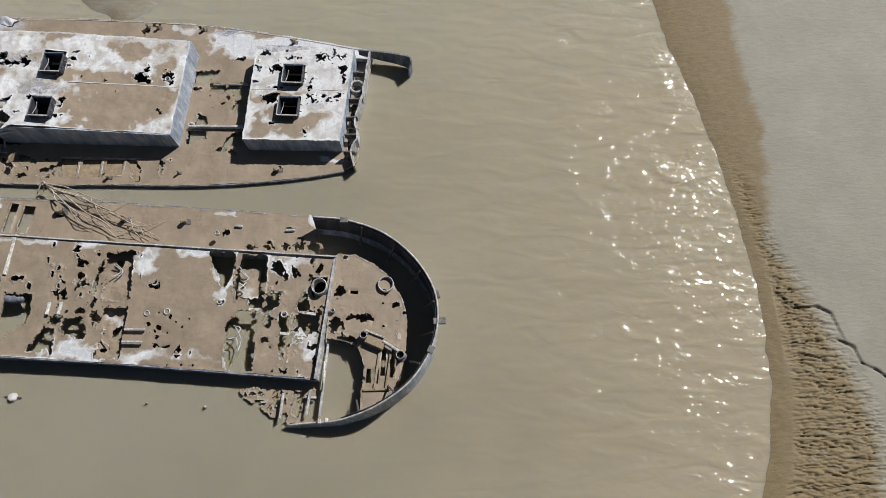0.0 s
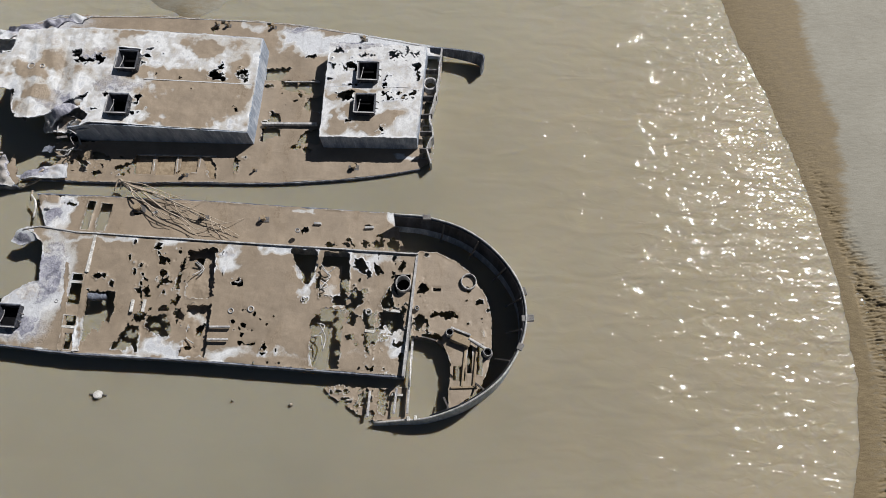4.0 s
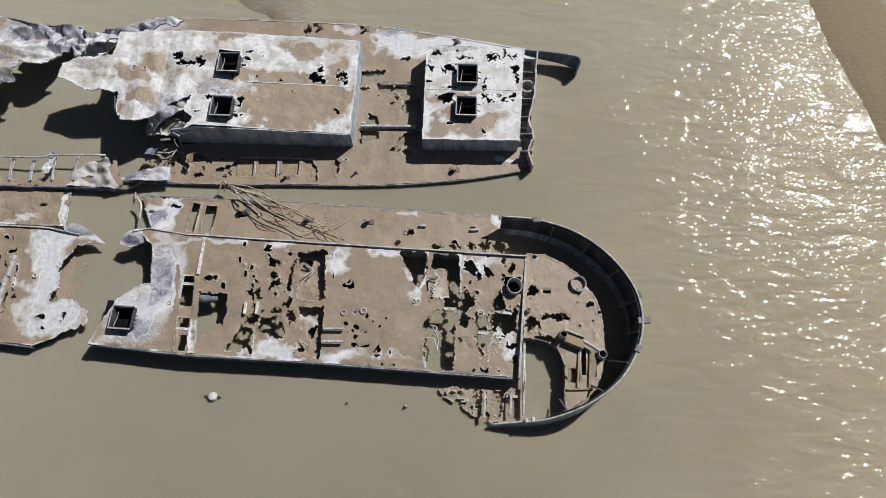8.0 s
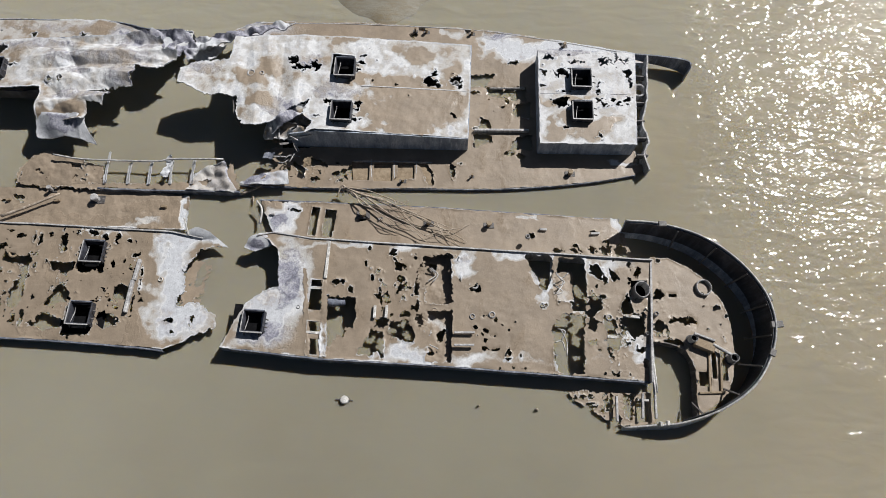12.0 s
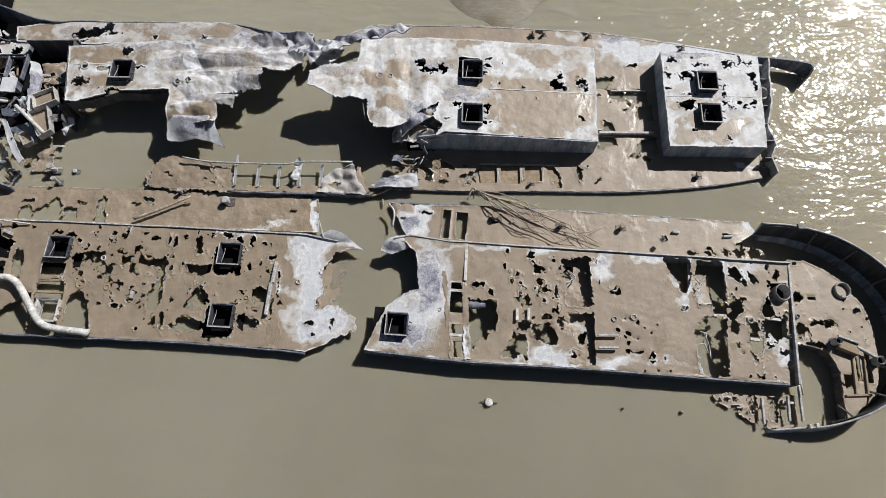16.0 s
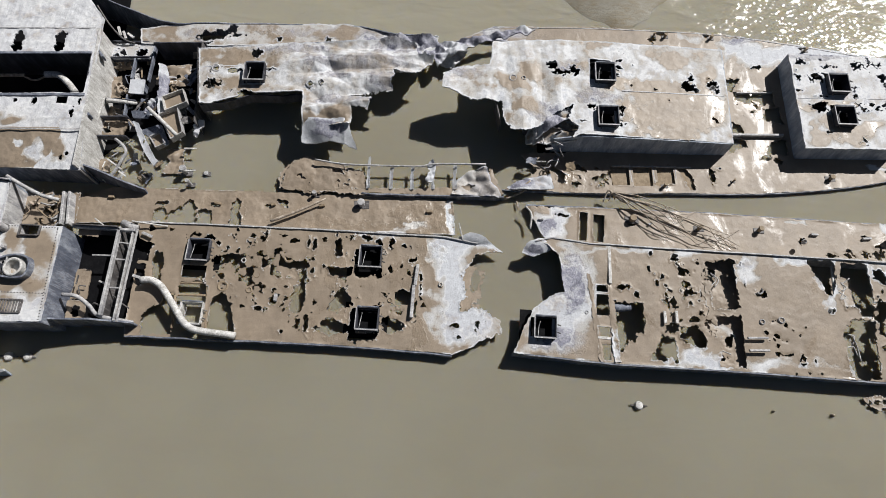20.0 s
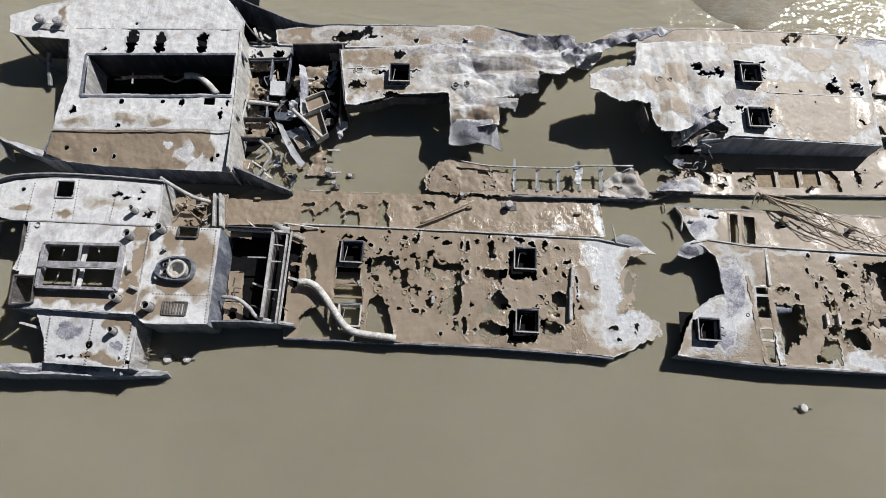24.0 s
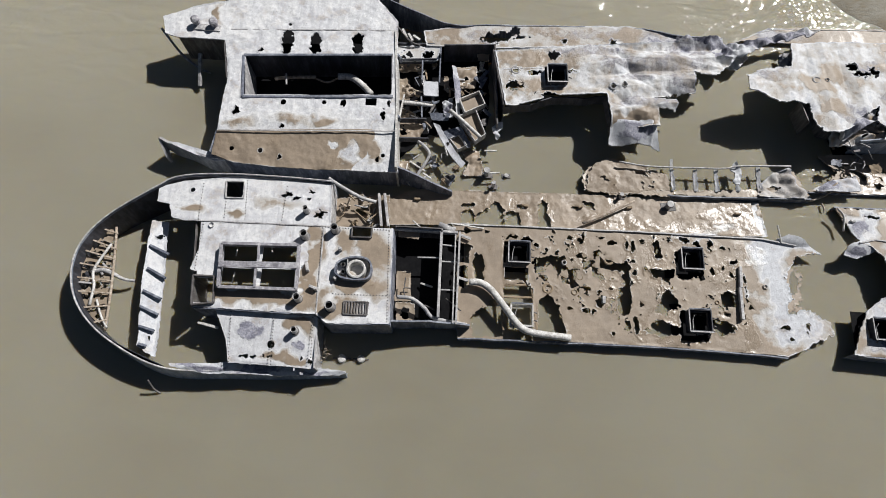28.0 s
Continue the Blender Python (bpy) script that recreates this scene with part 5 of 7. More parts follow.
plate("trunk_top", US, [(-30.92, 15.84), (-28.09, 16.06), (-24.98, 16.22), (-23.19, 16.33), (-22.41, 16.16), (-22.29, 15.55), (-21.62, 15.42), (-22.38, 14.68), (-23.15, 14.84), (-23.31, 13.99), (-24.85, 13.74), (-24.09, 13.61), (-24.18, 13.06), (-24.78, 13.21), (-24.79, 12.48), (-26.59, 12.48), (-26.63, 12.74), (-26.68, 13.86), (-28.75, 13.81), (-30.20, 13.36), (-30.59, 13.36)], lambda x, y: 1.43 + np.clip((x + 28.3) / 2.0, 0, 1) * pleats(x, y, 0.21, 61), holes=[(-28.61, 15.63, 0.18, 0.16), (-30.19, 14.94, 0.24, 0.18), (-30.21, 14.25, 0.26, 0.20), (-29.65, 13.24, 0.43, 0.15), (-28.97, 13.81, 0.43, 0.13), (-26.44, 14.14, 0.13, 0.15), (-25.97, 14.22, 0.09, 0.13), (-29.41, 14.84, 0.22, 0.08), (-27.98, 14.84, 0.18, 0.08)],
      slots=[(-28.62, 14.68, 0.39, 0.44)], mud=0.25, bumps=0.03, mottle=0.5, patches=[(-25.66, 12.87, 0.85, 0.49, 0.9), (-29.36, 15.42, 1.33, 0.53, 0.6), (-29.65, 14.12, 1.09, 0.38, 0.5)], steel=[(-25.29, 13.50, 1.40, 0.28), (-24.6, 15.2, 2.2, 0.42), (-23.2, 15.9, 1.2, 0.35), (-27.2, 15.85, 2.0, 0.24), (-23.6, 14.3, 0.8, 0.5), (-25.4, 14.6, 0.7, 0.16)], tears=[(-22.5, 14, 2.5, 0.10), (-24.8, 12, 1.2, 0.08)])
plate("side_deck", US, [(-33.76, 17.34), (-31.24, 17.68), (-25.15, 17.56), (-23.26, 17.00), (-21.52, 17.00), (-21.63, 16.36), (-22.32, 16.00), (-23.48, 16.63), (-28.32, 16.55), (-31.08, 16.49), (-33.64, 16.63)], flat(0.75), holes=[(-31.03, 17.00, 0.42, 0.25), (-30.42, 17.11, 0.23, 0.23), (-30.02, 17.28, 0.19, 0.17), (-25.98, 16.77, 0.12, 0.11), (-28.00, 16.83, 0.12, 0.11), (-29.76, 17.05, 0.28, 0.06)], mud=0.42, mottle=0.5, steel=[(-26.52, 17.17, 2.09, 0.28), (-31.16, 17.05, 0.93, 0.28), (-24.19, 17.00, 1.39, 0.39)], tears=[(-21.5, 16, 1.5, 0.10)], patches=[(-23.25, 16.49, 1.84, 0.55, -0.7)])
plate("low_side_deck", US, [(-27.60, 10.86), (-27.31, 11.35), (-26.23, 11.54), (-24.45, 11.10), (-24.21, 10.38), (-20.97, 10.34), (-19.67, 10.50), (-19.47, 11.35), (-19.03, 10.03), (-25.27, 10.15), (-27.55, 10.38)], flat(0.24), rag=0.09)


# ---- fittings ----
def P3(pts, z):
    """Plan points raised to one height or to a list of heights."""
    zs = z if isinstance(z, (list, tuple)) else [z] * len(pts)
    return [(p[0], p[1], q) for p, q in zip(pts, zs)]


def bars_between(name, parent, pairs, z, width, height, mat, z2=None):
    """Beams laid between successive pairs of plan points."""
    for k in range(0, len(pairs) - 1, 2):
        bar(name, parent, (*pairs[k], z), (*pairs[k + 1], z if z2 is None else z2), width, height, mat)


def collars(parent, spots, z0, z1, mat, name="pipe_collar"):
    for x, y, r in spots:
        ring(name, parent, x, y, z0, z0 + (z1 - z0) * 0.7, r * 0.85, r * 0.5, mat, sides=16)


def bollards(parent, spots, z, h, mat=None):
    """A mooring post with a wider cap on a foot plate."""
    for x, y, r in spots:
        post = tube("bollard", parent, [(x, y, z - 0.02), (x, y, z + h * 0.75), (x, y, z + h * 0.8), (x, y, z + h)], [r * 0.6, r * 0.55, r * 0.8, r * 0.7], mat or MUD, 12, 0, crisp=True)
        bar("foot_plate", post, (x - r * 1.5, y, z + 0.012), (x + r * 1.5, y, z + 0.012), r * 1.7, 0.03, RUST)


def open_pipes(parent, spots, z, h, mat=None, name="vent_pipe"):
    """An upright open pipe with a flange at its foot."""
    for x, y, r in spots:
        v = ring(name, parent, x, y, z - 0.02, z + h, r, r * 0.78, mat or RAIL, sides=14)
        # black disc inside the pipe, put in as the shade of its bore
        mesh_part("bore_shade_disc", [(x + 0.82 * r * math.cos(k * 0.5236), y + 0.82 * r * math.sin(k * 0.5236), z + h * 0.62) for k in range(12)], [tuple(range(12))], SHADE_BLACK, v)
        ring("flange", v, x, y, z - 0.01, z + 0.035, r * 1.35, r * 0.8, RUST, sides=14)


def rivets(parent, a, b, z, gap=0.10, r=0.022):
    """A row of rivet heads from a to b."""
    n = max(2, int(math.hypot(b[0] - a[0], b[1] - a[1]) / gap))
    V, Fc = [], []
    for k in range(n):
        t = k / (n - 1)
        x, y = a[0] + (b[0] - a[0]) * t, a[1] + (b[1] - a[1]) * t
        o = len(V)
        for s in range(6):
            V.append((x + r * math.cos(s * 1.047), y + r * math.sin(s * 1.047), z - 0.01))
        for s in range(6):
            V.append((x + 0.6 * r * math.cos(s * 1.047), y + 0.6 * r * math.sin(s * 1.047), z + 0.025))
        Fc += [(o + s, o + (s + 1) % 6, o + 6 + (s + 1) % 6, o + 6 + s) for s in range(6)] + [tuple(o + 6 + s for s in range(6))]
    tagged(mesh_part("riveted_seam", V, Fc, RUST, parent), kind="stuff")


def fold(base, amp, freq, seed, gx=0.0, gy=0.0, x0=0.0, y0=0.0):
    """The height of a crumpled sheet."""
    return lambda x, y: base + gx * (x - x0) + gy * (y - y0) + amp * (np.abs(fbm(x * freq, y * freq, seed, 3)) * 2 - 0.6) + 0.6 * pleats(x * freq * 0.8, y * freq * 0.8, amp, seed + 4)


def loose(ob, label, category, group=""):
    """What only lies on a wreck is a thing of its own."""
    ob.parent = None
    return tagged(ob, label, category, group)


LOOSE_WORDS = {"shade_dark_steel": "black", "blue_grey_hull_steel": "blue-grey", "pale_weathered_steel": "pale weathered", "dark_rusted_steel": "dark rusty",
               "bleached_driftwood": "bleached brown", "river_mud": "mud-coated", "chalk_white_crust": "chalky white", "lavender_scaled_paint": "lavender-grey"}


def scatter_bars(x0, x1, y0, y1, z0, z1, count, seed, mats, long=0.8):
    """Tangled scrap: bent angles, rods and slats."""
    r = random.Random(seed)
    for k in range(count):
        x, y, z = r.uniform(x0, x1), r.uniform(y0, y1), r.uniform(z0, z1)
        a, e, d = r.uniform(0, math.pi), r.uniform(-0.35, 0.35), r.uniform(0.25, long)
        v = (d / 2 * math.cos(a), d / 2 * math.sin(a), d / 2 * e)
        m = mats[r.randrange(len(mats))]
        if r.random() < 0.5:
            piece = bar("bent_bar", None, (x - v[0], y - v[1], z - v[2]), (x + v[0], y + v[1], z + v[2]), r.uniform(0.03, 0.10), r.uniform(0.02, 0.05), m)
        else:
            w = r.uniform(-0.15, 0.15)
            piece = tube("rod", None, [(x - v[0], y - v[1], z - v[2]), (x + w, y - w, z + 0.05), (x + v[0], y + v[1], z + v[2])], r.uniform(0.015, 0.035), m, 6, 4)
        loose(piece, LOOSE_WORDS[m.name] + " loose steel " + ("bar" if piece.name.startswith("bent") else "rod") + " fallen among the scrap", "scrap bar", "scrap bars")


def scatter_plates(x0, x1, y0, y1, z0, z1, count, seed, mats, size=0.35):
    """Torn, bent scraps of plate lying at all angles."""
    r = random.Random(seed)
    for k in range(count):
        w, h = r.uniform(0.5, 1.0) * size, r.uniform(0.3, 0.8) * size
        m = pose(r.uniform(x0, x1), r.uniform(y0, y1), r.uniform(z0, z1), r.uniform(-45, 45), r.uniform(-45, 45), r.uniform(0, 180))
        n, V, Fc = 5, [], []
        bend = r.uniform(-0.8, 0.8)
        for lay in (0, 0.02):
            for i in range(n):
                for j in range(n):
                    u, v = i / (n - 1) * 2 - 1, j / (n - 1) * 2 - 1
                    ju, jv = (r.uniform(-0.25, 0.25), r.uniform(-0.25, 0.25)) if lay == 0 else (0, 0)
                    if lay:
                        a = V[i * n + j]
                        V.append(a + Vector((0, 0, -lay)))
                    else:
                        V.append(Vector((w * (u + ju), h * (v + jv), bend * 0.3 * size * u * u + r.uniform(-0.02, 0.02))))
        for i in range(n - 1):
            for j in range(n - 1):
                a = i * n + j
                Fc += [(a, a + n, a + n + 1, a + 1), (a + n * n, a + n * n + 1, a + n * n + n + 1, a + n * n + n)]
        mat = mats[r.randrange(len(mats))]
        loose(mesh_part("plate_scrap", [m @ v for v in V], Fc, mat), LOOSE_WORDS[mat.name] + " torn scrap of plate lying on the wreck", "scrap plate", "scrap plates")


# -- lower vessel, forward half --
coaming(LB, -17.78, 4.84, 0.36, 0.36, 0.55, 0.86, -4)
ring("hatch_ring", LB, -4.33, 5.95, 0.5, 0.95, 0.27, 0.232, RAIL, 1.1, label="raised round steel hatch collar")
ring("hatch_ring", LB, -2.05, 6.10, 0.5, 0.68, 0.28, 0.235, RAIL, 1.05)
# black square added below the ring, its colour in place of shade
for cx, cy, r in [(-4.28, 6.07, 0.40)]:
    mesh_part("ring_shade_sheet", [(cx - r, cy - r, 0.3), (cx + r, cy - r, 0.3), (cx + r, cy + r, 0.3), (cx - r, cy + r, 0.3)], [(0, 1, 2, 3)], SHADE_BLACK, LB)
collars(LB, [(-9.56, 5.10, 0.14), (-10.14, 6.16, 0.16), (-10.24, 5.04, 0.12), (-7.80, 5.44, 0.10), (-3.85, 5.14, 0.10), (-8.19, 8.01, 0.10), (-4.23, 4.45, 0.08), (-5.51, 5.00, 0.14), (-16.30, 5.38, 0.08)], 0.6, 0.77, RAIL)
bars_between("deck_rib", LB, [(-15.33, 7.90), (-15.41, 6.39)], 0.78, 0.11, 0.10, WHITE)
plate("deck_rib", LB, [(-15.54, 6.40), (-15.34, 6.36), (-15.25, 3.66), (-15.46, 3.68)], lambda x, y: lb_z(x, y) + 0.02, rag=0.05, thick=0.08, step=0.025, patches=[(-15.38, 4.2, 0.2, 0.6, -0.9)])
plate("deck_rib", LB, [(-16.24, 6.80), (-16.06, 6.76), (-15.78, 3.66), (-15.96, 3.68)], lambda x, y: lb_z(x, y) + 0.02, rag=0.05, thick=0.08, step=0.025)
bars_between("cross_beam", LB, [(-11.71, 5.45), (-10.96, 5.43), (-7.19, 5.20), (-6.35, 5.18), (-7.35, 7.11), (-7.48, 6.00), (-15.49, 6.44), (-15.98, 6.44), (-15.33, 4.45), (-15.98, 4.51), (-4.92, 5.08), (-4.43, 5.02), (-5.62, 4.35), (-5.29, 4.31)], 0.62, 0.10, 0.08, WHITE)
bars_between("stiffener", LB, [(-10.88, 4.46), (-10.18, 4.46), (-10.89, 4.03), (-10.20, 4.03)], 0.77, 0.07, 0.09, RAIL)
bars_between("stiffener", LB, [(-13.62, 5.41), (-13.63, 4.97), (-13.21, 5.41), (-13.23, 4.97)], 0.77, 0.10, 0.07, WHITE)
for k, line in enumerate(([(-11.74, 6.83), (-11.52, 6.62), (-11.80, 6.36)], [(-7.24, 6.62), (-6.98, 6.30), (-7.28, 5.88)], [(-7.17, 4.57), (-6.98, 4.17), (-7.03, 3.69)], [(-11.67, 4.57), (-11.77, 4.17), (-11.43, 3.94)], [(-7.33, 6.83), (-7.04, 6.51), (-6.78, 6.66)])):
    tube("bent_rod", LB, P3(line, [0.6, 0.45, 0.55]), 0.02, RAIL, 6, 4)
bow_rail = [(p[0], p[1], h) for p, h in zip(bow_line, [1.05, 1.15, 1.3, 1.4, 1.45, 1.5, 1.4, 1.3, 1.1, 0.7, 0.45, 0.2])]
tube("cap_rail", LB, bow_rail, 0.036, RAIL, 8, 6, label="pale steel rail capping the bow")
for k, (p, q) in enumerate(zip(bow_rail[1:9], bow_rail[2:10])):
    mx, my, mz = [(a + b) / 2 for a, b in zip(p, q)]
    cx, cy = -4.0, 5.0
    d = math.hypot(mx - cx, my - cy)
    ux, uy = (cx - mx) / d, (cy - my) / d
    bar("bulwark_stay", LB, (mx + ux * 0.05, my + uy * 0.05, mz - 0.06), (mx + ux * 0.48, my + uy * 0.48, 0.40), 0.06, 0.05, RUST)
sx, sy = -0.07, 4.63
bar("stem_chock", LB, (sx - 0.30, sy - 0.05, 1.45), (sx + 0.12, sy - 0.02, 1.42), 0.22, 0.12, RUST)
bars_between("rail_chock", LB, [(-3.66, 8.21), (-3.38, 8.21), (-0.31, 5.65), (-0.22, 5.37), (-0.39, 3.77), (-0.49, 3.55)], 1.4, 0.20, 0.10, RUST)
bars_between("rail_chock", LB, [(-4.14, 1.45), (-4.03, 1.46), (-3.91, 1.48), (-3.80, 1.48)], 0.55, 0.16, 0.16, WHITE)
wall("chain_locker_side", LB, [(-4.04, 4.17), (-3.54, 4.15), (-2.92, 3.88), (-2.67, 3.21), (-2.81, 1.72)], 0.5, -0.4, RUST, 0.04, smooth=4)
def shade_skin(owner, rail, cx, cy, foot):
    """An added skin just inside a bulwark's line, its dark colour painted as shade."""
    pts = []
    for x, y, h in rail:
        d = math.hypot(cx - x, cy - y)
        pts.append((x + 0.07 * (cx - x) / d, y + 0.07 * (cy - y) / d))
    wall("bulwark_shade_skin", owner, pts, [h - 0.03 for _, _, h in rail], foot, DARK, 0.02, smooth=6, foot=(0.0, -0.2))


shade_skin(LB, bow_rail[:10], -4.0, 5.0, -0.3)
# windlass bed and its pipes
wb = bar("windlass_bed", LB, *[(p[0], p[1], 0.66) for p in [(-2.64, 4.21), (-2.01, 3.94)]], 0.42, 0.25, MUD, "mud-filled windlass bed")
bars_between("bed_edge", wb, [(-2.69, 4.43), (-2.02, 4.16)], 0.82, 0.07, 0.08, RAIL)
open_pipes(LB, [(-2.73, 4.25, 0.13), (-1.47, 3.58, 0.15)], 0.55, 0.38)
tube("cable_pipe", LB, P3([(-2.08, 4.06), (-1.81, 3.89), (-1.50, 3.70)], 0.75), 0.06, RAIL, 8, 4)
bars_between("deck_rib", LB, [(-2.18, 3.86), (-2.33, 2.45), (-1.81, 3.67), (-1.95, 2.45), (-2.70, 2.45), (-1.80, 2.48)], 0.58, 0.07, 0.08, MUD)
bars_between("deck_edge_beam", LB, [(-3.99, 4.19), (-4.14, 1.64), (-4.50, 2.47), (-4.59, 1.64), (-5.40, 2.38), (-5.45, 1.55)], 0.30, 0.08, 0.10, RAIL)
bars_between("cross_beam", LB, [(-4.68, 2.27), (-4.30, 2.25)], 0.22, 0.08, 0.05, WHITE)
bollards(LB, [(-14.24, 9.02, 0.17), (-9.56, 8.59, 0.13), (-11.79, 8.66, 0.13)], 0.27, 0.28)
bars_between("mooring_cleat", LB, [(-7.69, 8.42), (-7.42, 8.40), (-5.81, 8.24), (-5.48, 8.26), (-13.66, 8.80), (-13.52, 8.89), (-17.72, 9.05), (-17.55, 9.03)], 0.33, 0.08, 0.10, RAIL)
loose(tube("loose_pipe", None, P3([(-18.21, 9.49), (-18.01, 9.17), (-18.07, 8.65)], [0.5, 0.45, 0.3]), 0.04, WHITE, 8, 4), "thin pale bent pipe at the torn deck end", "pipe")
tube("edge_rod", LB, P3([(-4.05, 3.43), (-4.05, 2.48)], 0.45), 0.03, WHITE, 6, 2)

for k, line in enumerate(([(-11.70, 6.87), (-11.44, 6.62), (-11.63, 6.34)], [(-11.76, 4.40), (-11.88, 3.91), (-12.03, 3.86)], [(-11.64, 4.50), (-11.87, 4.44), (-11.88, 3.97)], [(-7.26, 6.17), (-7.00, 5.99), (-7.27, 5.86)], [(-7.16, 6.55), (-6.92, 6.34), (-7.12, 6.20)], [(-7.28, 4.64), (-7.02, 4.56), (-7.18, 4.25)], [(-7.42, 4.17), (-7.14, 4.21), (-7.07, 3.89)])):
    tube("broken_rod", LB, P3(line, [0.52, 0.48, 0.50]), 0.022, RAIL, 6, 3)
loose(tube("crushed_pipe", None, P3([(-15.33, 5.61), (-15.03, 5.59), (-14.70, 5.61)], 0.5), [0.17, 0.15, 0.12], HULL, 12, 3), "crushed blue-grey pipe lying under the broken deck", "pipe")

# -- upper vessel, forward half --
for cx, cy, z0, z1 in ((-15.04, 14.67, 1.1, 1.60), (-15.08, 12.74, 1.1, 1.58), (-5.86, 14.40, 0.8, 1.25), (-5.92, 12.95, 0.8, 1.25)):
    coaming(UB, cx, cy, 0.37, 0.38, z0, z1, -2)
collars(UB, [(-18.62, 14.38, 0.19), (-18.21, 14.38, 0.11)], 1.5, 1.66, RAIL)
collars(UB, [(-11.24, 14.19, 0.18), (-10.76, 14.27, 0.13)], 0.95, 1.16, RAIL)
bars_between("rail_beam", UB, [(-10.03, 12.65), (-7.88, 12.63)], 0.24, 0.10, 0.16, RAIL)
bars_between("deck_beam", UB, [(-9.36, 14.66), (-7.92, 14.66), (-14.74, 11.35), (-11.68, 11.28)], 0.12, 0.04, 0.10, RAIL)
bars_between("deck_beam", UB, [(-14.05, 11.43), (-14.02, 10.66)] + [(-13.17, 11.38), (-13.13, 10.61), (-12.29, 11.33), (-12.30, 10.80)], 0.13, 0.04, 0.05, RAIL)
wall("torn_stem_plate", UB, [(-3.01, 15.84), (-3.14, 14.55), (-3.25, 13.64), (-3.45, 12.87), (-3.34, 12.00), (-3.53, 11.46), (-3.40, 10.79)], [0.75, 0.7, 0.7, 0.6, 0.65, 0.6, 0.55], -0.4, RAIL, 0.06, smooth=5, wobble=0.05)
bars_between("stem_frame", UB, [(-3.72, 14.94), (-3.09, 14.91), (-3.77, 13.70), (-3.19, 13.68), (-3.81, 12.86), (-3.37, 12.88), (-3.84, 12.11), (-3.32, 12.11), (-3.85, 11.37), (-3.40, 11.37)], 0.45, 0.05, 0.30, RUST)
ring("fairlead_ring", UB, -3.46, 14.28, 0.3, 0.6, 0.29, 0.2175, RAIL)
# black sheet between the stem frames, its colour standing in for shade
plate("stem_shade_sheet", UB, [(-3.60, 15.92), (-2.99, 15.92), (-3.33, 11.00), (-3.81, 11.00)], flat(-0.02), mat=SHADE_BLACK, step=0.1, rag=0.0)
bollards(UB, [(-11.95, 17.40, 0.09), (-10.04, 17.32, 0.09), (-6.20, 16.69, 0.09), (-4.35, 16.19, 0.09), (-6.37, 10.78, 0.13), (-12.80, 10.47, 0.09), (-12.42, 17.46, 0.07), (-10.14, 10.66, 0.06)], 0.14, 0.24)
plate("crumpled_side", UB, [(-18.10, 12.45), (-17.50, 12.90), (-16.75, 13.05), (-16.10, 12.95), (-15.65, 12.55), (-15.60, 12.08), (-16.40, 11.95), (-17.30, 11.92), (-18.15, 11.98)], fold(1.05, 0.16, 1.5, 5, 0.12, 0.20, -16.8, 12.4), mud=0.45, mottle=0.5, steel=[(-16.2, 12.35, 0.45, 0.30), (-17.6, 12.25, 0.40, 0.25)], step=0.03, rag=0.05, holes=[(-16.95, 12.25, 0.12, 0.05, 30), (-16.3, 12.75, 0.20, 0.05, 20)])
plate("curled_plate", UB, [(-17.97, 12.50), (-17.11, 13.11), (-16.29, 13.29), (-16.39, 12.84), (-17.02, 12.50), (-17.76, 12.06)], fold(1.25, 0.3, 1.2, 9, 0, 0.25, 0, 12.5), mud=-0.1, steel=[(-17.32, 12.81, 0.64, 0.49)], step=0.05, rag=0.05)
coil = [(-17.85, 12.33), (-17.12, 12.92)]
for k in range(7):
    t = k / 6
    x, y = coil[0][0] + (coil[1][0] - coil[0][0]) * t, coil[0][1] + (coil[1][1] - coil[0][1]) * t
    tube("crushed_duct_rib", UB, [(x - 0.05, y + 0.16, 1.05), (x, y, 1.2), (x + 0.05, y - 0.16, 1.0)], 0.075, RAIL, 8, 4)
plate("torn_bulwark", UB, [(-21.40, 16.70), (-20.54, 16.82), (-19.50, 17.10), (-18.05, 17.44), (-17.35, 17.44), (-17.78, 17.15), (-19.13, 16.93), (-20.10, 16.54), (-20.80, 15.98), (-21.28, 16.09)], fold(0.75, 0.22, 1.5, 3), mud=-0.1, steel=[(-19.37, 16.98, 2.08, 0.56)], step=0.05, rag=0.05)
plate("torn_side", UB, [(-19.01, 10.18), (-18.24, 10.66), (-17.20, 10.85), (-17.10, 10.23)], fold(0.5, 0.12, 1.5, 12), mud=-0.1, step=0.05, steel=[(-18.40, 10.37, 0.64, 0.19)])
scatter_bars(-17.6, -16.6, 11.0, 12.2, 0.3, 1.0, 10, 4, (RUST, RAIL), 0.6)
# sheet added over the water so the hold's shade is painted black
tagged(mesh_part("hold_shade_sheet", [(x, y, 0.02) for x, y in [(-18.32, 17.00), (-10.23, 17.00), (-10.00, 11.85), (-17.55, 11.85)]], [(0, 3, 2, 1)], SHADE_BLACK, UB), "near-black sheet standing in for shade in the hold")
wall("inner_bulkhead", UB, [(-18.68, 16.43), (-18.10, 12.81), (-16.23, 12.27)], 1.1, -0.3, RUST, 0.04)
wall("torn_trunk_side", UB, [(-19.29, 13.54), (-19.13, 12.62)], 1.4, 0.5, RUST, 0.04)

# -- lower vessel, after half --
for px, py, z0, z1, m in ((-30.19, 7.75, 0.2, 0.60, None), (-30.19, 5.43, 0.1, 0.5, WHITE), (-23.93, 7.49, 0.2, 0.60, None), (-23.96, 5.20, 0.2, 0.60, None)):
    coaming(LS, px, py, 0.38, 0.38, z0, z1, -3, m)
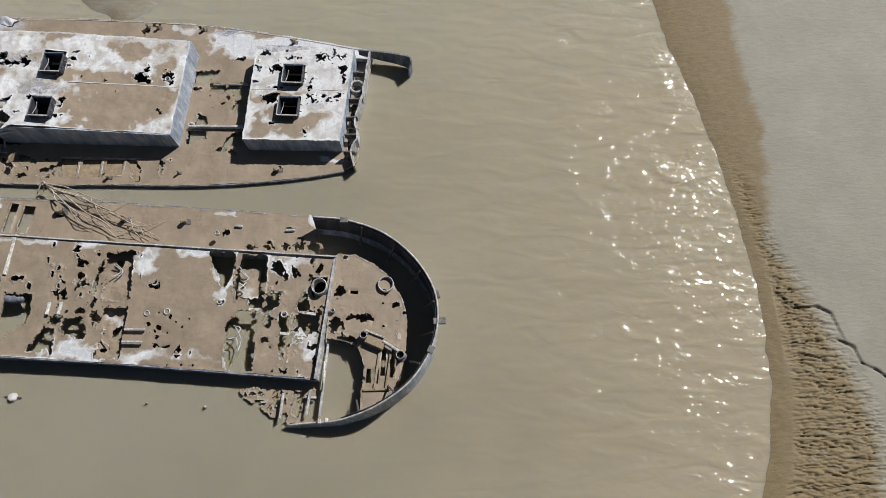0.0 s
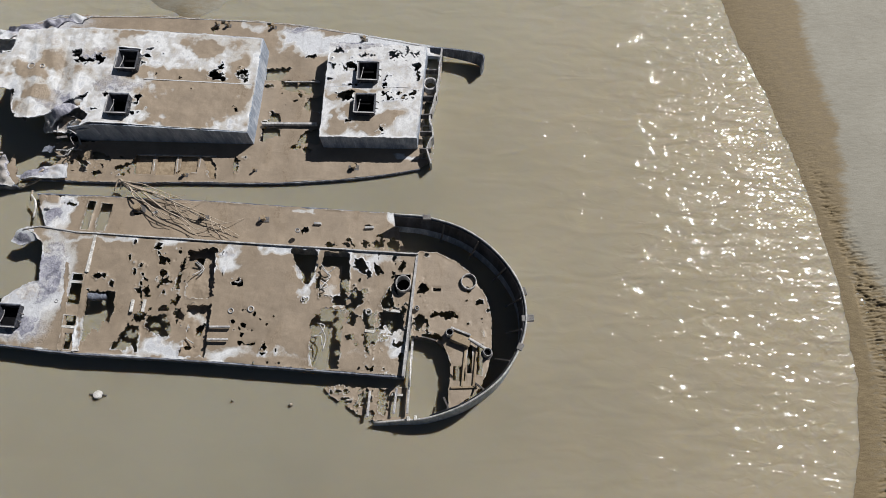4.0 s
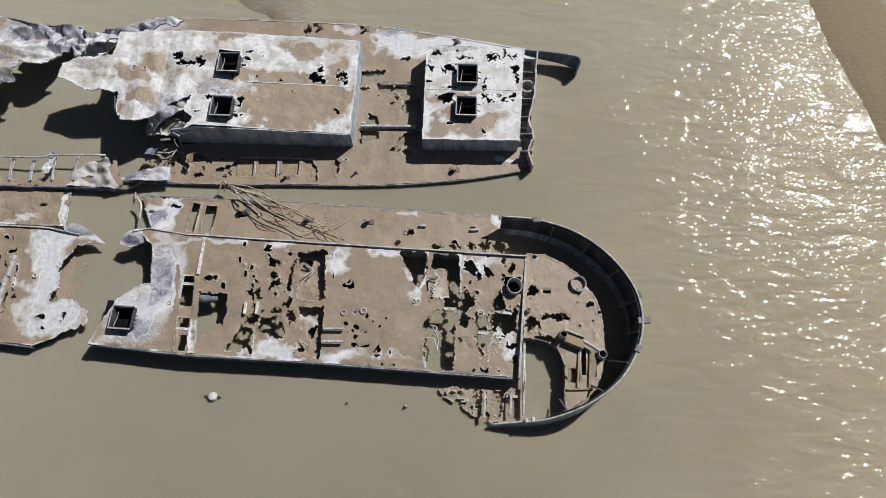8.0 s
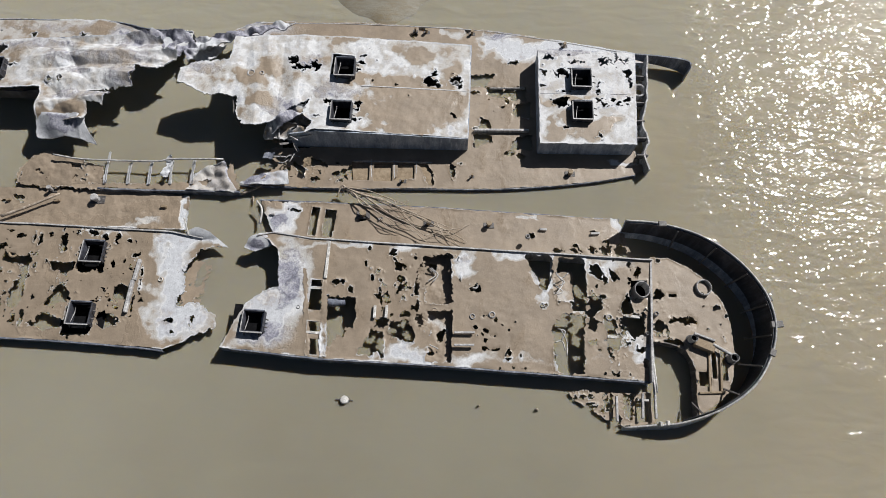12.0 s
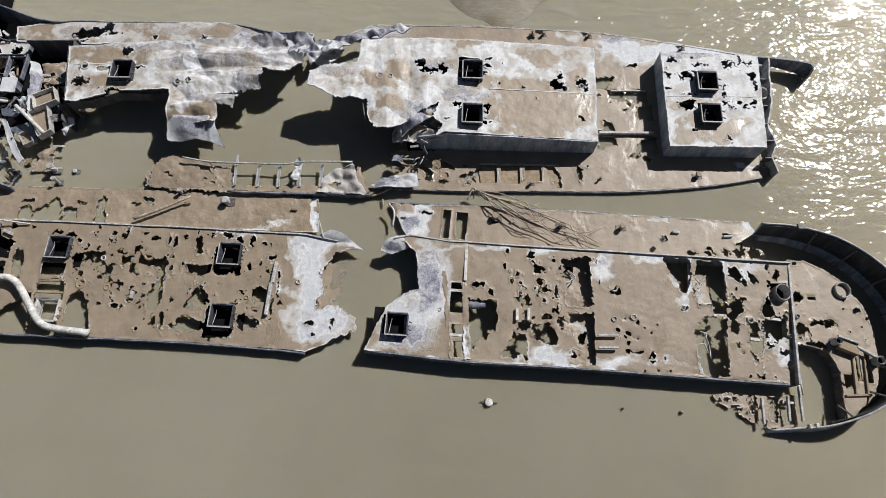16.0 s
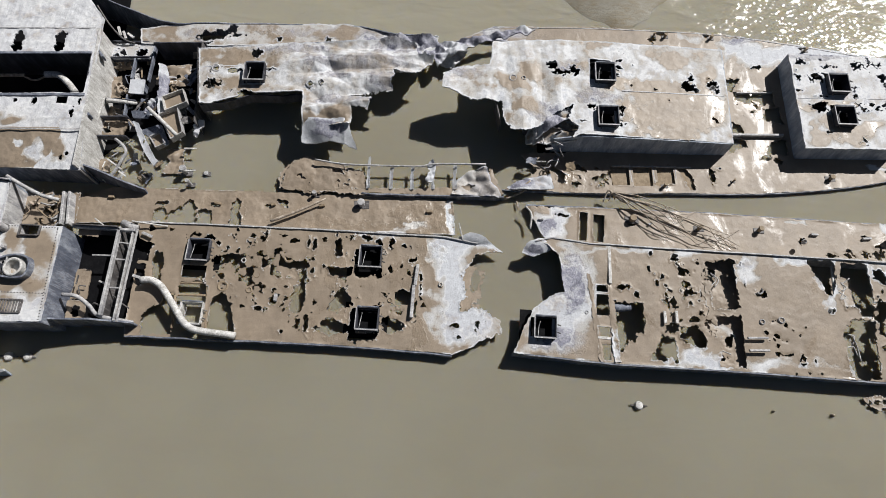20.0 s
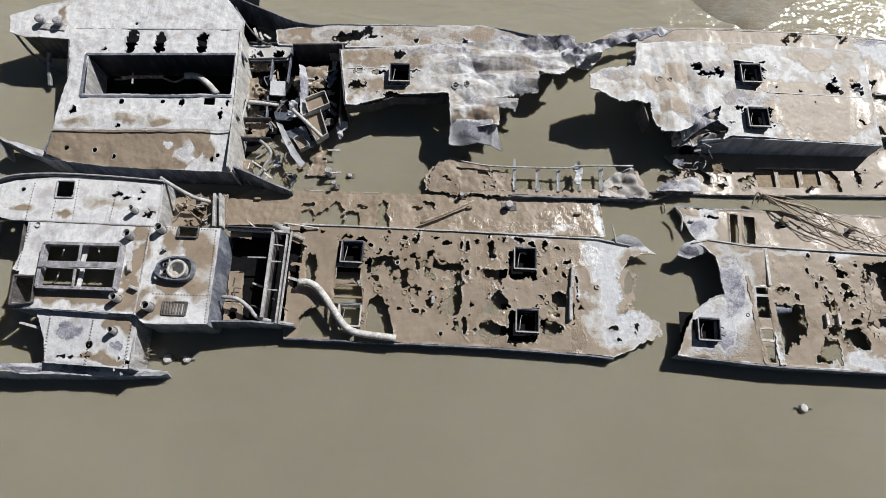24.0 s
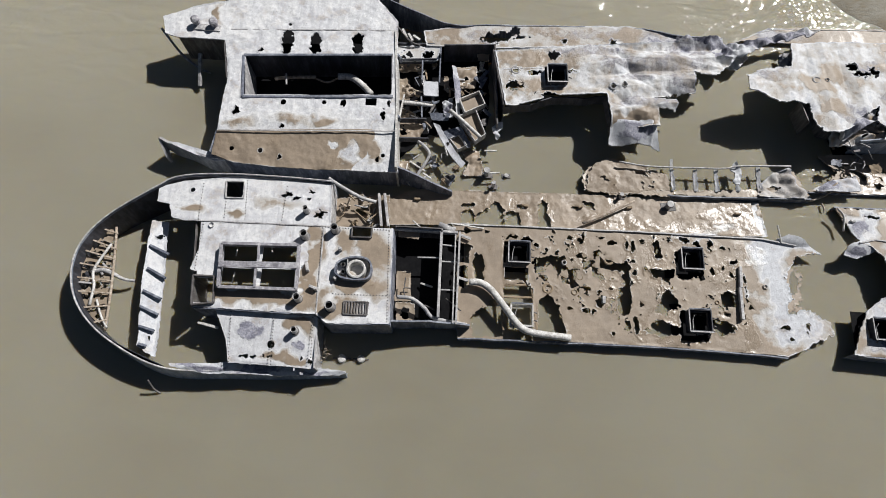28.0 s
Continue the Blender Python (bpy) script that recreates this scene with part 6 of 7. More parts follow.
loose(tube("exhaust_pipe", None, P3([(-32.04, 6.58), (-31.64, 6.55), (-31.27, 6.30), (-30.78, 5.64), (-30.29, 4.99), (-29.79, 4.77), (-28.53, 4.60)], [0.65, 0.65, 0.62, 0.6, 0.56, 0.52, 0.48]), 0.125, WHITE, 14, 6), "fat pale bent pipe lying along the muddy deck", "pipe")
collars(LS, [(-26.92, 7.50, 0.23), (-28.26, 6.28, 0.14), (-21.39, 6.47, 0.12), (-23.03, 7.06, 0.12), (-28.03, 6.85, 0.16), (-23.20, 5.90, 0.10), (-29.21, 6.42, 0.24)], 0.3, 0.44, MUD)
collars(LS, [(-21.39, 6.47, 0.10), (-28.56, 7.39, 0.12)], 0.35, 0.46, WHITE)
bars_between("deck_rib", LS, [(-22.22, 7.21), (-22.31, 6.42), (-22.35, 6.42), (-22.43, 5.24), (-27.25, 6.11), (-27.27, 5.84)], 0.45, 0.12, 0.14, RAIL)
bars_between("deck_beam", LS, [(-30.96, 8.08), (-30.85, 4.90), (-29.89, 7.86), (-29.65, 4.70), (-31.20, 6.56), (-29.15, 6.56), (-30.76, 6.67), (-29.73, 6.62), (-31.09, 6.14), (-29.71, 6.09)], 0.30, 0.07, 0.10, MUD)
bollards(LS, [(-24.40, 9.71, 0.19), (-26.19, 10.11, 0.11)], 0.11, 0.32, RAIL)
bars_between("mooring_cleat", LS, [(-21.93, 9.41), (-21.70, 9.39), (-27.83, 9.67), (-27.66, 9.71), (-34.07, 10.02), (-33.84, 10.02), (-29.99, 9.78), (-29.73, 9.71), (-26.01, 9.64), (-25.79, 9.67)], 0.18, 0.09, 0.10, MUD)
bars_between("broken_post", LS, [(-20.73, 8.72), (-20.57, 8.12), (-32.70, 8.79), (-31.47, 8.68), (-34.08, 8.90), (-33.72, 8.63)], 0.75, 0.05, 0.05, WHITE, 0.5)
loose(tube("toppled_vent", None, P3([(-33.12, 8.79), (-32.54, 8.56)], 0.55), 0.14, RAIL, 12, 2), "toppled pale vent pipe beside the deck girder", "vent")
plate("bow_curl", LS, [(-20.73, 8.27), (-20.31, 8.41), (-19.77, 8.23), (-19.13, 7.70), (-19.95, 7.79), (-20.57, 8.01)], lambda x, y: 0.40 + 0.25 * np.clip(1 - ((x + 20.0) / 0.9) ** 2 - ((y - 8.35) / 0.4) ** 2, 0, 1), mud=-0.1, step=0.05)
plate("awash_ledge", LS, [(-20.73, 7.16), (-19.97, 7.34), (-19.84, 6.64), (-19.97, 5.62), (-20.74, 5.54)], flat(0.006), rag=0.17, holes=[(-20.1, 6.9, 0.15, 0.2), (-20.0, 5.9, 0.2, 0.15), (-20.2, 6.4, 0.12, 0.10)], thick=0.1, bumps=0.01)
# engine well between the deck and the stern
# black sheet hides the water here; the well's shade is in its colour
tagged(mesh_part("engine_well_shade_sheet", [(x, y, 0.03) for x, y in [(-34.86, 8.90), (-32.19, 8.80), (-32.23, 5.36), (-34.90, 5.24)]], [(0, 3, 2, 1)], SHADE_BLACK, LS), "near-black sheet standing in for shade in the engine well")
bars_between("frame_beam", LS, [(-33.02, 8.50), (-33.15, 5.23), (-34.72, 8.54), (-32.43, 8.36)], 0.85, 0.10, 0.20, RAIL)
# walls added under the beams to throw shade into the well
wall("well_shade_wall", LS, [(-33.02, 8.51), (-33.15, 5.26)], 0.78, -0.3, RUST, 0.04)
wall("well_shade_wall", LS, [(-34.68, 8.56), (-33.02, 8.47)], 1.05, -0.3, RUST, 0.04)
bars_between("gusset_plate", LS, [(-32.36, 8.41), (-32.53, 5.00)], 0.88, 0.07, 0.05, RAIL)
bars_between("gusset_flange", LS, [(-32.51, 8.41), (-32.65, 5.04)], 0.80, 0.05, 0.24, RAIL)
bars_between("frame_rung", LS, [(-33.12, 7.97), (-32.47, 7.88), (-33.12, 7.32), (-32.43, 7.28), (-33.16, 6.27), (-32.48, 6.23), (-33.89, 7.47), (-33.08, 7.45)], 0.75, 0.05, 0.06, RAIL)
bars_between("deck_strip", LS, [(-32.35, 8.42), (-31.95, 8.25), (-32.43, 6.78), (-32.07, 6.66)], 0.55, 0.10, 0.04, RAIL)
wall("well_side", LS, [(-34.85, 5.04), (-33.47, 5.10), (-32.05, 5.00)], [1.2, 1.0, 0.75], -0.5, HULL, 0.06, wobble=0.03)
tube("bent_rail", LS, P3([(-34.58, 5.97), (-34.06, 5.90), (-33.63, 5.60), (-33.27, 5.26), (-32.14, 5.06)], [0.9, 0.9, 0.8, 0.65, 0.5]), 0.07, RAIL, 8, 5)
plate("well_ledge", LS, [(-34.65, 5.91), (-33.98, 5.84), (-33.97, 5.15), (-34.63, 5.15)], flat(0.4), holes=[(-34.32, 5.50, 0.12, 0.16)], rag=0.04)
plate("well_ledge", LS, [(-34.66, 7.14), (-34.15, 7.10), (-34.13, 6.00), (-34.70, 6.00)], flat(0.2), rag=0.03)
plate("well_ledge", LS, [(-34.61, 8.53), (-33.80, 8.49), (-33.86, 8.18), (-34.60, 8.27)], flat(0.7), rag=0.03)
scatter_bars(-34.4, -32.6, 5.6, 8.2, 0.2, 0.8, 5, 9, (RUST, RAIL, WHITE), 0.7)
plate("side_deck_remnant", LS, [(-36.99, 9.93), (-35.00, 10.05), (-34.96, 8.74), (-37.09, 8.74)], flat(0.45), holes=[(-36.04, 9.42, 0.17, 0.18)], rag=0.05)
scatter_bars(-36.9, -35.4, 8.7, 10.0, 0.5, 0.75, 13, 15, (MUD, WOOD, RAIL), 0.6)
bars_between("broken_frame", LS, [(-35.35, 9.93), (-35.22, 8.62), (-35.14, 9.93), (-34.97, 8.62)], 0.7, 0.10, 0.4, RAIL)
# skylight with four panes
sky_pts = [(-40.63, 7.68), (-37.95, 7.60), (-37.94, 6.02), (-40.58, 6.12)]
light = wall("skylight", LS, sky_pts + sky_pts[:1], 1.72, 1.42, LILAC, 0.06, label="engine-room skylight with four empty panes")
bars_between("skylight_frame", light, [(-40.62, 7.66), (-37.94, 7.58), (-37.94, 7.58), (-37.93, 6.00), (-37.93, 6.00), (-40.56, 6.10), (-40.56, 6.10), (-40.62, 7.66)], 1.73, 0.11, 0.05, LILAC)
bars_between("skylight_ridge", light, [(-40.60, 6.88), (-37.93, 6.82)], 1.80, 0.22, 0.06, LILAC)
bars_between("skylight_mullion", light, [(-39.31, 7.60), (-39.28, 6.91), (-39.35, 6.82), (-39.31, 6.07)], 1.76, 0.085, 0.05, LILAC)
bars_between("inner_rod", light, [(-40.23, 7.61), (-40.26, 7.36), (-40.23, 6.78), (-40.28, 6.37), (-39.05, 7.78), (-38.98, 7.49)], 1.2, 0.04, 0.04, WHITE)
bars_between("hatch_frame", LS, [(-41.52, 6.56), (-40.79, 6.52), (-40.79, 6.52), (-40.72, 5.60), (-40.72, 5.60), (-41.45, 5.52), (-41.45, 5.52), (-41.52, 6.56)], 1.52, 0.06, 0.12, RUST)
bars_between("hatch_frame", LS, [(-36.16, 8.35), (-35.46, 8.30), (-35.46, 8.30), (-35.49, 7.94), (-35.49, 7.94), (-36.18, 7.96), (-36.18, 7.96), (-36.16, 8.35)], 1.50, 0.05, 0.10, RUST)
bars_between("hatch_frame", LS, [(-40.82, 10.14), (-40.16, 10.12), (-40.16, 10.12), (-40.13, 9.47), (-40.13, 9.47), (-40.78, 9.49), (-40.78, 9.49), (-40.82, 10.14)], 1.47, 0.05, 0.07, RAIL)
# pear-shaped lookout coaming with its round hatch
pear = [(-36.65, 6.61), (-36.59, 6.94), (-36.27, 7.12), (-35.79, 7.16), (-35.49, 7.02), (-35.42, 6.70), (-35.56, 6.39), (-36.04, 6.37), (-36.43, 6.45)]
tower = wall("lookout_coaming", LS, pear + pear[:1], 1.72, 1.42, HULL, 0.06, smooth=4, label="pear-shaped coaming round a hatch")
ring("round_hatch", tower, -35.93, 6.72, 1.4, 1.78, 0.33, 0.245, WHITE)
open_pipes(tower, [(-36.41, 6.93, 0.08), (-36.40, 6.67, 0.08)], 1.42, 0.2)
bars_between("tower_plate", tower, [(-36.24, 7.19), (-36.24, 6.45)], 1.58, 0.03, 0.25, RAIL)
bars_between("grille_slat", LS, [(-36.24, 5.62), (-36.26, 5.23), (-36.14, 5.62), (-36.16, 5.23), (-36.05, 5.62), (-36.07, 5.23), (-35.95, 5.62), (-35.97, 5.23), (-35.86, 5.60), (-35.88, 5.21), (-35.76, 5.60), (-35.78, 5.21), (-35.67, 5.60), (-35.69, 5.21), (-35.57, 5.60), (-35.59, 5.21)], 1.49, 0.045, 0.04, RUST)
bars_between("grille_frame", LS, [(-36.32, 5.66), (-35.50, 5.62), (-35.50, 5.62), (-35.53, 5.17), (-35.53, 5.17), (-36.33, 5.21), (-36.33, 5.21), (-36.32, 5.66)], 1.48, 0.05, 0.05, RUST)
open_pipes(LS, [(-36.76, 8.23, 0.14), (-37.81, 8.00, 0.14), (-37.88, 5.73, 0.13), (-36.77, 5.44, 0.15), (-37.82, 8.95, 0.10)], 1.43, 0.42)
open_pipes(LS, [(-37.96, 4.69, 0.11), (-41.15, 8.43, 0.10)], 1.2, 0.32)
bars_between("lug", LS, [(-37.68, 7.03), (-37.61, 6.69), (-37.52, 6.16), (-37.24, 6.05), (-36.69, 6.48), (-36.61, 6.40), (-36.60, 7.51), (-36.48, 7.49), (-38.18, 7.67), (-38.06, 7.67)], 1.55, 0.10, 0.20, RAIL)
for line in ([(-41.45, 8.58), (-41.54, 6.73), (-41.19, 8.58), (-34.87, 8.24), (-34.87, 8.19), (-34.85, 4.95), (-37.23, 8.32), (-37.25, 5.24)], [(-41.64, 10.06), (-41.66, 8.67), (-40.75, 9.46), (-40.75, 8.73), (-40.06, 10.17), (-40.00, 8.67), (-38.60, 9.95), (-38.69, 8.62), (-36.72, 5.93), (-34.80, 5.85)]):
    for k in range(0, len(line) - 1, 2):
        rivets(LS, line[k], line[k + 1], 1.455)
for line in ([(-40.18, 5.35), (-40.08, 3.66), (-38.71, 5.27), (-38.67, 3.57), (-37.38, 5.15), (-37.36, 3.57)],):
    for k in range(0, len(line) - 1, 2):
        rivets(LS, line[k], line[k + 1], 1.25)
bars_between("deck_seam", LS, [(-37.17, 8.34), (-37.25, 5.22), (-41.79, 8.62), (-36.87, 8.38)], 1.465, 0.05, 0.03, RAIL)
# round stern: ribs, inner beam, sloping shell plate
inner = P3([(-44.94, 8.66), (-44.82, 7.61), (-44.71, 6.14), (-44.67, 4.82)], 0.68)
tube("stern_stringer", LS, inner, 0.05, WOOD, 8, 5)
ribs = [(-45.70, 8.67), (-44.82, 8.40), (-45.94, 8.23), (-44.76, 7.79), (-46.10, 7.79), (-44.73, 7.41), (-46.13, 7.26), (-44.74, 7.05), (-46.13, 6.73), (-44.71, 6.60), (-45.91, 6.21), (-44.70, 6.15), (-45.55, 5.60), (-44.70, 5.70), (-45.07, 5.06), (-44.65, 5.20)]
for k in range(0, len(ribs) - 1, 2):
    bar("stern_rib", LS, (*ribs[k], 0.82), (*ribs[k + 1], 0.70), 0.06, 0.05, WOOD)
plate("stern_floor_plate", LS, [(-46.13, 8.19), (-45.07, 8.64), (-44.87, 7.65), (-44.65, 4.84), (-45.46, 5.51), (-46.05, 6.48), (-46.24, 7.22)], flat(0.6), holes=[(-45.53, 8.35, 0.41, 0.13), (-45.60, 8.04, 0.54, 0.11), (-45.61, 7.65, 0.57, 0.13), (-45.61, 7.22, 0.53, 0.13), (-45.63, 6.90, 0.53, 0.11), (-45.55, 6.48, 0.52, 0.13), (-45.37, 6.06, 0.40, 0.12), (-45.15, 5.65, 0.32, 0.12), (-44.97, 5.31, 0.20, 0.10)], rag=0.04, thick=0.03)
tube("steering_pipe", LS, P3([(-44.97, 7.97), (-45.23, 7.47), (-45.43, 6.94), (-45.31, 6.42), (-45.33, 5.70)], 0.75), 0.05, WHITE, 8, 5)
tube("steering_pipe", LS, P3([(-45.15, 5.93), (-44.88, 5.32), (-44.61, 4.92)], 0.7), 0.04, WHITE, 8, 4)
tube("quadrant_arm", LS, P3([(-45.54, 6.94), (-45.04, 7.00), (-44.49, 6.75), (-44.14, 6.73)], [0.7, 0.7, 0.5, 0.3]), [0.05, 0.09, 0.06, 0.05], RAIL, 8, 4)
bars_between("quadrant_tooth", LS, [(-45.36, 7.17), (-45.09, 6.83), (-45.17, 7.26), (-44.82, 6.92), (-46.21, 6.58), (-45.46, 6.52)], 0.7, 0.07, 0.06, RAIL)
shell = plate("sloping_shell_plate", LS, [(-43.56, 8.85), (-43.02, 8.81), (-42.93, 7.54), (-42.84, 6.08), (-42.79, 4.88), (-42.77, 3.87), (-43.37, 4.26), (-43.48, 5.37), (-43.56, 6.49)], flat(0.85, -0.25, 0, -43.3, 7), mud=0.0, holes=[(-43.04, 4.49, 0.06, 0.12), (-43.17, 8.19, 0.10, 0.09)], rag=0.03)
strakes = [(-43.48, 7.87), (-42.79, 7.55), (-43.43, 7.02), (-42.77, 6.66), (-43.45, 6.19), (-42.81, 5.90), (-43.46, 5.62), (-42.83, 5.34), (-43.40, 4.93), (-42.87, 4.77), (-43.32, 4.32), (-43.06, 4.25)]
for k in range(0, len(strakes) - 1, 2):
    bar("shell_stringer", shell, (*strakes[k], 0.93), (*strakes[k + 1], 0.86), 0.09, 0.12, HULL)
plate("battered_side_sheet", LS, [(-42.20, 3.66), (-40.95, 3.67), (-39.62, 3.74), (-38.65, 3.72), (-37.48, 3.56), (-36.75, 3.52), (-36.22, 3.40), (-36.60, 3.33), (-37.36, 3.31), (-38.50, 3.27), (-39.57, 3.34), (-40.90, 3.33), (-42.10, 3.55)], lambda x, y: np.interp(x, [-42.3, -40, -38, -36.2], [0.93, 0.78, 0.64, 0.46]) - 0.35 * np.clip(3.55 - y, 0, 1) + pleats(x * 1.5, y * 2.0, 0.05, 77), mud=-0.2, steel=[(-41.2, 3.5, 1.0, 0.10), (-39.2, 3.42, 0.8, 0.10), (-37.4, 3.40, 0.6, 0.08)], step=0.025, rag=0.03)
bars_between("loose_bar", LS, [(-41.40, 5.06), (-40.67, 4.86)], 0.9, 0.09, 0.06, WHITE)
# added black sheet, painted shade below the poop and casing openings
tagged(mesh_part("stern_hold_shade_sheet", [(x, y, -0.01) for x, y in [(-42.56, 9.45), (-37.15, 8.99), (-37.14, 5.49), (-42.07, 5.80)]], [(0, 3, 2, 1)], SHADE_BLACK, LS), "near-black sheet standing in for shade under the stern decks")
wall("inner_bulkhead", LS, [(-41.76, 8.73), (-41.59, 6.40), (-41.53, 5.54)], 1.35, -0.3, RUST, 0.04)
wall("wing_side", LS, [(-37.26, 5.23), (-37.25, 3.46)], 1.15, -0.3, RAIL, 0.05)
stern_rail = [(p[0], p[1], h) for p, h in zip(stern_line, [1.55, 1.55, 1.55, 1.55, 1.5, 1.2, 1.15, 1.1, 1.1, 1.05, 0.9, 0.7, 0.55, 0.4])]
tube("cap_rail", LS, stern_rail, 0.034, RAIL, 8, 6, label="pale steel rail capping the stern")
shade_skin(LS, stern_rail[:11], -41.0, 6.5, -0.3)
tube("torn_rail", LS, P3([(-37.13, 10.25), (-36.59, 9.95), (-35.96, 9.66), (-35.44, 9.57)], [1.5, 1.3, 1.1, 0.9]), 0.07, RAIL, 8, 5)

# -- upper vessel, after half --
coaming(US, -28.56, 14.64, 0.37, 0.37, 1.25, 1.68, -1)
collars(US, [(-26.42, 14.20, 0.20), (-25.97, 14.25, 0.13)], 1.4, 1.54, RAIL)
collars(US, [(-30.14, 14.94, 0.22)], 1.4, 1.5, RAIL)
plate("hanging_flap", US, [(-26.62, 12.72), (-24.86, 12.72), (-24.80, 12.25), (-24.62, 11.86), (-25.10, 11.92), (-25.60, 11.95), (-26.70, 11.90)], lambda x, y: 1.40 - 0.75 * np.clip(12.62 - y, 0, 2) ** 1.3 - 0.35 * np.clip((x + 25.05) / 0.4, 0, 1) + 0.05 * np.sin(x * 5.0 + y * 3.0) + pleats(x, y, 0.05, 6), mud=-0.1, steel=[(-25.72, 12.40, 0.80, 0.28)], step=0.04, rag=0.03)
plate("crumpled_bridge", US, [(-23.47, 16.89), (-21.59, 16.84), (-21.13, 16.01), (-21.51, 15.47), (-21.74, 16.12), (-22.25, 15.10), (-23.20, 15.20), (-23.45, 16.06)], fold(0.95, 0.35, 1.3, 21), mud=-0.1, steel=[(-22.54, 16.34, 1.37, 1.10)], step=0.05, rag=0.06)
plate("loose_crumpled_plate", US, [(-21.45, 16.46), (-21.06, 16.96), (-20.29, 16.80), (-20.39, 16.24), (-20.95, 15.69), (-21.59, 15.91)], fold(0.5, 0.3, 1.5, 23), mud=0.0, step=0.05, rag=0.05)
wall("trunk_side", US, [(-30.63, 13.38), (-30.97, 15.92)], 1.42, -0.3, RUST, 0.05)
wall("trunk_side", US, [(-30.97, 15.92), (-28.13, 16.11), (-25.00, 16.27)], 1.34, 0.4, HULL, 0.05)
# dark steel puts the shade below the trunk edge into the lip's colour
wall("trunk_lip", US, [(-30.63, 13.40), (-29.61, 13.48), (-28.78, 13.83), (-27.47, 13.78), (-26.70, 13.86)], 1.30, 0.80, DARK, 0.04, wobble=0.05)
wall("trunk_side", US, [(-26.69, 13.81), (-26.60, 12.56)], 1.35, 0.9, RUST, 0.05)
wall("hull_side", US, [(-36.05, 18.63), (-34.28, 17.97), (-32.59, 17.59), (-31.20, 17.62), (-28.40, 17.59), (-25.13, 17.51), (-23.25, 17.03), (-21.52, 16.97)], [1.7, 1.3, 0.90, 0.78, 0.76, 0.76, 0.86, 0.78], -0.4, HULL, 0.04, smooth=4, wobble=0.04)
frag = [(-26.20, 11.42), (-25.10, 11.25), (-23.36, 11.20), (-22.16, 11.15), (-21.62, 11.25), (-19.66, 11.22)]
tube("bent_rail", US, P3(frag, [0.55, 0.5, 0.45, 0.5, 0.5, 0.55]), 0.035, RAIL, 8, 4)
for k, (x, y0, y1) in enumerate(((-24.15, 11.62, 10.34), (-23.28, 11.15, 10.29), (-22.48, 11.18, 10.29), (-21.67, 11.32, 10.29), (-20.84, 11.27, 10.29))):
    plate("frame_rib", US, [(x - 0.10, y1), (x + 0.05, y1), (x + 0.035, (y0 + y1) / 2), (x + 0.06, y0), (x - 0.05, y0), (x - 0.075, (y0 + y1) / 2)], flat(0.34, 0.5, 0.06, x, 10.8), mud=0.18, mottle=0.5, step=0.025, rag=0.035, thick=0.06)
plate("torn_side", US, [(-20.86, 10.53), (-20.32, 11.00), (-19.66, 11.24), (-19.46, 10.57), (-19.05, 9.94), (-20.97, 10.05)], fold(0.35, 0.2, 1.3, 33), mud=0.35, steel=[(-19.68, 10.53, 0.64, 0.71)], step=0.05, rag=0.04, holes=[(-20.33, 10.41, 0.15, 0.12)])
plate("torn_flag", US, [(-21.99, 10.57), (-21.78, 10.97), (-21.93, 11.21), (-21.72, 11.47), (-21.57, 11.21), (-21.61, 10.80), (-21.71, 10.43)], fold(0.6, 0.2, 2.0, 35), mud=-0.1, step=0.04, rag=0.03)
wall("hull_side", US, [(-24.40, 10.12), (-22.60, 10.04), (-20.97, 10.00), (-18.99, 9.96)], 0.30, -0.4, HULL, 0.05, wobble=0.02)
plate("mud_ledge", US, [(-27.46, 10.77), (-27.18, 11.35), (-26.55, 11.74), (-25.88, 11.44), (-24.44, 11.05), (-24.24, 10.34), (-26.12, 10.19), (-27.53, 10.38)], flat(0.31, 0, 0.10, 0, 11), holes=[(-25.31, 11.05, 0.22, 0.10), (-26.7, 10.75, 0.10, 0.07), (-25.0, 10.5, 0.12, 0.05)], freckles=[(-25.8, 10.8, 1.2, 0.4, 9)], rag=0.11, bumps=0.05)
bollards(US, [(-31.29, 11.10, 0.17), (-31.04, 10.57, 0.11)], 0.05, 0.45, RAIL)
bollards(US, [(-30.51, 11.06, 0.11)], 0.0, 0.12, RAIL)
# mushroom bollards on the after deck
base = bar("bollard_base", US, *P3([(-42.82, 16.81), (-41.76, 16.70)], 1.68), 0.28, 0.06, RAIL)
for x, y, r in [(-42.72, 16.96, 0.18), (-41.99, 16.85, 0.18)]:
    tube("mushroom_bollard", base, [(x, y, 1.66), (x, y, 1.88), (x, y, 1.90), (x, y, 1.97), (x, y, 2.02)], [0.13, 0.12, 0.175, 0.17, 0.10], LILAC, 16, 0, crisp=True)
wall("hold_end", US, [(-40.66, 15.48), (-40.47, 13.71)], 1.60, 0.2, RAIL, 0.03)
tube("shaft", US, P3([(-39.70, 15.03), (-38.96, 15.09), (-38.06, 15.09)], 0.75), 0.07, WOOD, 10, 3)
tube("exhaust_pipe", US, P3([(-37.15, 15.06), (-36.65, 15.03), (-36.23, 14.71), (-35.81, 14.24)], 0.85), 0.13, WHITE, 12, 5)
tube("broken_chain", US, P3([(-38.05, 15.03), (-37.59, 14.85), (-37.15, 15.06)], 0.75), 0.04, WOOD, 6, 5)
bars_between("hold_strut", US, [(-40.93, 15.17), (-40.54, 14.25), (-39.22, 15.17), (-39.17, 14.65), (-37.26, 14.10), (-36.82, 14.10)], 0.9, 0.06, 0.05, RAIL)
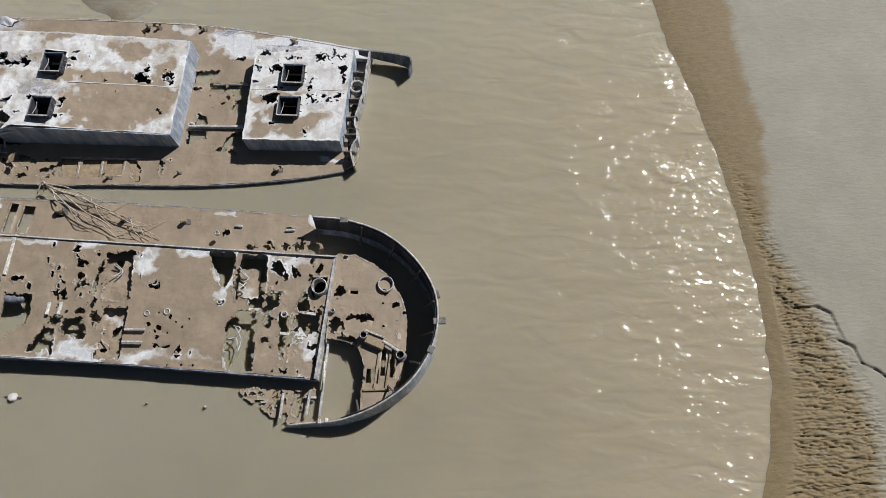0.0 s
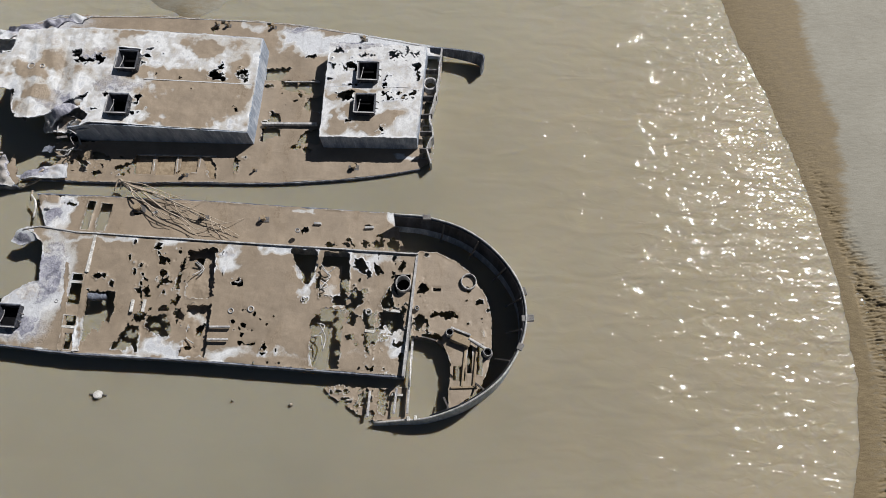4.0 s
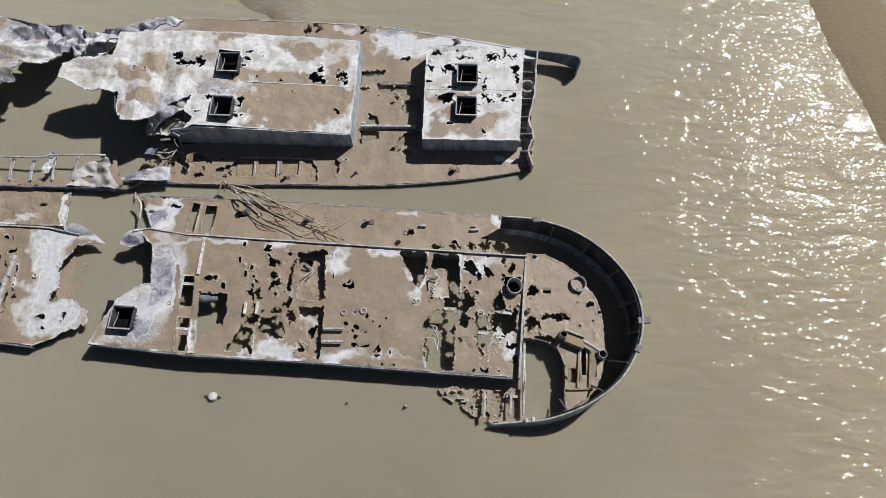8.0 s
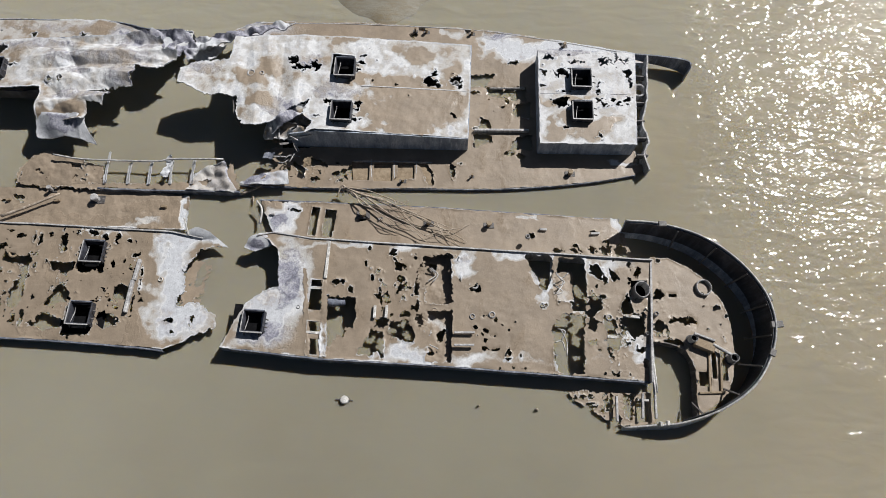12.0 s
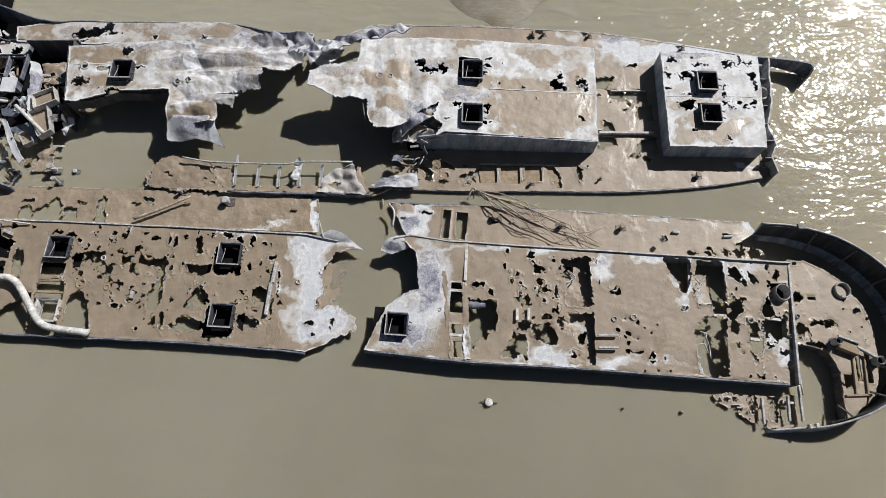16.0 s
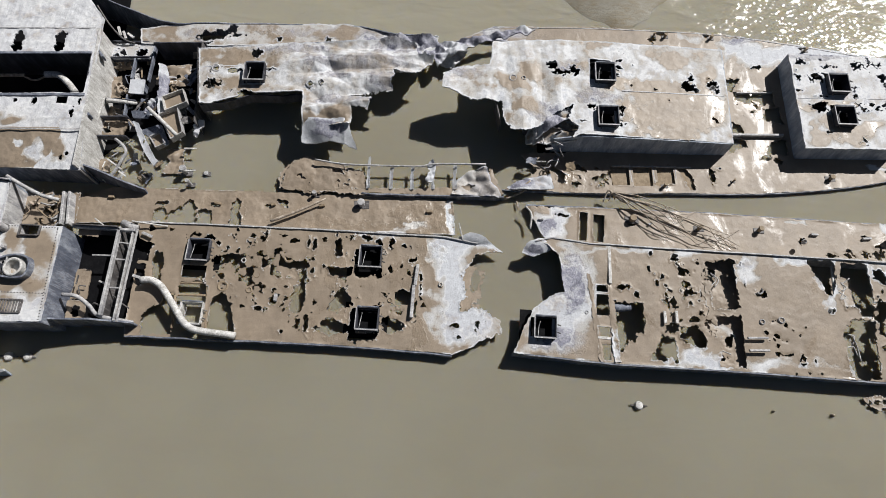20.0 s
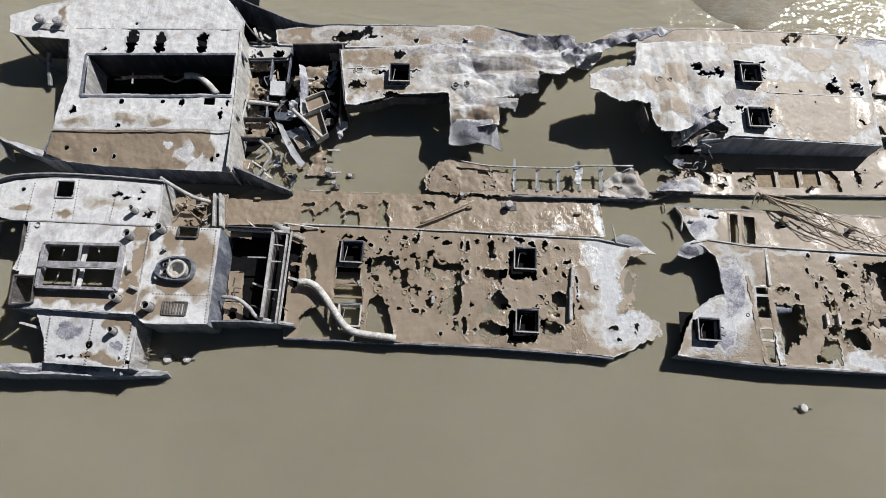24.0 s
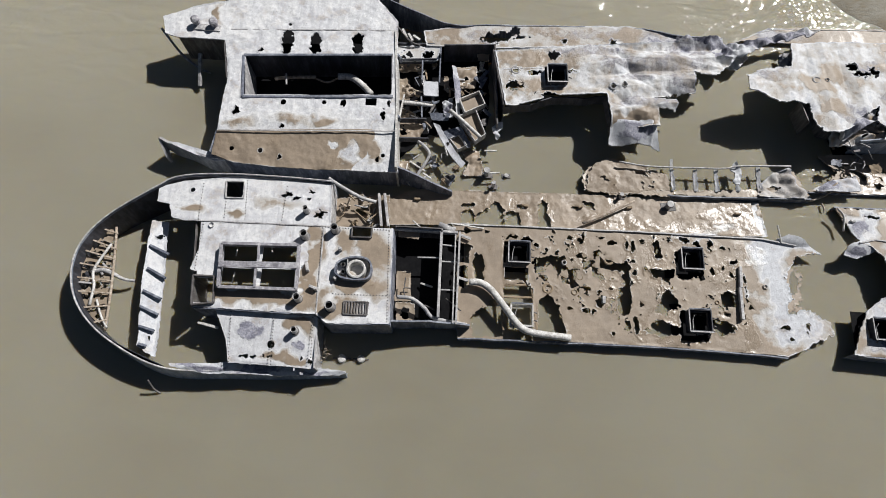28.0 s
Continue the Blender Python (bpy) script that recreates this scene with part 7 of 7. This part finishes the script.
# black sheet added below the after deck as the shade of its openings
tagged(mesh_part("hold_shade_sheet", [(x, y, 0.02) for x, y in [(-42.69, 21.49), (-34.92, 21.49), (-34.68, 11.37), (-41.42, 11.62)]], [(0, 3, 2, 1)], SHADE_BLACK, US), "near-black sheet standing in for shade in the hold")
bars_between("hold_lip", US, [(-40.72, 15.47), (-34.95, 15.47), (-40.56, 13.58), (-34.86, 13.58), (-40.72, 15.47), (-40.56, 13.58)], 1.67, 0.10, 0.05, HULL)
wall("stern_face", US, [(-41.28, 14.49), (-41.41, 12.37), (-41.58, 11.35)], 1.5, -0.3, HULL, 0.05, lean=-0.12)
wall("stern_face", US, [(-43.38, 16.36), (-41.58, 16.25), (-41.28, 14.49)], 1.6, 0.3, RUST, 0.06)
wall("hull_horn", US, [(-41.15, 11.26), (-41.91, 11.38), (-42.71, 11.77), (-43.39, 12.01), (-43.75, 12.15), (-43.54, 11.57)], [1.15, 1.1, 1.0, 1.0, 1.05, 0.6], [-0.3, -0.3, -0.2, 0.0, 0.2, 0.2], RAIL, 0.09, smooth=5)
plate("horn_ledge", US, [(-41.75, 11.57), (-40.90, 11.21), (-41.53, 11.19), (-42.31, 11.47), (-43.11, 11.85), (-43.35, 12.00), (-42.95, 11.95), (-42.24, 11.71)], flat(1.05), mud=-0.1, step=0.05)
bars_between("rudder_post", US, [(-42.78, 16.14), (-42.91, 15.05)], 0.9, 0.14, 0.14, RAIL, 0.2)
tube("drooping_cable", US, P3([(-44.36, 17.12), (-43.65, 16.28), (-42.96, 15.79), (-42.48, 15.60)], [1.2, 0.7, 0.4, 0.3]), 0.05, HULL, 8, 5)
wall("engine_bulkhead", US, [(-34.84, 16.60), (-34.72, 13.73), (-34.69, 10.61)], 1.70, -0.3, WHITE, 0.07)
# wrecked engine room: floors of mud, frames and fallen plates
# sheet under the debris, black in place of the shade between the pieces
plate("engine_room_shade_sheet", US, [(-35.25, 17.19), (-31.09, 17.19), (-31.12, 13.53), (-31.51, 12.93), (-32.17, 12.54), (-33.49, 12.93), (-34.97, 11.58), (-35.13, 12.93)], flat(0.05), mat=SHADE_BLACK, rag=0.06, bumps=0.02, step=0.08)
plate("deck_remnant", US, [(-34.93, 16.69), (-33.06, 16.60), (-33.19, 15.93), (-34.84, 15.93)], flat(0.68), holes=[(-34.45, 16.21, 0.23, 0.19), (-33.64, 16.19, 0.23, 0.23)], mud=0.25, rag=0.03)
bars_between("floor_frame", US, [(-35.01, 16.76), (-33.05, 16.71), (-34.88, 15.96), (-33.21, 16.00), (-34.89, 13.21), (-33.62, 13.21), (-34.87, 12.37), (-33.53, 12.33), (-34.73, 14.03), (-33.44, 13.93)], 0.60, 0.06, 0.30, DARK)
bars_between("floor_frame", US, [(-33.05, 16.68), (-33.12, 14.88), (-33.80, 15.97), (-33.81, 14.98), (-33.83, 14.23), (-33.80, 13.27)], 0.62, 0.06, 0.20, HULL)
wall("engine_room_end", US, [(-30.90, 16.27), (-30.87, 15.27), (-30.89, 12.82)], [1.3, 1.2, 1.0], 0.0, RUST, 0.05, wobble=0.03)
wall("engine_room_side", US, [(-32.92, 16.35), (-30.85, 16.37)], 1.15, 0.0, DARK, 0.05)
for k, (pts, h, holes) in enumerate((([(-34.90, 15.31), (-34.45, 15.37), (-34.31, 14.95), (-34.28, 14.29), (-34.77, 14.34)], 0.33, []), ([(-35.00, 16.16), (-34.02, 16.16), (-33.93, 15.80), (-34.94, 15.66)], 0.25, []), ([(-32.55, 15.73), (-31.63, 15.83), (-31.55, 15.26), (-31.68, 14.75), (-32.38, 14.80)], 0.45, [(-32.11, 15.26, 0.16, 0.08)]),
                           ([(-31.56, 16.50), (-31.07, 16.48), (-31.07, 16.08), (-31.51, 16.11)], 0.55, []), ([(-34.97, 13.26), (-33.77, 13.24), (-33.71, 12.87), (-33.91, 12.61), (-34.92, 12.52)], 0.40, [(-34.62, 12.85, 0.25, 0.23)]), ([(-34.84, 11.65), (-34.31, 11.60), (-34.23, 11.09), (-34.77, 11.11)], 0.2, []),
                           ([(-32.16, 12.10), (-31.55, 12.16), (-31.42, 11.45), (-31.44, 10.97), (-32.22, 11.06), (-32.03, 11.55)], 0.12, [(-32.11, 11.55, 0.10, 0.19)]), ([(-32.97, 15.49), (-32.75, 15.44), (-32.73, 14.87), (-32.91, 14.87)], 0.40, []), ([(-34.65, 13.97), (-34.06, 13.72), (-34.12, 13.45), (-34.68, 13.47)], 0.3, []))):
    plate("mud_island", US, pts, fold(h, 0.08, 2.0, 51 + k), holes=holes, rag=0.05, mud=0.95, step=0.04)
collars(US, [(-34.71, 15.87, 0.21), (-33.95, 15.83, 0.19), (-34.27, 14.66, 0.23), (-34.42, 14.87, 0.16)], 0.3, 0.50, WOOD, "flywheel")
plate("white_plate", US, [(-33.75, 14.87), (-33.16, 14.83), (-33.15, 14.18), (-33.74, 14.22)], flat(0.78, 0, 0.05, 0, 14), mud=-0.2, step=0.05, rag=0.01)
bar("pump_box", US, *P3([(-33.77, 14.66), (-33.23, 14.63)], 0.5), 0.42, 0.45, HULL)
tube("feed_pipe", US, P3([(-34.57, 13.93), (-34.19, 13.91), (-33.37, 13.79)], 0.72), [0.085, 0.08, 0.06], WHITE, 10, 3)
bars_between("loose_strut", US, [(-34.49, 14.13), (-34.80, 12.38)], 1.0, 0.07, 0.05, WHITE, 0.75)
plate("torn_fin", US, [(-32.60, 15.41), (-32.41, 15.50), (-32.27, 14.91), (-32.27, 13.91), (-32.34, 13.31), (-32.45, 13.38), (-32.51, 14.41)], lambda x, y: 0.85 + 0.22 * np.sin(x * 9.0) + 0.05 * vnoise(x * 4, y * 4, 2), mud=-0.2, steel=[(-32.41, 14.51, 0.34, 0.60)], step=0.04, rag=0.03)
plate("torn_fin", US, [(-33.03, 14.08), (-32.58, 14.30), (-32.62, 13.30), (-32.91, 13.30)], fold(0.7, 0.25, 2.2, 71), mud=-0.1, steel=[(-32.79, 13.78, 0.25, 0.39)], step=0.04, rag=0.03)
plate("dark_panel", US, [(-33.51, 13.42), (-32.68, 13.37), (-32.78, 13.08), (-33.41, 13.13)], flat(0.75, 0.1, 0.2, -31.7, 12.4), mat=HULL, step=0.06, rag=0.02)
plate("dark_panel", US, [(-33.24, 12.67), (-32.26, 12.89), (-31.88, 12.06), (-32.06, 12.01), (-32.35, 12.55), (-32.67, 12.38)], flat(0.6, 0.1, 0.2, -31.5, 12.0), mat=HULL, step=0.06, rag=0.03)
for k, (pts, h, drop) in enumerate((([(-32.31, 13.97), (-31.55, 14.32), (-31.33, 13.75), (-32.11, 13.36)], 0.95, 0.2), ([(-32.38, 13.25), (-31.70, 13.57), (-31.34, 12.47), (-31.74, 12.16)], 0.85, 0.2), ([(-32.70, 12.40), (-32.38, 12.61), (-32.05, 12.12), (-32.39, 11.93)], 0.6, 0.15))):
    tray = plate("fallen_tray", None, pts, flat(h - drop), mud=0.9, rag=0.02, step=0.05, holes=[])
    wall("tray_edge", tray, pts + pts[:1], h, h - drop - 0.1, WHITE if k == 0 else RAIL, 0.04)
    loose(tray, "tilted square steel tray with a mud-filled bottom", "tray", "fallen trays")
loose(plate("white_panel", None, [(-33.34, 12.96), (-33.12, 12.85), (-32.72, 12.15), (-32.46, 11.69), (-32.14, 11.23), (-32.27, 11.05), (-32.66, 11.55), (-33.07, 12.30)], flat(0.85, 0.15, 0.1, -32, 11.8), mud=-0.3, rag=0.02, holes=[(-32.79, 12.08, 0.05, 0.07)]), "long chalky white steel panel fallen in the hold", "panel")
loose(tube("fallen_mast", None, P3([(-32.70, 13.36), (-32.16, 12.88), (-31.53, 12.30)], [1.1, 1.0, 0.85]), 0.075, WHITE, 10, 3), "chalky fallen steel mast lying across wrecked trays", "mast")
tube("bent_pipe", US, P3([(-33.94, 12.23), (-33.61, 11.95), (-33.50, 11.67), (-33.75, 11.25), (-34.07, 10.82)], [0.7, 0.65, 0.6, 0.45, 0.3]), 0.06, RAIL, 8, 5)
bars_between("fallen_bar", US, [(-34.25, 11.50), (-33.66, 11.08), (-33.74, 10.99), (-33.42, 10.76), (-31.37, 11.96), (-30.88, 11.96), (-31.46, 10.99), (-30.80, 11.01), (-32.34, 15.64), (-31.64, 15.73), (-32.39, 15.12), (-31.72, 14.97), (-31.63, 15.54), (-31.24, 15.70)], 0.42, 0.06, 0.05, WHITE)
bars_between("fallen_bar", US, [(-31.55, 14.98), (-31.15, 15.50), (-31.48, 14.68), (-31.22, 15.19), (-31.37, 13.68), (-31.09, 13.39), (-31.69, 15.19), (-31.41, 14.88)], 0.62, 0.14, 0.05, HULL)
plate("torn_lip", US, [(-31.08, 12.86), (-30.84, 13.08), (-30.63, 13.06), (-30.66, 12.86), (-30.82, 12.72), (-30.76, 12.44), (-30.89, 12.32)], fold(0.7, 0.15, 2.5, 73), mud=-0.2, step=0.04, rag=0.03)
wall("side_remnant", US, [(-35.73, 10.94), (-34.67, 10.87), (-33.24, 10.40), (-32.62, 10.24)], [1.25, 1.2, 0.7, 0.4], [-0.3, -0.3, -0.3, -0.3], HULL, 0.06, smooth=5, foot=(0.0, -0.1))
tube("coiled_wire", US, P3([(-35.27, 17.87), (-34.79, 17.17), (-34.30, 16.72), (-33.89, 16.63)], [1.5, 1.2, 0.9, 0.75]), 0.035, RUST, 6, 5)
bars_between("ladder_step", US, [(-34.63, 17.33), (-34.45, 16.90), (-34.38, 17.11), (-34.21, 16.74), (-34.19, 17.01), (-33.91, 16.79)], 0.9, 0.10, 0.05, WHITE)
bars_between("corner_web", US, [(-35.01, 15.99), (-34.60, 15.40), (-35.03, 13.28), (-34.61, 12.76)], 1.4, 0.08, 0.30, HULL)
scatter_bars(-34.3, -31.4, 12.2, 15.8, 0.2, 0.6, 34, 27, (HULL, RUST, MUD, RAIL, WOOD), 0.55)
scatter_bars(-34.4, -32.6, 10.6, 12.0, 0.15, 0.5, 12, 31, (RAIL, HULL, WHITE), 0.5)
scatter_plates(-34.5, -33.0, 13.0, 16.2, 0.2, 0.5, 12, 5, (MUD, RAIL, RUST, HULL, WOOD), 0.18)
scatter_plates(-32.9, -31.2, 12.0, 16.2, 0.2, 0.7, 18, 6, (MUD, RAIL, WHITE, RUST, HULL), 0.20)
scatter_plates(-34.4, -32.2, 10.6, 12.3, 0.1, 0.4, 8, 7, (HULL, MUD, RAIL, RUST), 0.2)
scatter_plates(-36.8, -35.4, 8.8, 10.0, 0.48, 0.58, 6, 8, (MUD, WOOD, MUD, RAIL), 0.22)
scatter_plates(-18.0, -16.4, 11.0, 12.3, 0.4, 0.9, 6, 9, (HULL, RAIL, MUD), 0.22)
scatter_plates(-19.6, -17.2, 15.6, 16.4, 0.3, 0.6, 6, 10, (RAIL, HULL, WHITE), 0.3)


# ---- loose things ----
def driftwood():
    pile = thing("driftwood_branches", 0, 0, 0, "tangle of bleached dead branches lying across the wreck deck", "driftwood")
    r = random.Random(3)
    (x0, y0), (x1, y1) = [(-14.92, 10.02), (-10.42, 7.82)]
    for k, (f, side, sag, thick) in enumerate(((1.0, 0.10, 0.10, 0.045), (0.97, -0.12, 0.22, 0.035), (0.92, 0.30, 0.05, 0.03), (0.80, -0.38, -0.12, 0.04), (0.72, -0.62, -0.20, 0.03), (0.62, 0.42, 0.12, 0.028), (0.55, -0.20, 0.18, 0.022), (0.45, -0.75, -0.15, 0.024))):
        pts, radii = [], []
        for q in range(7):
            t = q / 6
            x = x0 + (x1 - x0) * f * t + 0.06 * r.uniform(-1, 1) * (q > 0)
            y = y0 + (y1 - y0) * f * t + side * t ** 1.3 + sag * math.sin(math.pi * t) + 0.07 * r.uniform(-1, 1) * (q > 0)
            pts.append((x, y, max(0.33, 0.50 + 0.20 * math.sin(math.pi * t * 0.9) - 0.20 * t + 0.03 * (k % 3))))
            radii.append(thick * (1 - 0.75 * t))
        limb = tube("branch", pile, pts, radii, WOOD, 7, 4)
        for q in ((3, 5) if k < 5 else (4,)):
            bx, by, bz = pts[q]
            a = math.atan2(y1 - y0, x1 - x0) + r.uniform(0.3, 0.8) * (-1 if (k + q) % 2 else 1)
            d = r.uniform(0.5, 1.1)
            tube("twig", limb, [(bx, by, bz), (bx + 0.5 * d * math.cos(a), by + 0.5 * d * math.sin(a) + 0.05, bz - 0.02), (bx + d * math.cos(a + 0.25), by + d * math.sin(a + 0.25), 0.33)], [0.018, 0.013, 0.006], WOOD, 5, 4)
    for k in range(6):
        tube("stub", pile, [(x0, y0, 0.46), (x0 - 0.15 + 0.12 * k, y0 + 0.1 - 0.1 * k, 0.52), (x0 - 0.35 + 0.22 * k, y0 - 0.30 + 0.06 * (k % 3), 0.33)], [0.05, 0.04, 0.015], WOOD, 6, 4)


driftwood()


def pole(line, z, r, label):
    p = tube("driftwood_pole", None, P3(line, z), r, WOOD, 8, 4)
    tagged(p, label, "driftwood")
    return p


pole([(-27.75, 8.96), (-26.82, 9.33), (-25.73, 9.86)], [0.32, 0.36, 0.36], [0.06, 0.055, 0.04], "bleached bare pole lying on the muddy side deck")
pole([(-18.65, 10.23), (-18.32, 10.33), (-17.99, 10.54)], [0.35, 0.4, 0.5], [0.05, 0.04, 0.03], "short grey branch jutting between two wrecks")


pole([(-18.95, 9.95), (-18.45, 10.12), (-17.98, 10.35)], [0.15, 0.22, 0.30], [0.05, 0.04, 0.02], "grey dead branch floating between two wreck halves")
pole([(-18.50, 9.85), (-18.47, 9.65), (-18.50, 9.50)], [0.10, 0.12, 0.05], [0.035, 0.03, 0.015], "short grey stick floating in muddy water")


def mooring_drum(x, y, r):
    """A half-sunk round drum with a bar through it."""
    d = tube("mooring_drum", None, [(x, y, -0.25), (x, y, 0.06), (x, y, 0.13), (x, y, 0.15)], [r, r, r * 0.8, r * 0.3], WHITE, 16, 0, crisp=True)
    tagged(d, "pale half-sunken round drum in muddy water", "drum", "drums in the water")
    bar("cross_bar", d, (x - r * 2.0, y + 0.02, 0.04), (x + r * 2.0, y - 0.02, 0.04), 0.05, 0.04, RUST)


for x, y, r in [(-14.63, 2.28, 0.15)] + [(-36.52, 3.96, 0.16), (-35.85, 3.94, 0.14)]:
    mooring_drum(x, y, r)
for x, y, r in [(-8.10, 1.95, 0.08), (-10.08, 2.08, 0.05)]:
    s = tube("snag", None, [(x, y, -0.3), (x + 0.02, y, 0.05), (x + 0.05, y + 0.03, 0.12)], [r, r * 0.8, r * 0.3], WOOD, 7, 3)
    tagged(s, "dark broken stump poking from the muddy water", "snag", "snags")
hook = tube("hooked_rod", None, P3([(-42.95, 3.14), (-42.85, 2.87), (-42.67, 2.74)], [0.6, 0.2, -0.1]), 0.035, RUST, 7, 4)
tagged(hook, "rusty hooked rod standing in the water", "rod")

def brushwood(x, y, z):
    """Dry twigs washed into a corner."""
    clump = thing("brushwood_clump", x, y, z, "clump of dry grey twigs washed against the wreck side", "brushwood")
    r = random.Random(12)
    for k in range(16):
        a, d = r.uniform(0, 2 * math.pi), r.uniform(0.12, 0.32)
        bx, by = x + r.uniform(-0.12, 0.12), y + r.uniform(-0.3, 0.3)
        tube("twig", clump, [(bx, by, z), (bx + 0.5 * d * math.cos(a), by + 0.5 * d * math.sin(a), z + r.uniform(0.08, 0.3)), (bx + d * math.cos(a), by + d * math.sin(a), z + r.uniform(0.0, 0.35))], [0.016, 0.011, 0.005], WOOD, 5, 3)


brushwood(-37.08, 4.15, 0.3)

# ---- plate laps on the decks ----
for owner, z, line in ((US, 1.655, [(-41.36, 12.16), (-34.76, 12.11), (-41.36, 16.70), (-34.87, 16.64)]),):
    bars_between("plate_lap", owner, line, z, 0.05, 0.02, RAIL)
for owner, za, zb, line in ((UB, 1.322, 1.040, [(-14.4, 13.98), (-10.35, 13.92)]), (US, 1.44, 1.44, [(-30.6, 15.0), (-29.1, 15.05)]), (UB, 1.005, 1.005, [(-7.45, 13.85), (-6.5, 13.85), (-5.25, 13.85), (-4.1, 13.80)])):
    bars_between("plate_lap", owner, line, za, 0.035, 0.018, PLATE, zb)
